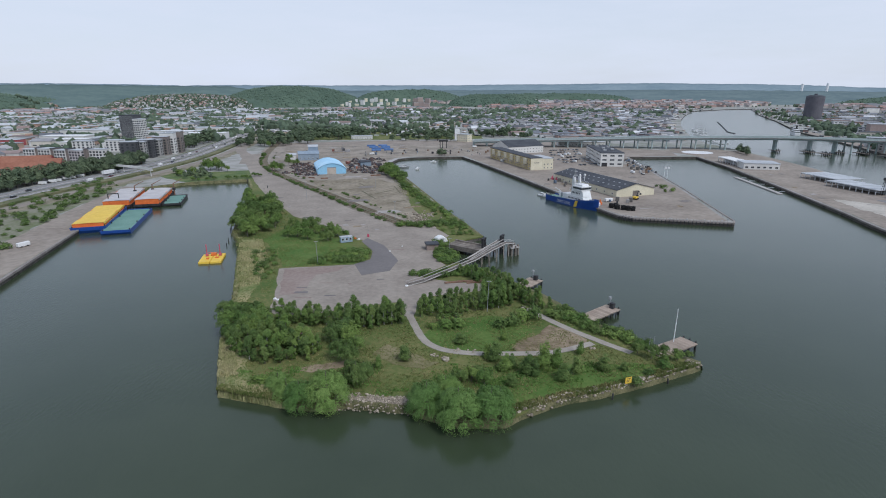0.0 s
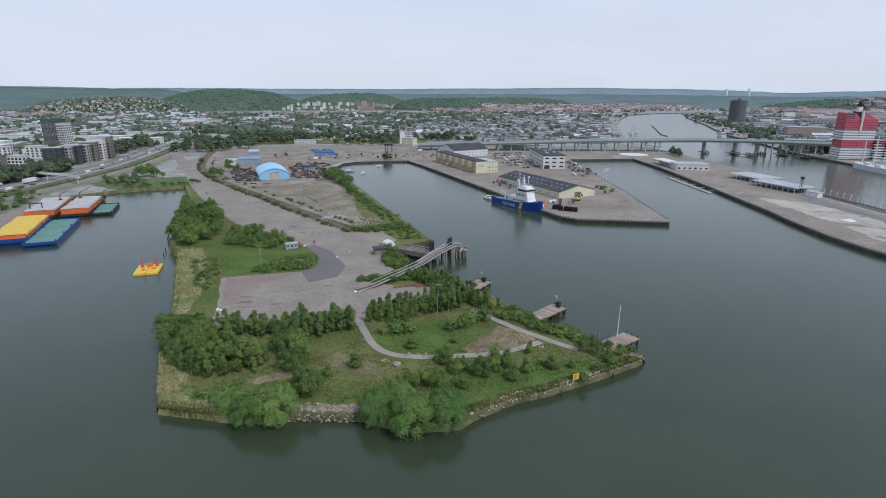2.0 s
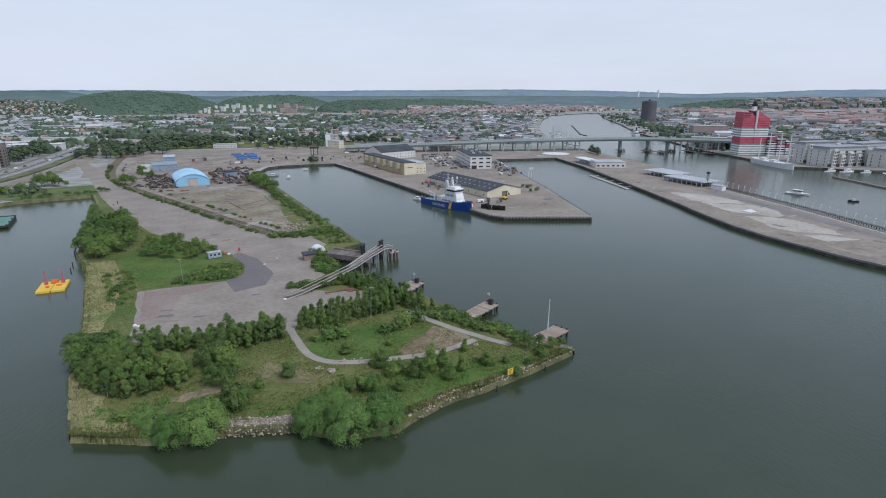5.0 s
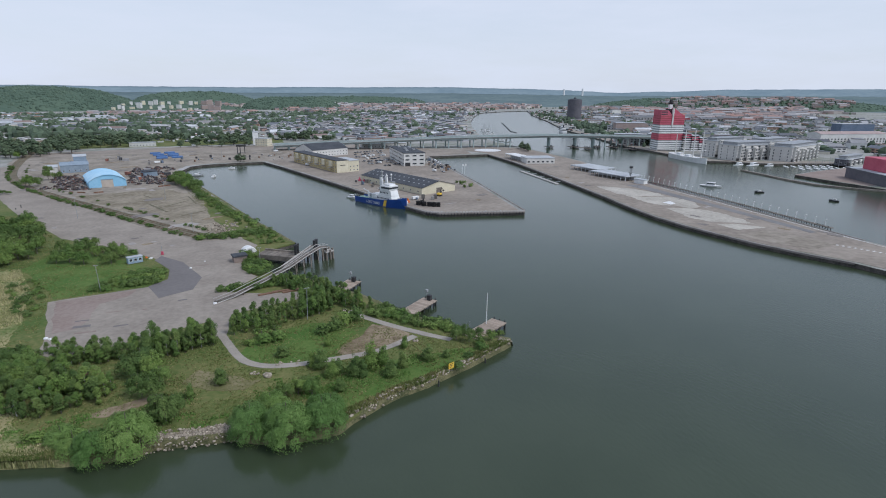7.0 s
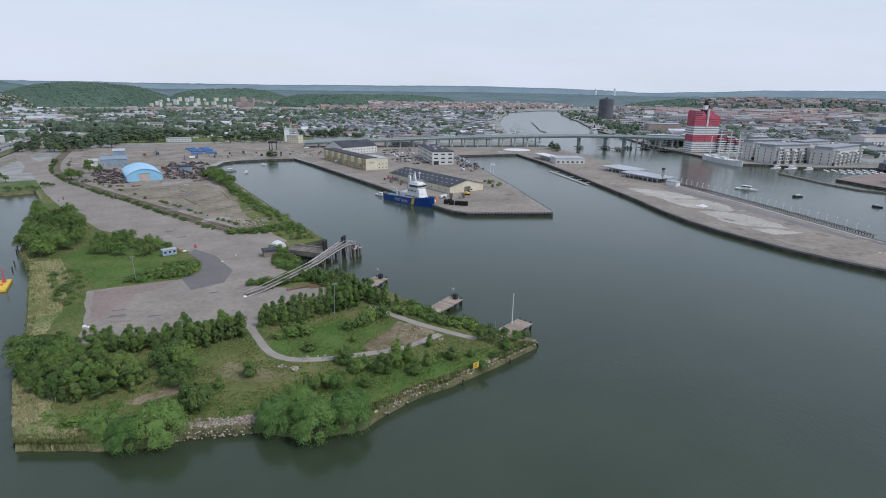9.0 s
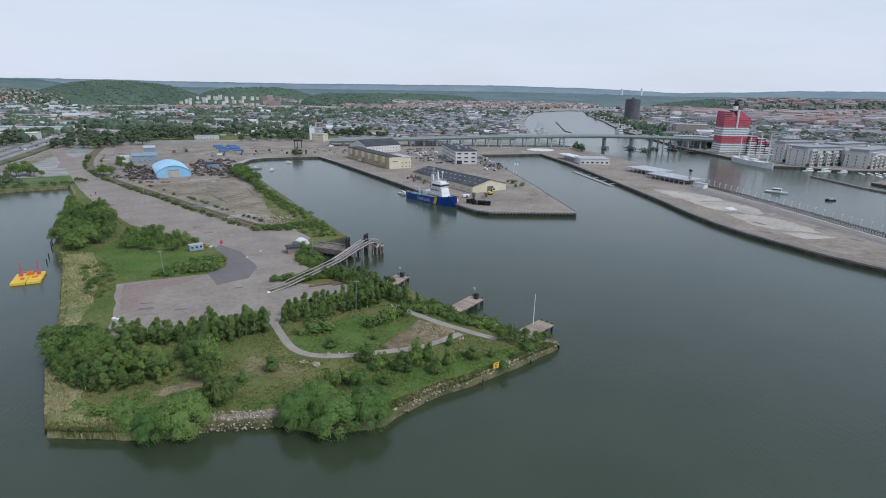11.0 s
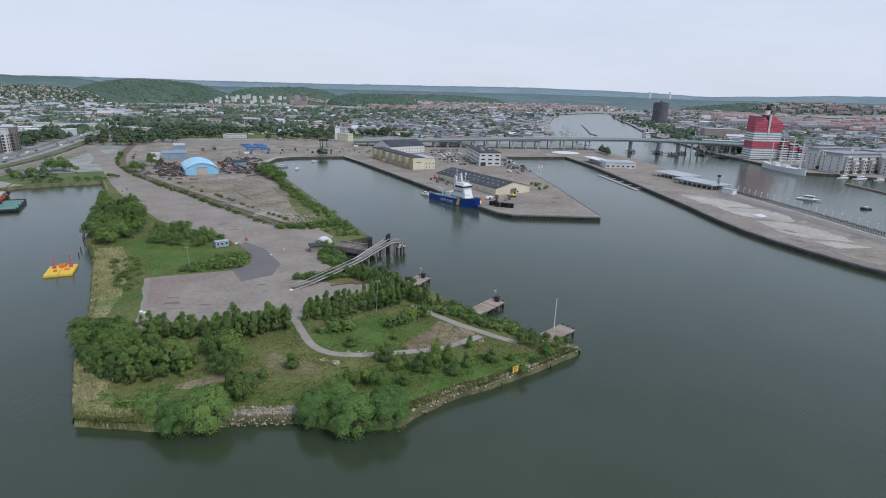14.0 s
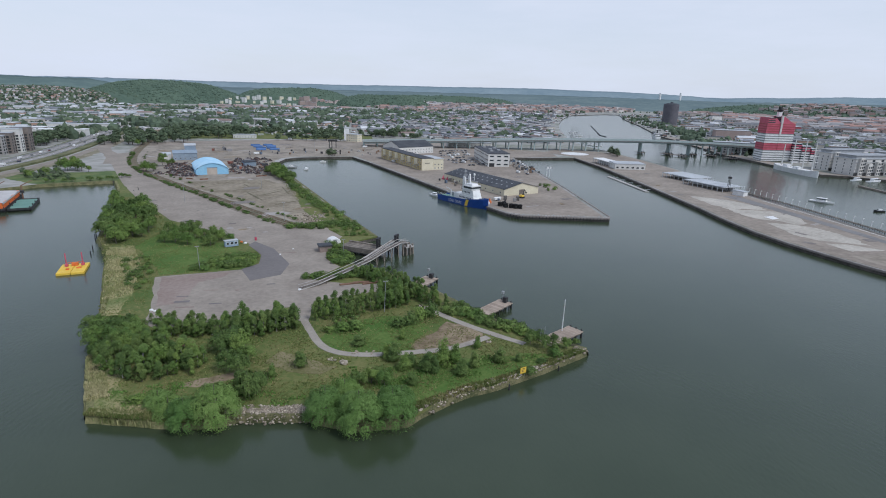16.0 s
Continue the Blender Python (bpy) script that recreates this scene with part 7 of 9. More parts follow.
for x, y in ((-203, 372), (-190, 376), (-212, 366)):
    c = thing("harbour_crane", x, y, 2.0, 30, "rusty harbour crane post beside the barges", "crane", "barge cranes")
    bm = bmesh.new()
    cyl(bm, (0, 0, -2), (0, 0, 7), 0.5, 0.35)
    part("post", bm, M_RUST, c)
    bm = bmesh.new()
    cyl(bm, (0, 0, 6.8), (6, 1, 9.5), 0.3, 0.15)
    part("jib", bm, M_RUST, c)
    bm = bmesh.new()
    box(bm, -1, 1, -1, 1, 2.2, 3.9, 0.1)
    part("cab", bm, M_DARK, c)
gantry = thing("quay_gantry", -214, 338, 2, 17, "dark steel frame on the quay's edge", "frame")
for u in (0, 6):
    bm = bmesh.new()
    box(bm, u, u + 0.5, 0, 0.5, 0, 6)
    part("post", bm, M_DARK, gantry)
bm = bmesh.new()
box(bm, 0, 6.5, 0, 0.5, 6.003, 6.6)
part("beam", bm, M_DARK, gantry)

# ---- jetties ----
def jetty(x, y, turn, long, wide, label, hut=False, posts=0):
    """A timber jetty: deck planks on beams and raking piles."""
    e = thing("jetty", x, y, 0, turn, label, "jetty", "timber jetties")
    n = int(long / 0.8)
    bm = bmesh.new()
    box(bm, 0.02, 0.76, 0, wide, 1.85, 2.05)
    plank = mesh_of("plank", bm, M_DECKING)
    for k in range(n):
        part("plank", plank, None, e, at=pose(k * 0.8, random.uniform(-0.06, 0.06), random.uniform(-0.03, 0.03)))
    for v in (0.5, wide / 2, wide - 0.5):
        bm = bmesh.new()
        box(bm, 0, n * 0.8, v - 0.2, v + 0.2, 1.35, 1.82)
        part("beam", bm, M_TIMBER, e)
    for k in range(int(long / 3) + 1):
        for v in (0.3, wide - 0.3):
            bm = bmesh.new()
            cyl(bm, (min(k * 3 + 0.5, n * 0.8 - 0.3), v, -3), (min(k * 3 + 0.5, n * 0.8 - 0.3), v, 1.85), 0.22, 0.2, 7)
            part("pile", bm, M_DARK, e)
    if hut:
        bm = bmesh.new()
        box(bm, n * 0.8 - 2.0, n * 0.8 - 0.6, wide * 0.3, wide * 0.3 + 1.4, 2.06, 3.9, 0.05)
        part("signal_box", bm, M_DARK, e, "dark signal cabinet")
        bm = bmesh.new()
        cyl(bm, (n * 0.8 - 0.5, wide * 0.7, 2.0), (n * 0.8 - 0.5, wide * 0.7, 5.6), 0.12)
        box(bm, n * 0.8 - 1.0, n * 0.8 - 0.1, wide * 0.7 - 0.4, wide * 0.7 + 0.4, 4.6, 5.5, 0.05)
        part("light", bm, M_STEEL, e, "grey harbour light on a post")
    for k in range(3):
        bm = bmesh.new()
        cyl(bm, (n * 0.8 - 0.2 + 0.2 * k, wide * (0.15 + 0.35 * k), -3), (n * 0.8 + 0.1, wide * (0.15 + 0.35 * k), 2.6), 0.25, 0.22, 7)
        part("fender_pile", bm, M_DARK, e)
    return e


j1 = jetty(59.5, 131.9, 31, 16, 5.6, "pinkish timber jetty at the headland's tip with a white mast")
bm = bmesh.new()
cyl(bm, (11.2, 4.6, 2.0), (11.6, 4.7, 12.2), 0.16, 0.09, 8)
part("mast", bm, M_WHITE, j1, "slender white mast")
for u in (0.5, 2.4):
    bm = bmesh.new()
    cyl(bm, (u, 4.6, 1.9), (u, 4.6, 6.0), 0.06, 0.05, 6)
    part("post", bm, M_STEEL, j1)
j2 = jetty(47.8, 156.4, 39, 15, 5.6, "pinkish timber jetty with a harbour light", True)
j3 = jetty(30.6, 184.6, 50, 12.6, 6.0, "weathered timber jetty with a harbour light", True)

# ---- disused ferry berth ----
berth = thing("ferry_berth", 0, 0, 0, 0, "disused ferry berth of dark timber and steel", "ferry berth")
P0, P1 = Vector((3.5, 243.5, 0)), Vector((21.5, 230.5, 0))
d = (P1 - P0).normalized()
nrm = Vector((-d.y, d.x, 0))
turn = math.degrees(math.atan2(d.y, d.x))
long = (P1 - P0).length
bm = bmesh.new()
box(bm, 0.02, 0.8, -4.2, 4.2, 2.8, 3.0)
plank = mesh_of("plank", bm, M_TIMBER)
for k in range(int(long / 0.85)):
    part("plank", plank, None, berth, at=pose(P0.x, P0.y, 0, 0, 0, turn) @ pose(k * 0.85, 0, random.uniform(-0.03, 0.03)))
for s in (-4.3, 4.3):
    bm = bmesh.new()
    box(bm, 0, long, s - 0.35, s + 0.35, 1.6, 3.7)
    part("side_girder", bm, M_TIMBER, berth, "grey timber side girder", pose(P0.x, P0.y, 0, 0, 0, turn))
for k in range(4):
    for s in (-3.8, 3.8):
        bm = bmesh.new()
        cyl(bm, (long * (0.3 + k * 0.22), s, -3), (long * (0.3 + k * 0.22), s, 1.7), 0.4)
        part("pile", bm, M_DARK, berth, at=pose(P0.x, P0.y, 0, 0, 0, turn))
for cx, cy, h in ((18.6, 235.6, 6.6), (26.8, 235.5, 8.0)):
    gate = part("lifting_gate", mesh_of("lifting_gate", (lambda b: (box(b, -0.45, 0.45, -1.7, -0.9, -3, h), box(b, -0.45, 0.45, 0.9, 1.7, -3, h), box(b, -0.5, 0.5, -1.75, 1.75, h + 0.003, h + 0.9), box(b, -0.3, 0.3, -0.88, 0.88, h * 0.55, h * 0.55 + 0.4), b)[-1])(bmesh.new()), M_DARK), None, berth, "black lifting gate frame", pose(cx, cy, 0.0, 0, 0, turn + 8))
# the long raised walkway: two rails on trestles
RAMP = [(-13.5, 188.6, 2.3), (-8, 191.5, 2.9), (3.6, 201.5, 4.4), (13.0, 211.0, 5.4), (20, 221.5, 6.0), (27.5, 232.3, 6.2), (31.5, 234.8, 5.6)]
walkway = thing("raised_walkway", 0, 0, 0, 0, "long sloping timber walkway with white rails", "walkway")
for (x, y, z), (x2, y2, z2) in zip(RAMP, RAMP[1:]):
    a, b = Vector((x, y, z)), Vector((x2, y2, z2))
    side = Vector((-(b - a).y, (b - a).x, 0)).normalized()
    for off in (-1.15, 1.15):
        bm = bmesh.new()
        for zz, r in ((-0.25, 0.2), (0.95, 0.11)):
            cyl(bm, a + side * off + Vector((0, 0, zz)), b + side * off + Vector((0, 0, zz)), r, r, 6)
        part("rail", bm, M_CONCRETE, walkway, "weathered whitish side rail")
    m = max(1, int((b - a).length / 0.9))
    for k in range(m):
        c = a.lerp(b, (k + 0.5) / m)
        bm = bmesh.new()
        box(bm, -0.38, 0.38, -1.1, 1.1, -0.1, 0.0, m=Matrix.Translation(c) @ pose(0, 0, 0, 0, 0, math.degrees(math.atan2(b.y - a.y, b.x - a.x))))
        part("tread", bm, M_TIMBER, walkway)
    for k in range(2):
        c = a.lerp(b, 0.25 + k * 0.5)
        if c.z > 3.2:
            bm = bmesh.new()
            for off in (-1.3, 1.3):
                cyl(bm, (c.x + side.x * off * 1.4, c.y + side.y * off * 1.4, -2), (c.x + side.x * off, c.y + side.y * off, c.z - 0.2), 0.22, 0.18, 6)
            cyl(bm, c + side * -1.6 + Vector((0, 0, -2.2)), c + side * 1.4 + Vector((0, 0, -0.4)), 0.12, 0.12, 6)
            part("trestle", bm, M_TIMBER, walkway, "grey timber trestle")
spur = thing("walkway_spur", 0, 0, 0, 0, "short timber gangway leading to the lifting gate", "walkway")
a, b = Vector((10.5, 213.5, 4.4)), Vector((26.4, 236.2, 6.6))
side = Vector((-(b - a).y, (b - a).x, 0)).normalized()
for off in (-0.9, 0.9):
    bm = bmesh.new()
    cyl(bm, a + side * off, b + side * off, 0.2, 0.2, 6)
    part("rail", bm, M_CONCRETE, spur, "weathered whitish side rail")
for k in range(26):
    bm = bmesh.new()
    box(bm, -0.4, 0.4, -0.85, 0.85, -0.1, 0.0, m=Matrix.Translation(a.lerp(b, (k + 0.5) / 26)) @ pose(0, 0, 0, 0, 0, math.degrees(math.atan2(b.y - a.y, b.x - a.x))))
    part("tread", bm, M_TIMBER, spur)
for k, (x, y, t, l) in enumerate(((4, 191.2, 12, 7), (8.5, 192.4, 4, 6), (12, 191.2, 16, 6.5))):
    bm = bmesh.new()
    box(bm, -l / 2, l / 2, -0.5, 0.5, 0, 0.45, 0.05)
    e = thing("timber_stack", x, y, 2.12, t, "rust-brown beams lying on the asphalt", "timber", "loose timber")
    part("beam", bm, M_RUST, e)
end = thing("mooring_dolphin", 31.8, 233.8, 0, 30, "squat timber mooring dolphin at the berth", "dolphin")
for k in range(8):
    bm = bmesh.new()
    cyl(bm, (2.6 * math.cos(k * 0.785) * 1.05, 2.0 * math.sin(k * 0.785) * 1.05, -3), (2.4 * math.cos(k * 0.785), 1.8 * math.sin(k * 0.785), 4.6 + 0.5 * (k % 3)), 0.45, 0.4, 7)
    part("pile", bm, M_TIMBER, end)
bm = bmesh.new()
box(bm, -2.3, 2.3, -1.7, 1.7, 3.4, 4.1, 0.1)
part("cap", bm, M_CONCRETE, end)

# ---- small things on the headland ----
hut = thing("site_hut", -48.4, 245.5, 2.1, 24, "small blue-grey portable hut with white windows", "hut")
bm = bmesh.new()
box(bm, 0, 5.6, 0, 2.6, 0.15, 2.7, 0.06)
part("body", bm, mat("blue_grey_panel", (0.25, 0.33, 0.42), (0.34, 0.43, 0.52), 0.4, 0.7), hut)
bm = bmesh.new()
box(bm, -0.15, 5.75, -0.15, 2.75, 2.703, 2.9, 0.04)
part("roof", bm, M_ROOF_GREY, hut)
for u in (1.0, 2.8, 4.6):
    part("window", WIN_SMALL, None, hut, at=pose(u, -0.05, 1.1))
igloo = thing("storage_tent", -1.2, 249.2, 2.08, 20, "white domed storage tent", "tent")
bm = bmesh.new()
rows = [[bm.verts.new((3.0 * math.cos(math.pi * k / 10), v, 2.7 * math.sin(math.pi * k / 10))) for k in range(11)] for v in (-2.2, -1.9, 1.9, 2.2)]
for v in (rows[0], rows[3]):
    for q in v:
        q.co.x *= 0.92
        q.co.z *= 0.92
for p, q in zip(rows, rows[1:]):
    for k in range(10):
        bm.faces.new((p[k], p[k + 1], q[k + 1], q[k]))
bm.faces.new(rows[0]), bm.faces.new(rows[-1][::-1])
part("canvas", bm, M_WHITE, igloo)
bm = bmesh.new()
box(bm, -0.9, 0.9, -2.26, -2.205, 0, 1.9)
part("flap", bm, M_STEEL, igloo)
sub = block("pump_house", -7.2, 233.6, 12, 5.2, 4.2, 2.6, M_PINK, M_ROOF_DARK, "small low pump house with a flat dark roof", "hut")
sign = thing("warning_sign", 45.8, 118.0, 2.0, 20, "square yellow warning sign facing the water", "sign")
for u in (-0.6, 0.6):
    bm = bmesh.new()
    cyl(bm, (u, 0.08, -0.5), (u, 0.08, 1.9), 0.06, 0.06, 6)
    part("post", bm, M_STEEL, sign)
bm = bmesh.new()
box(bm, -0.95, 0.95, -0.04, 0.02, 0.4, 2.1, 0.02)
part("plate", bm, M_YELLOW, sign, "plain yellow plate")
bm = bmesh.new()
for k in range(3):
    box(bm, -0.6, 0.6 - 0.25 * k, -0.06, -0.041, 1.65 - 0.4 * k, 1.8 - 0.4 * k)
part("writing_bar", bm, M_DARK, sign)


def lamp_post(x, y, high, lean=0.0, group="lamp posts"):
    e = thing("lamp_post", x, y, 2.0, 0, "slender grey lamp post with two heads", "street lamp", group)
    bm = bmesh.new()
    cyl(bm, (0, 0, -0.3), (lean, 0, high), 0.13, 0.07, 8)
    part("pole", bm, M_STEEL, e)
    bm = bmesh.new()
    box(bm, -0.75 + lean, -0.1 + lean, -0.18, 0.18, high, high + 0.16, 0.03)
    part("head", bm, M_STEEL, e)
    bm = bmesh.new()
    box(bm, 0.1 + lean, 0.75 + lean, -0.18, 0.18, high, high + 0.16, 0.03)
    part("head", bm, M_STEEL, e)


lamp_post(14.5, 163.7, 10.5, 0.4)
lamp_post(-52.3, 213.8, 9.8, -0.3)
lamp_post(-27, 296, 10)
lamp_post(3, 229, 7)
for x, y in ((-50, 395), (-90, 350), (-110, 600), (-20, 640), (-160, 640), (210, 690)):
    lamp_post(x, y, 12)
post = thing("traffic_post", -37, 257, 2.1, 0, "red and white traffic post at the gate", "post")
bm = bmesh.new()
cyl(bm, (0, 0, 0), (0, 0, 4.2), 0.1)
part("pole", bm, M_STEEL, post)
bm = bmesh.new()
box(bm, -0.5, 0.5, -0.3, 0.3, 0, 1.5, 0.06)
part("cabinet", bm, M_RED, post, "red gate cabinet")
for x, y, m, w in ((-43, 254, M_ORANGE, 1.4), (-41, 252, M_WHITE, 1.6), (-24, 232, M_WHITE, 1.0), (-19, 240, M_WHITE, 0.8), (-13.5, 187.6, M_WHITE, 1.3), (-58.5, 174.5, M_WHITE, 1.5), (-57.2, 173.6, M_WHITE, 1.0)):
    bm = bmesh.new()
    bmesh.ops.create_icosphere(bm, subdivisions=1, radius=w * 0.6)
    for v in bm.verts:
        v.co *= random.uniform(0.75, 1.1)
        v.co.z = max(-0.2, v.co.z * 0.6)
    b = thing("concrete_block", x, y, 2.25, 0, "pale concrete block lying on the asphalt" if m is M_WHITE else "orange barrier block at the gate", "block", "loose blocks")
    part("lump", bm, m, b)
# old timber piles in the water off the west shore
for x, y, h in ((-130, 395, 4), (-131, 390, 3), (-116, 310, 2.4), (-114.5, 302, 2.6), (-119, 301, 1.8), (-111, 272, 3), (-113.5, 280, 2.2), (-106, 256, 1.8), (41, 114.6, 1.6), (57.5, 121.8, 1.5), (-104, 248, 1.6), (-112, 290, 2)):
    e = thing("mooring_pile", x, y, 0, 0, "old dark timber pile in the water", "pile", "old piles")
    bm = bmesh.new()
    cyl(bm, (0, 0, -3), (random.uniform(-0.2, 0.2), 0, h), 0.24, 0.2, 7)
    part("shaft", bm, M_DARK, e)

# ---- the long pier, the yards and the parked things ----
block("shed", 276, 494.5, -13, 30, 22, 5.4, M_OFFWHITE, M_ROOF_GREY, "white shed with wide gates on the long pier", "shed", "pier sheds", rows=1, cols=6, win=WIN_WIDE)


def open_shed(x, y, turn, l, wide, high, roof, label, wall=True):
    """A roof on two rows of columns."""
    e = thing("open_shed", x, y, 2.1, turn, label, "shed", "pier sheds")
    bm = bmesh.new()
    box(bm, 0, l, 0, wide, high, high + 0.5)
    box(bm, 0.4, l - 0.4, 0.4, wide - 0.4, high + 0.5, high + 0.6)
    part("roof", bm, roof, e)
    for k in range(int(l / 6) + 1):
        bm = bmesh.new()
        box(bm, k * 6 + 0.6, k * 6 + 0.95, 0, wide, high + 0.6, high + 0.78)
        part("roof_rib", bm, roof, e)
    for k in range(int(l / 5) + 1):
        for v in (0.6, wide - 0.6):
            bm = bmesh.new()
            box(bm, k * 5, k * 5 + 0.35, v - 0.2, v + 0.2, 0, high - 0.003)
            part("column", bm, M_WHITE, e)
    if wall:
        bm = bmesh.new()
        box(bm, 0.5, l - 0.5, wide * 0.5, wide * 0.5 + 0.4, 0, high - 0.05)
        part("back_wall", bm, M_ROOF_GREY, e)


open_shed(279, 549, -91, 46, 13, 4.4, M_WHITE, "open canopy with a white roof")
open_shed(297, 446, -82, 36, 24, 3.4, M_ROOF_GREY, "open freight shed with a broad pale grey roof")
open_shed(291, 406, -80, 42, 20, 3.4, M_ROOF_GREY, "open freight shed with a pale grey roof")
hp = thing("turning_circle", 296, 632, 2.12, 0, "round pale concrete pad", "pavement", kind="structure")
bm = bmesh.new()
cyl(bm, (0, 0, -0.3), (0, 0, 0.1), 17, 17, 32)
part("pad", bm, M_WHITE, hp)
pont = thing("pontoon", 246.5, 421, 0, -6, "long narrow white floating pontoon", "pontoon")
bm = bmesh.new()
box(bm, -1.6, 1.6, -40, 38, -0.4, 0.6, 0.1)
part("deck", bm, M_CONCRETE, pont)
for k in range(5):
    bm = bmesh.new()
    box(bm, 1.7, 6, -34 + k * 16, -32.6 + k * 16, 0.8, 1.0)
    part("gangway", bm, M_STEEL, pont)
# pile fence on the river side of the long pier
fence = thing("pile_fence", 0, 0, 0, 0, "long row of timber piles with a walkway", "pier fence")
FL = [(313, 365), (304, 270), (293.5, 192)]
bm = bmesh.new()
cyl(bm, (0, 0, -3), (0, 0, 3.3), 0.25, 0.22, 6)
pile_me = mesh_of("pile", bm, M_DARK)
for x, y, h in along(FL, 1.7):
    part("pile", pile_me, None, fence, at=pose(x + 2.6, y, random.uniform(-0.5, 0.2)))
bm = bmesh.new()
prism(bm, ribbon([(x + 2.6, y) for x, y in FL], 2.4), 2.6, 2.9)
part("walkway", bm, M_TIMBER, fence)
bm = bmesh.new()
cyl(bm, (0, 0, 2.9), (0, 0, 6.4), 0.17, 0.13, 6)
box(bm, -0.2, 0.9, -0.15, 0.15, 6.3, 6.55)
lamp_me = mesh_of("lamp", bm, M_WHITE)
for x, y, h in along(FL, 6.5):
    part("lamp", lamp_me, None, fence, at=pose(x + 3.4, y, 0))
kiosk = block("kiosk", 299, 356, -75, 9, 5, 3.2, M_WHITE, M_ROOF_GREY, "small white kiosk on the pier", "hut")
mast = thing("signal_tower", 303, 366, 2.1, 0, "dark lattice signal tower", "tower")
for sx, sy in ((-1, -1), (1, -1), (1, 1), (-1, 1)):
    bm = bmesh.new()
    cyl(bm, (sx, sy, 0), (sx * 0.4, sy * 0.4, 11), 0.14, 0.12, 6)
    part("leg", bm, M_DARK, mast)
bm = bmesh.new()
box(bm, -1, 1, -1, 1, 10.5, 12.2, 0.1)
for z in (3, 6, 9):
    box(bm, -0.9, 0.9, -0.9, 0.9, z, z + 0.15)
part("lantern", bm, M_DARK, mast)
# painted lines at the near end of the long pier
for k in range(14):
    patch("painted_dash", [(262 + k * 0.9, 178 - k * 2.2), (263.4 + k * 0.9, 178 - k * 2.2), (263.6 + k * 0.9, 177.2 - k * 2.2), (262.2 + k * 0.9, 177.2 - k * 2.2)], 2.17, M_WHITE, "white painted dash on the pier", "road marking")
patch("painted_line", ribbon([(304, 330), (297, 262), (288, 192), (284, 150)], 0.4), 2.17, M_WHITE, "white painted line along the pier", "road marking")

# breakwater of the far marina
bm = bmesh.new()
prism(bm, ribbon([(462, 396), (455.4, 367.4), (447.1, 333.6), (445.3, 308.2), (456, 285), (467, 268)], 2.6), -2, 1.2)
tagged(part("breakwater", bm, M_TIMBER), "long timber breakwater of the marina", "breakwater", kind="structure")
patch("marina_square", [(474, 349), (520, 360), (590, 370), (640, 350), (640, 285), (471, 285), (472, 320)], 2.1, M_PINK, "brown paved square beside the marina", "pavement", 0.6, 29)


def sailing_boat(x, y, turn, long, tall, group):
    e = thing("sailing_boat", x, y, 0, turn, "moored white sailing boat with a bare mast", "boat", group)
    small_boat(e, long, M_WHITE, M_WHITE, False)
    bm = bmesh.new()
    cyl(bm, (0.5, 0, 0.8), (0.5, 0, tall), 0.14, 0.09, 5)
    part("mast", bm, M_STEEL, e)


for k in range(14):
    sailing_boat(530 + (k % 7) * 8.0, 402 - (k % 7) * 2.0 - (k // 7) * 17, 70, 8, 11, "marina boats")
haven = random.Random(19)
for x, y, h in along([(366, 752), (386, 832), (424, 942), (470, 1060)], 11):
    sailing_boat(x + haven.uniform(8, 26), y + haven.uniform(-4, 4), h - 90 + haven.uniform(-10, 10), haven.uniform(8, 12), haven.uniform(12, 18), "river boats")


def car(x, y, turn, van=False, group="parked cars", z=2.12):
    e = thing("van" if van else "car", x, y, z, turn, "pale parked van on the quay" if van else "parked car on the quay", "van" if van else "car", group)
    part("body", CAR_BODY[van], None, e)
    part("cabin", CAR_CABIN[van], None, e)
    for u in (-1.3, 1.35):
        for v in (-0.8, 0.8):
            part("wheel", CAR_WHEEL, None, e, at=pose(u, v, 0.32))


def body_mesh(long, high, m):
    bm = bmesh.new()
    box(bm, -long / 2, long / 2, -0.88, 0.88, 0.28, high, 0.14)
    return mesh_of("body", bm, m)


def cabin_mesh(x0, x1, z0, z1):
    bm = bmesh.new()
    lo = [bm.verts.new(p) for p in ((x0, -0.84, z0), (x1, -0.84, z0), (x1, 0.84, z0), (x0, 0.84, z0))]
    up = [bm.verts.new(p) for p in ((x0 + 0.4, -0.68, z1), (x1 - 0.6, -0.68, z1), (x1 - 0.6, 0.68, z1), (x0 + 0.4, 0.68, z1))]
    for i in range(4):
        bm.faces.new((lo[i], lo[(i + 1) % 4], up[(i + 1) % 4], up[i]))
    bm.faces.new(up).material_index = 1
    return mesh_of("cabin", bm, M_GLASS, M_CAR)


CAR_BODY = {False: body_mesh(4.3, 0.92, M_CAR), True: body_mesh(5.4, 2.1, M_WHITE)}
CAR_CABIN = {False: cabin_mesh(-1.7, 1.1, 0.9, 1.45), True: cabin_mesh(0.6, 2.7, 1.2, 2.0)}
bm = bmesh.new()
cyl(bm, (0, -0.12, 0), (0, 0.12, 0), 0.32, 0.32, 10)
CAR_WHEEL = mesh_of("wheel", bm, M_TYRE)
rng = random.Random(5)
for row, (x, y) in enumerate(((112, 556), (116, 538), (120, 600), (132, 522), (124, 624), (128, 648), (112, 575), (134, 560))):
    for k in range(9):
        if rng.random() < 0.8:
            car(x + k * 4.2 + rng.uniform(-1, 1), y + k * 1.4 + rng.uniform(-2.5, 2.5), 110 + rng.uniform(-12, 12), rng.random() < 0.12)
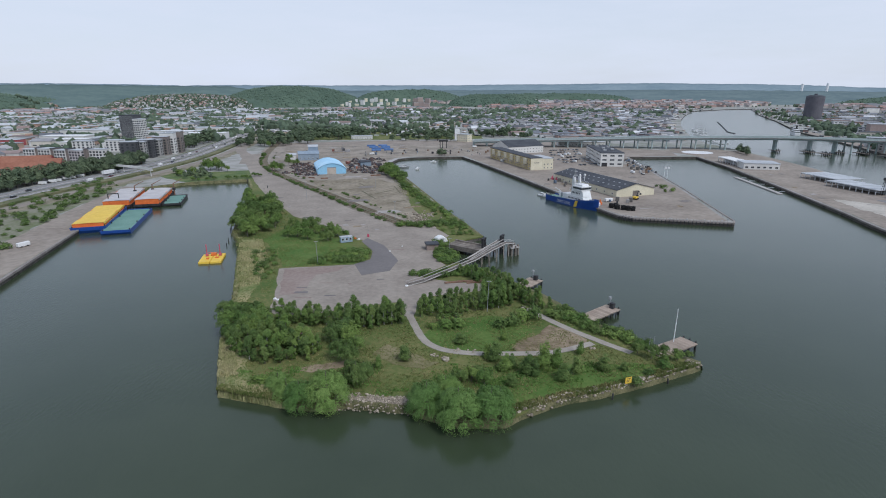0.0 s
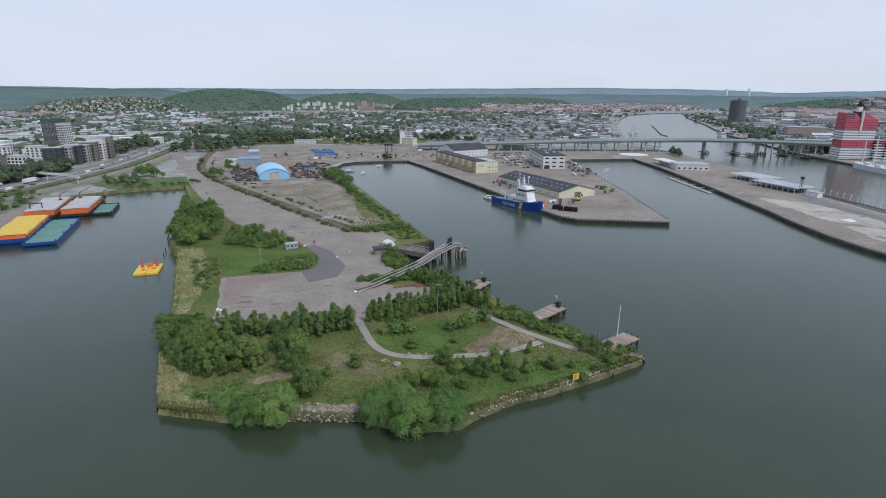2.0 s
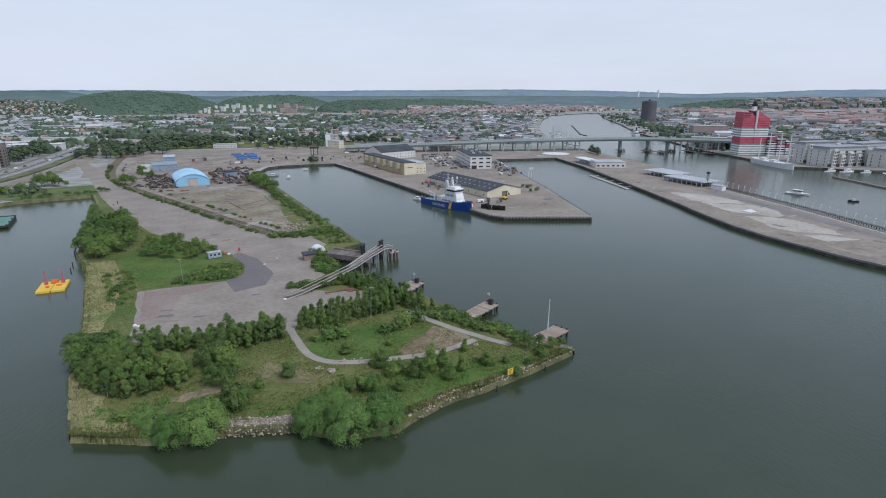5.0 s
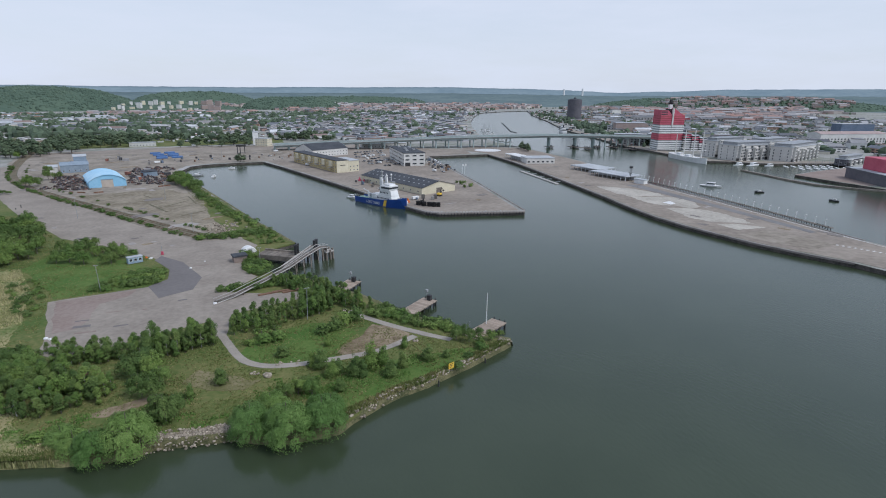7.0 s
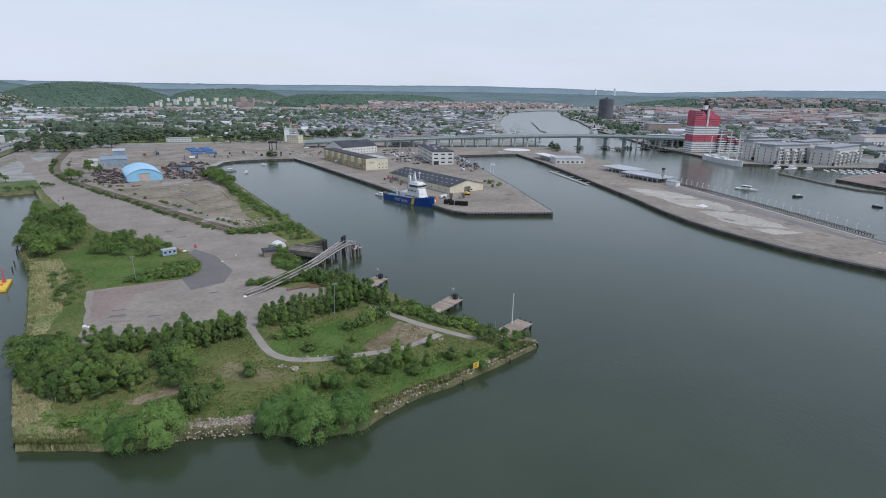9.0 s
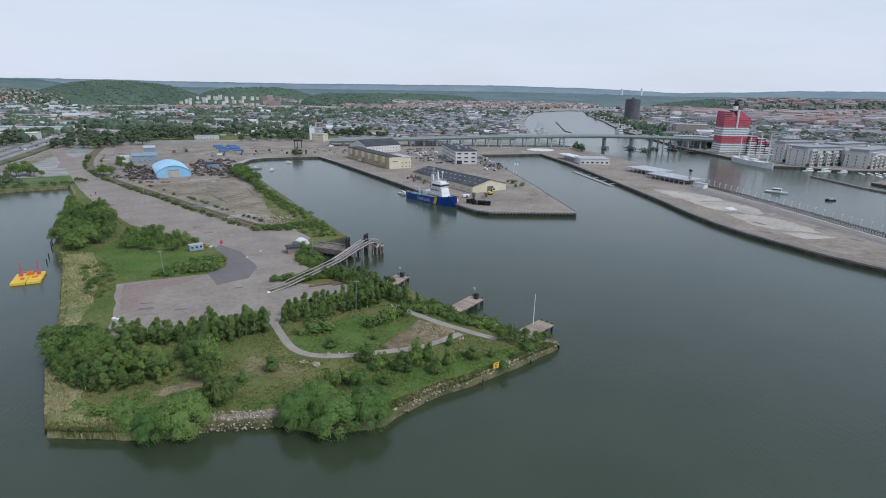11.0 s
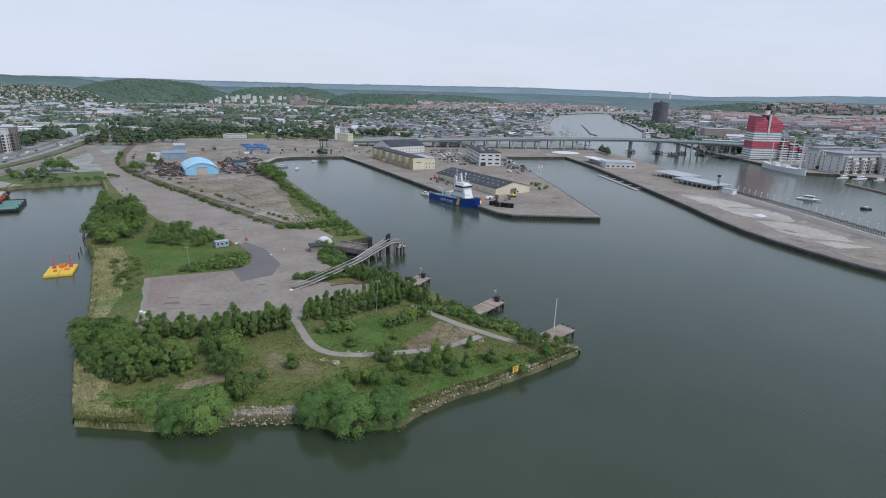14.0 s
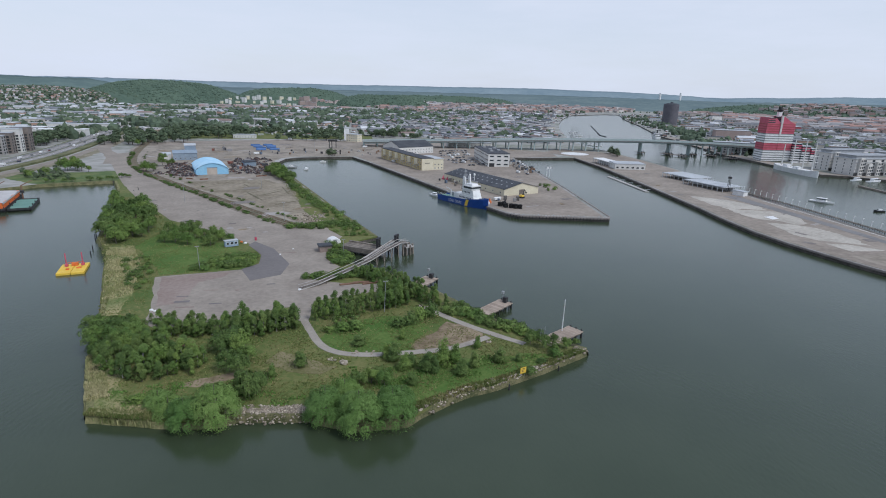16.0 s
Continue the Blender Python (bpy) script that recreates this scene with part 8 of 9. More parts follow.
for x, y, h in along(ROADLINE, 23):
    if y < 1000 and rng.random() < 0.8:
        s = rng.choice((-1, 1))
        nx = -math.sin(radians(h)) * 5 * s
        ny = math.cos(radians(h)) * 5 * s
        car(x + nx, y + ny, h + (0 if s < 0 else 180), rng.random() < 0.2, "motorway cars", 2.15)
for x, y, t, v in ((-195, 240, 70, True), (-208, 318, 75, False), (166, 470, 100, True), (172, 462, 95, False), (108, 345, 20, True), (183, 500, 95, False), (-160, 640, 10, False), (60, 548, 105, True), (-80, 610, 30, True), (30, 640, 0, False), (40, 690, 5, True)):
    car(x, y, t, v)
for k in range(9):
    car(-309 + k * 0.7, 412 + k * 4.6, 8 + (k % 3) * 3, k % 3 != 1, "cars under the trees")
bridge = thing("footbridge", 0, 0, 0, 0, "slender white footbridge over the motorway", "footbridge")
span = smooth([(-300, 486), (-282, 474), (-262, 466), (-244, 450)], 2)
bm = bmesh.new()
prism(bm, ribbon(span, 2.6), 7.0, 7.5)
part("deck", bm, M_OFFWHITE, bridge)
for off in (-1.2, 1.2):
    bm = bmesh.new()
    prism(bm, ribbon([(x, y + off) for x, y in span], 0.15), 7.5, 8.6)
    part("parapet", bm, M_OFFWHITE, bridge)
for x, y in ((-297, 484), (-281, 473.6), (-262, 465.6), (-246, 452)):
    bm = bmesh.new()
    cyl(bm, (x, y, 1.9), (x, y, 7.0), 0.45, 0.4, 8)
    part("column", bm, M_OFFWHITE, bridge)
lorry = thing("lorry", -287, 462, 2.15, 80, "white box lorry on the motorway", "lorry")
bm = bmesh.new()
box(bm, -7, 4.5, -1.25, 1.25, 1.1, 3.9, 0.05)
part("box_body", bm, M_WHITE, lorry)
bm = bmesh.new()
box(bm, 4.9, 7, -1.2, 1.2, 0.6, 3.2, 0.15)
part("cab", bm, M_STEEL, lorry)
for u in (-5.5, -4, 5.6):
    for v in (-1, 1):
        part("wheel", CAR_WHEEL, None, lorry, at=pose(u, v, 0.5) @ Matrix.Diagonal((1.5, 1.5, 1.5, 1)))
# excavator and tyres beside the quay shed
dig = thing("excavator", 128, 352, 2.1, 40, "yellow excavator with a dark arm", "excavator")
for v in (-1.1, 1.1):
    bm = bmesh.new()
    box(bm, -2, 2, v - 0.3, v + 0.3, 0, 0.9, 0.25)
    part("track", bm, M_TYRE, dig)
bm = bmesh.new()
box(bm, -2, 1.2, -1.3, 1.3, 0.95, 2.2, 0.15)
part("body", bm, M_YELLOW, dig)
bm = bmesh.new()
box(bm, 0.1, 1.5, -1.25, -0.1, 2.203, 3.2, 0.12)
part("cab", bm, M_GLASS, dig)
bm = bmesh.new()
cyl(bm, (1.2, 0.3, 1.8), (3.4, 0.3, 5.4), 0.35, 0.28, 6)
cyl(bm, (3.4, 0.3, 5.4), (6, 0.3, 3.4), 0.28, 0.2, 6)
part("arm", bm, M_DARK, dig)
bm = bmesh.new()
box(bm, 5.5, 6.6, -0.3, 0.9, 2.4, 3.4, 0.2)
part("bucket", bm, M_DARK, dig)
for x, y, r in ((104, 326, 2.0), (106.5, 322, 2.2), (109.5, 320, 2.0), (112, 318.5, 2.2), (107, 327, 1.8), (114.5, 317, 1.6)):
    e = thing("fender_stack", x, y, 2.1, 0, "black stack of rubber fenders on the quay", "fenders", "fender stacks")
    for k in range(3):
        bm = bmesh.new()
        for j in range(10):
            a, b = j * 0.628, (j + 1) * 0.628
            cyl(bm, (r * 0.6 * math.cos(a), r * 0.6 * math.sin(a), 0.5 + k * 0.9), (r * 0.6 * math.cos(b), r * 0.6 * math.sin(b), 0.5 + k * 0.9), 0.45, 0.45, 6)
        part("ring", bm, M_TYRE, e)
for x, y, m, words in ((92, 432, M_RED, "red buoy stored on the quay"), (95, 428, M_ORANGE, "orange buoy stored on the quay"), (98, 333, M_WHITE, "white buoy stored on the quay"), (100, 336, M_ORANGE, "orange buoy stored on the quay"), (89, 436, M_RED, "red buoy stored on the quay")):
    e = thing("buoy", x, y, 2.1, 0, words, "buoy", "stored buoys")
    bm = bmesh.new()
    cyl(bm, (0, 0, 0), (0, 0, 1.2), 1.3, 1.3, 12)
    cyl(bm, (0, 0, 1.2), (0, 0, 3.2), 0.9, 0.2, 10)
    part("float", bm, m, e)
# fenders along the end of the middle pier
bm = bmesh.new()
box(bm, -0.25, 0.25, -0.3, 0.0, -0.4, 2.2, 0.04)
fender_me = mesh_of("fender", bm, M_DARK)
bm = bmesh.new()
cyl(bm, (0, 0, 0), (0, 0, 0.75), 0.32, 0.4, 8)
boll_me = mesh_of("bollard", bm, M_STEEL)
ff = thing("fender_row", 0, 0, 0, 0, "row of timber fenders on the pier's end", "fenders")
for x, y, h in along([(102, 304), (108, 297.2), (159.3, 285.3)], 2.0):
    part("fender", fender_me, None, ff, at=pose(x, y - 0.6, 0, 0, 0, h))
es = thing("edge_stones", 0, 0, 0, 0, "row of pale edge stones along the pier's end", "edge stones")
bm = bmesh.new()
box(bm, -0.62, 0.62, -0.4, 0.4, 0.0, 0.5, 0.05)
edge_me = mesh_of("edge_stone", bm, M_CONCRETE)
for x, y, h in along([(103, 304), (109, 298.2), (159, 286.4)], 1.75):
    part("edge_stone", edge_me, None, es, at=pose(x, y, 2.3, 0, 0, h + random.uniform(-5, 5)))
bo = thing("bollard_row", 0, 0, 0, 0, "row of small grey bollards on the pier", "bollards")
for x, y, h in along([(110, 298.5), (158, 287.2), (176, 391), (194.5, 549)], 9.0):
    part("bollard", boll_me, None, bo, at=pose(x, y, 2.3))

# scrapyard
def container(x, y, turn, z=2.1, group="yard containers"):
    e = thing("container", x, y, z, turn, "weathered steel freight container in the yard", "container", group)
    part("shell", CONTAINER_ME, None, e)
    part("door", DOOR_ME, None, e)


bm = bmesh.new()
fold = [(0.3 * k, 0.05 if k % 2 and 0 < k < 20 else 0.0) for k in range(21)]
prism(bm, [(x, v) for x, v in fold] + [(x, 2.44 - v) for x, v in fold[::-1]], 0.0, 2.59)
CONTAINER_ME = mesh_of("shell", bm, M_CONTAINER)
bm = bmesh.new()
box(bm, -0.05, -0.003, 0.1, 1.2, 0.1, 2.5)
box(bm, -0.05, -0.003, 1.24, 2.34, 0.1, 2.5)
DOOR_ME = mesh_of("door", bm, M_CONTAINER)
rng = random.Random(9)
for x, y in scatter([(-75, 490), (-56, 490), (-64, 540), (-82, 560), (-94, 530), (-80, 500)], 13, rng):
    container(x, y, rng.choice((25, 30, 115, 120)) + rng.uniform(-6, 6))
for x, y in scatter([(-130, 640), (-112, 636), (-108, 652), (-126, 660)], 9, rng):
    container(x, y, rng.choice((5, 95)) + rng.uniform(-6, 6), group="apron containers")
M_TARP = mat("blue_tarpaulin", (0.06, 0.13, 0.30), (0.10, 0.19, 0.40), 0.2, 0.6, 1.0, vary="object", spread=0.1)
bm = bmesh.new()
box(bm, -5.5, 5.5, -2.2, 2.2, 0, 1.9, 0.25)
TARP = mesh_of("cover", bm, M_TARP)
for k in range(8):
    row, col = k // 2, k % 2
    e = thing("covered_stack", -80 - row * 4.2 + col * 13.5 + (k % 3), 652 + row * 17 + col * 3, 2.1, 8 + 5 * (k % 3), "long low stack under a blue tarpaulin on the apron", "stack", "covered stacks")
    part("cover", TARP, None, e)
def heap(x, y, r, label):
    """A heap of mixed scrap: many bent sheets, bars and lumps."""
    hr = random.Random(int(x * 7 + y))
    bm = bmesh.new()
    for _ in range(60):
        a, d = hr.uniform(0, 6.28), r * hr.random() ** 0.7
        h = max(0.1, (1 - d / r) * r * 0.55 * hr.uniform(0.3, 1.0))
        s = hr.uniform(0.4, 1.5)
        box(bm, -s, s, -s * hr.uniform(0.1, 0.6), s * hr.uniform(0.1, 0.6), -0.12, 0.2, m=Matrix.Translation((d * math.cos(a), d * math.sin(a), h)) @ pose(0, 0, 0, hr.uniform(-40, 40), hr.uniform(-40, 40), hr.uniform(0, 360)))
    tagged(part("scrap_heap", bm, M_DEBRIS, at=pose(x, y, 2.05)), label, "scrap heap", "scrap heaps", "stuff")
for x, y in scatter([(-148, 500), (-120, 478), (-108, 492), (-118, 530), (-140, 540)], 6, rng) + scatter([(-82, 476), (-58, 470), (-52, 500), (-60, 560), (-78, 580), (-96, 540)], 9, rng) + scatter([(-140, 470), (-112, 452), (-106, 458), (-130, 484)], 6, rng):
    heap(x, y, rng.uniform(2, 4), "rusty heap of mixed scrap metal")
for x, y in scatter([(-97, 570), (-72, 574), (-58, 500), (-54, 466), (-78, 466), (-84, 520)], 7, rng):
    heap(x, y, rng.uniform(1.8, 3.2), "reddish heap of rusty scrap metal")
for x, y, h in along([(-118, 446), (-100, 438), (-70, 448), (-48, 460)], 3.0):
    if rng.random() < 0.5:
        e = thing("concrete_barrier", x, y, 2.05, h, "low rusty barrier along the yard", "barrier", "yard barriers")
        bm = bmesh.new()
        box(bm, -1.4, 1.4, -0.35, 0.35, 0, 1.0, 0.06)
        part("block", bm, M_RUST, e)
tank = thing("water_tower", -58, 795, 2.0, 0, "slim white tower at the apron's edge", "tower")
bm = bmesh.new()
box(bm, -2.2, 2.2, -2.2, 2.2, 0, 13, 0.2)
part("shaft", bm, M_WHITE, tank)
gt = thing("gantry_frame", -7, 680, 2.0, 0, "dark steel gantry at the basin's head", "gantry")
for u in (3, 6, 11):
    bm = bmesh.new()
    box(bm, u, u + 0.9, 0, 0.9, 0, 8)
    part("leg", bm, M_DARK, gt)
bm = bmesh.new()
box(bm, 2, 13, -0.2, 1.1, 8.003, 10.2)
part("beam", bm, M_DARK, gt)
# small trees and stored goods on the middle pier
for x, y, h in ((165, 382, 3.6), (162.5, 393, 4.2), (158, 378, 3.0), (160.5, 401, 2.6), (97, 440, 3.0), (100, 425, 3.4)):
    plant("shrub", x, y, h, 0.9, "small green shrub in a planter on the pier", "pier shrubs")
bm = bmesh.new()
box(bm, -0.6, 0.6, -0.6, 0.6, 0.0, 0.14)
PALLET = mesh_of("pallet", bm, M_TIMBER)
bm = bmesh.new()
box(bm, -0.55, 0.55, -0.55, 0.55, 0.143, 1.7, 0.06)
GOODS = mesh_of("goods", bm, M_GOODS)
rng = random.Random(15)
for x, y in scatter([(170, 470), (186, 465), (196, 560), (182, 570), (172, 520)], 4.2, rng) + scatter([(82, 432), (100, 425), (108, 372), (98, 380)], 6, rng) + scatter([(105, 340), (120, 335), (124, 345), (112, 350)], 4.5, rng) + scatter([(30, 600), (130, 690), (150, 700), (50, 640)], 11, rng) + scatter([(-90, 600), (40, 620), (40, 660), (-90, 640)], 13, rng):
    e = thing("pallet_stack", x, y, 2.12, rng.uniform(0, 90), "pallet stack with crated goods on the paving", "pallets", "stored goods")
    s = rng.uniform(0.8, 1.7)
    m = Matrix.Diagonal((s, s * rng.uniform(1, 1.6), s, 1))
    part("pallet", PALLET, None, e, at=m)
    part("crate", GOODS, None, e, at=m)
for x, y, t in ((188, 520, 60), (190, 530, 65), (186, 508, 70), (192, 541, 60)):
    e = thing("stored_boat", x, y, 2.5, t, "small boat stored on the pier", "boat", "stored boats")
    small_boat(e, 7, M_STEEL, M_WHITE)
flag = thing("flagpole", 184, 446, 2.1, 0, "white flagpole pair with pale banners", "flagpole")
for u in (0, 2.5):
    bm = bmesh.new()
    cyl(bm, (u, 0, 0), (u, 0, 9), 0.1, 0.06, 6)
    part("pole", bm, M_WHITE, flag)
    bm = bmesh.new()
    box(bm, u + 0.08, u + 1.5, -0.03, 0.03, 7.2, 8.8)
    part("banner", bm, M_WHITE, flag)

# floating boom and a white ship in the river mouth
boom = thing("floating_boom", 0, 0, 0, 0, "dark floating timber boom in the river mouth", "boom")
for k, (x, y, h) in enumerate(along([(631, 1265), (560, 1100), (505, 974), (497, 930)], 13)):
    bm = bmesh.new()
    box(bm, -1.2, 1.2, -6, 6, -0.3, 0.9, 0.15)
    part("float", bm, M_DARK, boom, at=pose(x, y, 0, 0, 0, h - 90))
ferry = thing("white_ship", 588, 916, 0, 68, "white passenger ship moored at the south bank", "ship")
bm = bmesh.new()
prism(bm, [(-22, -3.6), (-18, -4.6), (12, -4.6), (20, -2.4), (25, 0), (20, 2.4), (12, 4.6), (-18, 4.6), (-22, 3.6)], -0.6, 3.6)
part("hull", bm, M_WHITE, ferry)
for z, a, b, w in ((3.603, -18, 14, 4.0), (6.2, -15, 10, 3.4), (8.8, -4, 8, 2.8)):
    bm = bmesh.new()
    box(bm, a, b, -w, w, z, z + 1.0, 0.1)
    box(bm, a - 0.8, b + 0.8, -w - 0.3, w + 0.3, z + 2.2, z + 2.55, 0.05)
    part("deckhouse", bm, M_WHITE, ferry)
    bm = bmesh.new()
    box(bm, a + 0.2, b - 0.2, -w + 0.15, w - 0.15, z + 1.003, z + 2.197)
    part("window_band", bm, M_GLASS, ferry)
bm = bmesh.new()
cyl(bm, (-6, 0, 11.4), (-7, 0, 15.5), 1.4, 1.1, 10)
part("funnel", bm, M_DARK, ferry)

# pale rubble at the end of the cleared yard, containers in line on the apron, a small hut in the birches
rub = thing("rubble_heap", -13, 300, 2.1, 0, "pale broken concrete rubble at the yard's end", "rubble")
rr = random.Random(15)
for k in range(70):
    bm = bmesh.new()
    s = rr.uniform(0.2, 0.7)
    box(bm, -s, s, -s * 0.7, s * 0.7, -0.3, 0.2 + s * 0.3, 0.06)
    part("rubble_block", bm, M_STONE, rub, at=pose(rr.gauss(0, 4.5), rr.gauss(0, 7), 0.25, rr.uniform(-20, 20), rr.uniform(-20, 20), rr.uniform(0, 360)))
hut = thing("wooden_hut", -41, 145, 2.0, 20, "small reddish wooden hut among birches", "hut")
bm = bmesh.new()
box(bm, -1.3, 1.3, -1.1, 1.1, 0, 2.2)
part("wall", bm, mat("reddish_boards", (0.28, 0.15, 0.11), (0.38, 0.22, 0.17), 0.5, 0.9, 3.0), hut)
bm = bmesh.new()
box(bm, -1.6, 1.6, -1.4, 1.4, 2.203, 2.4, 0.04)
part("roof", bm, M_RUST, hut)

# ---- banks, rocks, grass ----
def bank(name, line, label, material, out=0.9, inn=1.4, seed=0, top=2.06):
    """A sloping shore strip along a line, water on its right hand."""
    pts = [p[:2] for p in along(line, 1.6)]
    bm = bmesh.new()
    rows = []
    for i, (x, y) in enumerate(pts):
        a, b = pts[max(i - 1, 0)], pts[min(i + 1, len(pts) - 1)]
        far = math.hypot(b[0] - a[0], b[1] - a[1]) or 1
        nx, ny = (b[1] - a[1]) / far, -(b[0] - a[0]) / far
        w = 1 + 0.5 * noise.noise(Vector((x * 0.3, y * 0.3, seed)))
        row = []
        for d, z in ((-inn, top + 0.06), (0.12, top - 0.02), (0.15 + out * 0.5 * w, 1.0), (0.15 + out * w, -0.5)):
            row.append(bm.verts.new((x + nx * d, y + ny * d, z + (0.0 if d < 0.13 else 0.22) * noise.noise(Vector((x * 0.7, y * 0.7, d + seed))))))
        rows.append(row)
    for p, q in zip(rows, rows[1:]):
        for k in range(3):
            bm.faces.new((p[k], q[k], q[k + 1], p[k + 1]))
    return tagged(part(name, bm, material), label, "bank", kind="structure")


M_BANK = mat("earth_bank", (0.07, 0.08, 0.035), (0.21, 0.19, 0.10), 0.35, 0.95, 2.2, bump=0.3)
M_REED_BANK = mat("reedy_bank", (0.10, 0.115, 0.042), (0.27, 0.245, 0.12), 0.35, 0.95, 2.2, bump=0.3)
bank("bank_west", [HEAD_WEST[-1]] + SPIT_WEST, "reedy earth bank of the west shore", M_REED_BANK, seed=1)
bank("bank_corner", [SPIT_WEST[-1]] + SPIT_FRONT[:3], "reedy bank at the headland's corner", M_REED_BANK, out=0.8, seed=8)
bank("bank_front", SPIT_FRONT[2:], "earth and stone bank of the front shore", M_BANK, out=0.4, seed=2)
bank("bank_east", [SPIT_FRONT[-1]] + SPIT_EAST[:10], "overgrown earth bank of the east shore", M_BANK, seed=3)
bank("bank_basin", SPIT_EAST[12:], "grassy earth bank of the inner basin", M_BANK, seed=4)
bank("bank_head", [LEFT_QUAY[-1]] + HEAD_WEST, "grassy earth bank at the basin's head", M_BANK, seed=5)

ROCKS = []
for k in range(4):
    bm = bmesh.new()
    bmesh.ops.create_icosphere(bm, subdivisions=1, radius=0.5)
    rr = random.Random(k)
    for v in bm.verts:
        v.co *= rr.uniform(0.7, 1.15)
        v.co.z *= 0.65
    ROCKS.append(mesh_of("stone", bm, M_STONE))
rng = random.Random(77)
rb = thing("rock_bank", 0, 0, 0, 0, "loose pale stones heaped along the front shore", "rocks")
FRONT = [(-25, 111.2), (-23.2, 111), (-15, 110), (-5.5, 108.5)]
for _ in range(300):
    x, u = rng.uniform(-25, -5.5), rng.uniform(-1.2, 3.4)
    y = 111.2 - (x + 25) * 0.138 + u
    part("stone", rng.choice(ROCKS), None, rb, at=pose(x, y, 2.14 if u > 0.1 else 2.05 + u * 1.6, rng.uniform(-30, 30), rng.uniform(-30, 30), rng.uniform(0, 360)) @ Matrix.Diagonal((rng.uniform(0.25, 0.85), rng.uniform(0.25, 0.75), rng.uniform(0.4, 0.9), 1)))
bm = bmesh.new()
prism(bm, rough_edge([(-25.5, 113.6), (-25.5, 111.5), (-5.5, 108.6), (-5.5, 111.8)], 1.0, 0.4, 31), 1.5, 2.16)
part("rubble", bm, mat("rubble_bed", (0.11, 0.09, 0.065), (0.40, 0.34, 0.27), 1.4, 0.95, 3.2, bump=0.3), rb, "fine rubble between the stones")
rb2 = thing("rock_edging", 0, 0, 0, 0, "scattered grey stones along the waterline", "rocks")
for x, y, h in along([(17, 106), (22, 109), (29.2, 112.7), (38, 115.2), (52.6, 121.2), (68.8, 128.9)], 0.24):
    u = rng.uniform(-0.9, 1.6) * max(0.35, 1 - (x - 17) / 45)
    nx, ny = -math.sin(radians(h)), math.cos(radians(h))
    s = rng.uniform(0.4, 1.15)
    part("stone", rng.choice(ROCKS), None, rb2, at=pose(x + nx * u, y + ny * u, 2.14 if u > 0.1 else 1.9 + u * 1.7, rng.uniform(-30, 30), 0, rng.uniform(0, 360)) @ Matrix.Diagonal((s, s, s, 1)))
for x, y, s, n in ((-2.5, 133.1, 0.9, 7), (0.6, 131.0, 2.4, 1), (27.6, 167, 1.8, 2), (3.5, 136.5, 0.9, 6), (8, 135.5, 0.8, 4), (42, 137, 1.0, 5), (51, 120.4, 1.0, 4), (66, 129.8, 1.2, 5), (37.5, 116.2, 0.9, 5)):
    for k in range(n):
        e = thing("boulder", x + rng.uniform(-1, 1) * (n > 1), y + rng.uniform(-0.8, 0.8) * (n > 1), 2.15, rng.uniform(0, 360), "pale grey boulder lying in the grass", "boulder", "boulders")
        part("rock", ROCKS[k % 4], None, e, at=Matrix.Diagonal((s * rng.uniform(0.7, 1.5), s * rng.uniform(0.7, 1.2), s, 1)))


def tufts(name, areas, count, high, spread, material, label, seed, holes=(), foot=2.0):
    """Grass: thousands of small bent blades in one mesh."""
    r = random.Random(seed)
    verts, faces = [], []
    for pts, share in areas:
        xs, ys = [p[0] for p in pts], [p[1] for p in pts]
        made, goal = 0, int(count * share)
        for _ in range(goal * 8):
            if made >= goal:
                break
            x, y = r.uniform(min(xs), max(xs)), r.uniform(min(ys), max(ys))
            if not inside(x, y, pts) or any(inside(x, y, h) for h in holes):
                continue
            if noise.noise(Vector((x * 0.13, y * 0.13, seed))) + 0.35 < r.random() * 0.7:
                continue
            made += 1
            for _ in range(3):
                a, b = r.uniform(0, 6.28), r.uniform(0, 6.28)
                h, w = high * r.uniform(0.5, 1.2), spread * r.uniform(0.5, 1.2)
                k = len(verts)
                cx, cy = x + w * 0.6 * math.cos(b), y + w * 0.6 * math.sin(b)
                verts.extend([(cx - w * math.cos(a), cy - w * math.sin(a), foot), (cx + w * math.cos(a), cy + w * math.sin(a), foot), (cx + w * 0.8 * math.cos(b), cy + w * 0.8 * math.sin(b), foot + 0.05 + h)])
                faces.append((k, k + 1, k + 2))
    ob = new(name, raw_mesh(name, verts, faces, material))
    return tagged(ob, label, "grass", kind="stuff")


PATHS = [ribbon([(-11.5, 164), (-10.2, 157.7), (-8.2, 151), (-6.6, 145), (-4.0, 139.6), (0.6, 136.0), (7.1, 134.4), (14.8, 134.2), (22.7, 134.2), (29.5, 134.6), (36.3, 137.2), (43.0, 140.6)], 2.8), ribbon([(28, 166), (31.9, 159.5), (37.4, 151.3), (43.9, 143.4), (52.2, 134.6)], 2.8)]
SOUTH_MEADOW = [(-54, 118), (-64.4, 143), (-50, 158), (-13, 158), (-8, 160), (24, 168), (36, 162), (52, 140), (66, 129), (52, 121.5), (38, 115.5), (15, 107), (-7, 110), (-40, 113)]
NORTH_MEADOW = [(-135, 369), (-109, 274), (-76, 186), (-69.4, 165), (-60, 165), (-67, 209), (-34, 215), (-32, 232), (-41, 251), (-56, 270), (-88, 303), (-125, 369)]
EAST_STRIP = [(8, 283), (18, 261), (2, 264), (-10, 300), (-28, 370), (-42, 440), (-34, 442), (-12, 365)]
G1 = mat("grass_blades", (0.108, 0.158, 0.038), (0.207, 0.225, 0.081), 0.08, 0.9, 1.0, vary="island", spread=0.1)
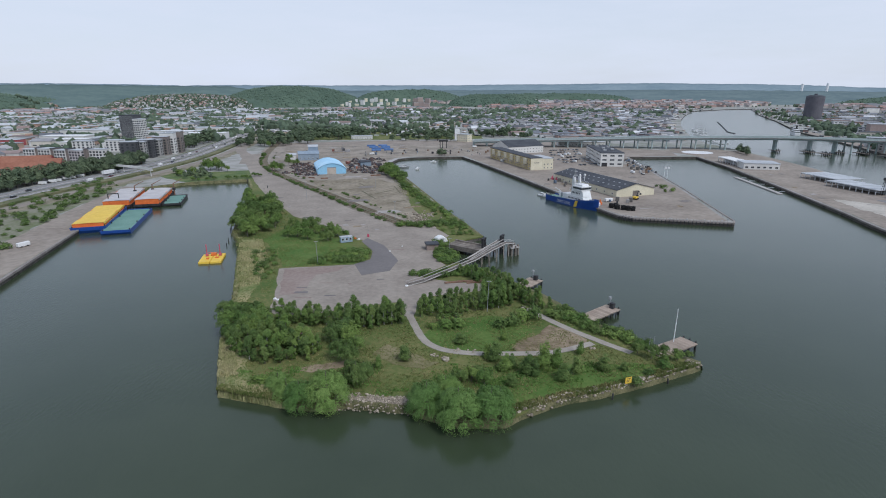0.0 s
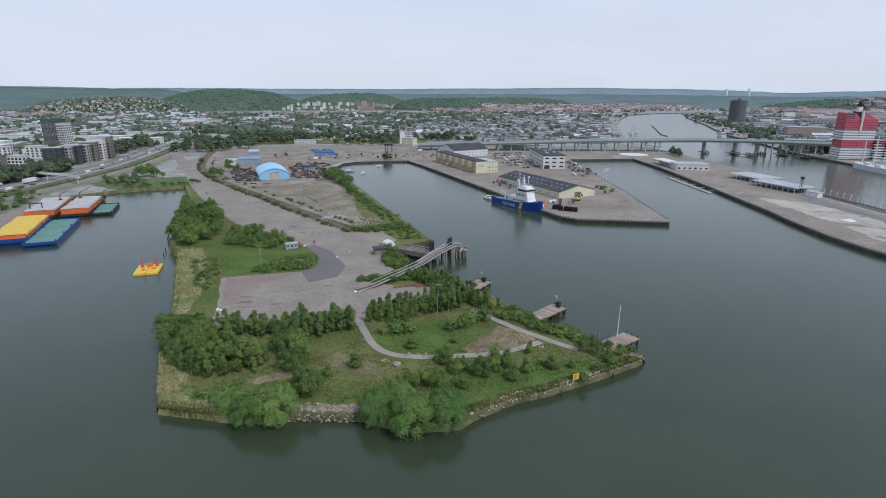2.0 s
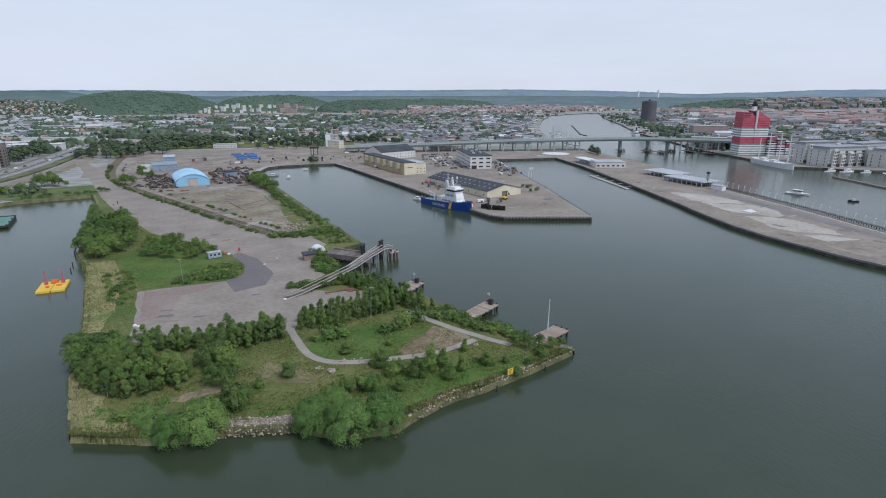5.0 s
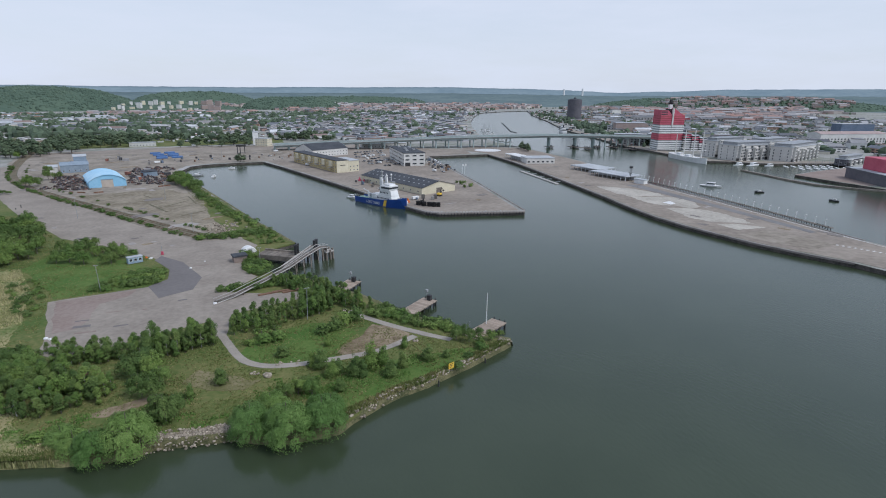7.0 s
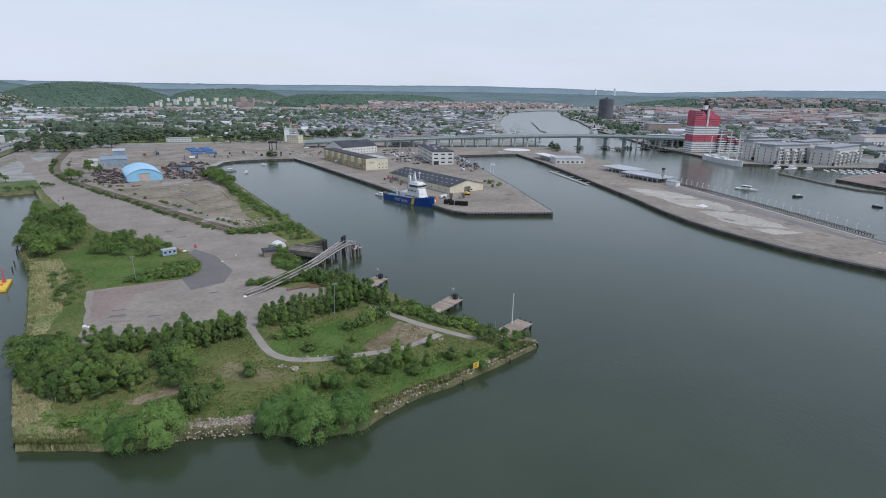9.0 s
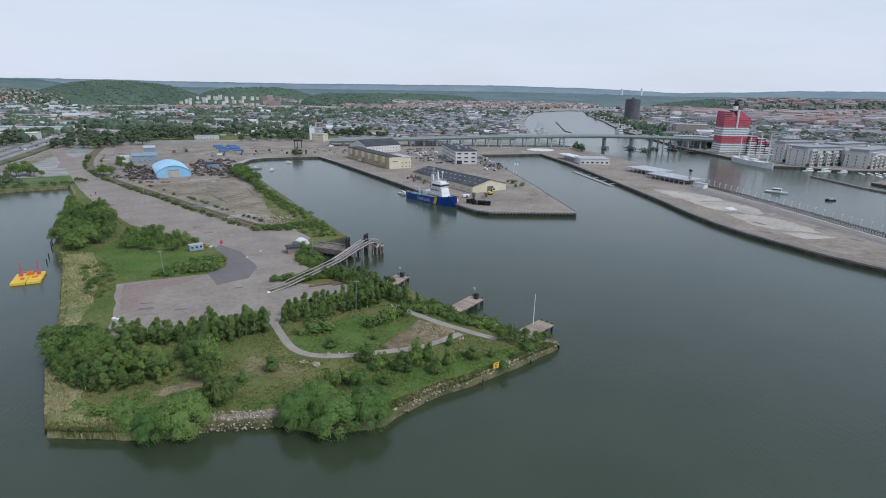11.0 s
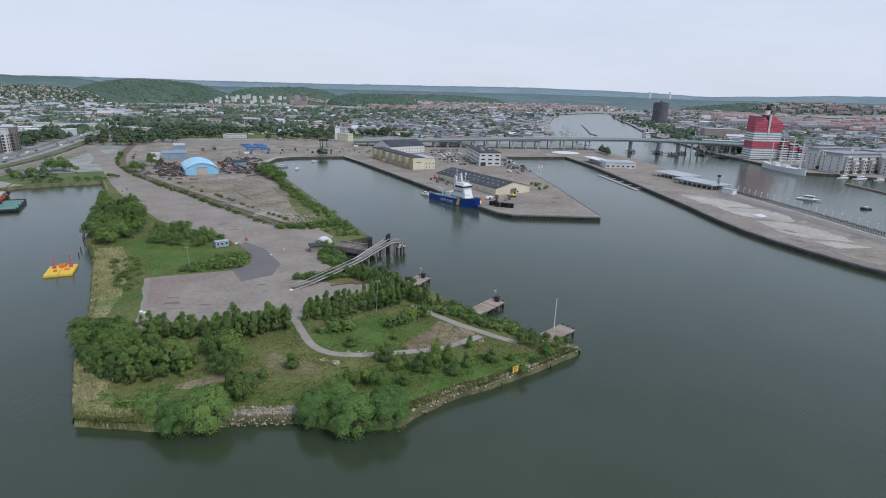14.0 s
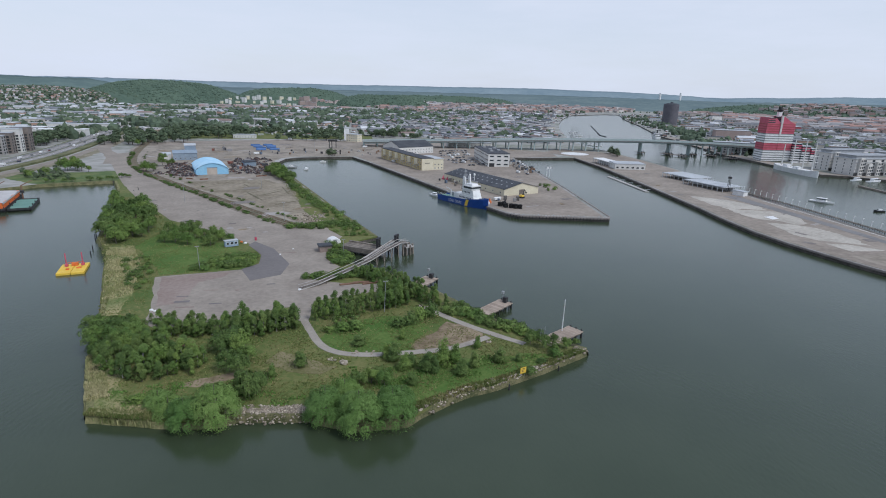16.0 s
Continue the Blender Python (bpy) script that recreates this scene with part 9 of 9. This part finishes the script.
G2 = mat("straw_blades", (0.18, 0.18, 0.065), (0.32, 0.28, 0.135), 0.1, 0.9, 1.0, vary="island", spread=0.1)
tufts("grass", [(SOUTH_MEADOW, 0.5), (NORTH_MEADOW, 0.35), (EAST_STRIP, 0.15)], 22000, 0.24, 0.22, G1, "rough green meadow grass", 1, PATHS)
tufts("dry_grass", [(SOUTH_MEADOW, 0.55), (NORTH_MEADOW, 0.35), (EAST_STRIP, 0.1)], 7000, 0.3, 0.2, G2, "pale dry meadow grass", 2, PATHS)
SHORE_W = [(-55.2, 116.2), (-65.2, 143.5), (-62, 144), (-51, 119.5), (-40, 116), (-39.5, 112.8), (-47.4, 114.0)]
SHORE_N = [(-76.6, 186), (-96.4, 245), (-101, 255), (-88, 252), (-77, 225), (-69, 190)]
tufts("reeds", [(SHORE_W, 0.5), (SHORE_N, 0.5)], 4200, 0.8, 0.22, mat("reed_blades", (0.26, 0.28, 0.11), (0.50, 0.45, 0.26), 0.15, 0.9, 1.2, vary="island", spread=0.1), "pale dry reeds along the water", 3)
weeds = [([(x - 2, y - 1.6), (x + 2, y - 1.6), (x + 2, y + 1.6), (x - 2, y + 1.6)], 1 / 60) for x, y in [(rng.uniform(-52, 52), rng.uniform(113, 128)) for _ in range(60)] if inside(x, y, SOUTH_MEADOW)]
tufts("tall_weeds", weeds, 2600, 0.5, 0.22, mat("nettle_leaves", (0.11, 0.21, 0.045), (0.19, 0.29, 0.08), 0.3, 0.85, 1.5, vary="island", spread=0.12), "patches of tall green weeds", 4, PATHS)
BANK_BLADES = [(ribbon([(-54.8, 116.8), (-47.2, 114.6), (-40, 112.8)], 2.2), 0.3), (ribbon([(16, 107.5), (29.2, 113.4), (38, 116), (52.6, 122), (67, 128.8)], 2.6), 0.5), (ribbon([(-108.6, 270), (-95.8, 245), (-76, 186), (-64.6, 144)], 2.0), 0.2)]
tufts("bank_grass", BANK_BLADES, 3000, 0.6, 0.22, G2, "yellowish grass hanging over the bank", 6)
tufts("water_reeds", [(ribbon([(-64.8, 144), (-59, 127.8), (-54.4, 116.4), (-47.0, 113.9), (-40.5, 112.0)], 1.3), 0.6), (ribbon([(-96.4, 246), (-85.4, 212), (-76.4, 185)], 1.3), 0.4)], 4200, 1.7, 0.2, mat("green_reeds", (0.16, 0.185, 0.06), (0.34, 0.32, 0.16), 0.15, 0.9, 1.2, vary="island", spread=0.1), "green and straw reeds standing at the water", 9, foot=0.2)
tufts("bank_weeds", BANK_BLADES, 7000, 0.6, 0.25, G1, "green weeds along the bank", 7)

# stains, worn patches and pale slabs on the yards and piers
wear = random.Random(64)
M_STAIN = mat("dark_stain", (0.165, 0.148, 0.136), (0.235, 0.212, 0.196), 0.3, 0.9, 1.5)
M_SLAB = mat("pale_slab", (0.30, 0.275, 0.255), (0.38, 0.35, 0.325), 0.3, 0.9, 1.5)
ZONES = [(WEST_YARD, 50, 8), (PB, 26, 6), (PC, 26, 5), ([(-60, 665), (150, 665), (150, 750), (-60, 780)], 14, 9), ([(-95, 360), (-50, 300), (-30, 275), (-40, 258), (-84, 306), (-118, 362)], 12, 2.5)]
for zone, count, size in ZONES:
    xs, ys = [q[0] for q in zone], [q[1] for q in zone]
    made = 0
    while made < count:
        x, y = wear.uniform(min(xs), max(xs)), wear.uniform(min(ys), max(ys))
        if not inside(x, y, zone):
            continue
        w, h, a = size * wear.uniform(0.25, 1.0), size * wear.uniform(0.06, 0.5), wear.choice((0.3, 1.85, 0.32, wear.uniform(0, 3)))
        c, s = math.cos(a), math.sin(a)
        ring = [(x + u * c - v * s, y + u * s + v * c) for u, v in ((-w, -h), (w, -h * wear.uniform(0.6, 1)), (w * wear.uniform(0.6, 1), h), (-w * wear.uniform(0.7, 1), h))]
        if all(inside(q[0], q[1], zone) for q in ring):
            patch("worn_patch", ring, 2.185 + 0.0015 * made % 0.05, wear.choice((M_STAIN, M_SLAB, M_SOIL, M_STAIN)), "worn patch in the paving", "pavement", 0.8 * min(1.5, h), 400 + made, step=max(1.0, w / 4))
            made += 1
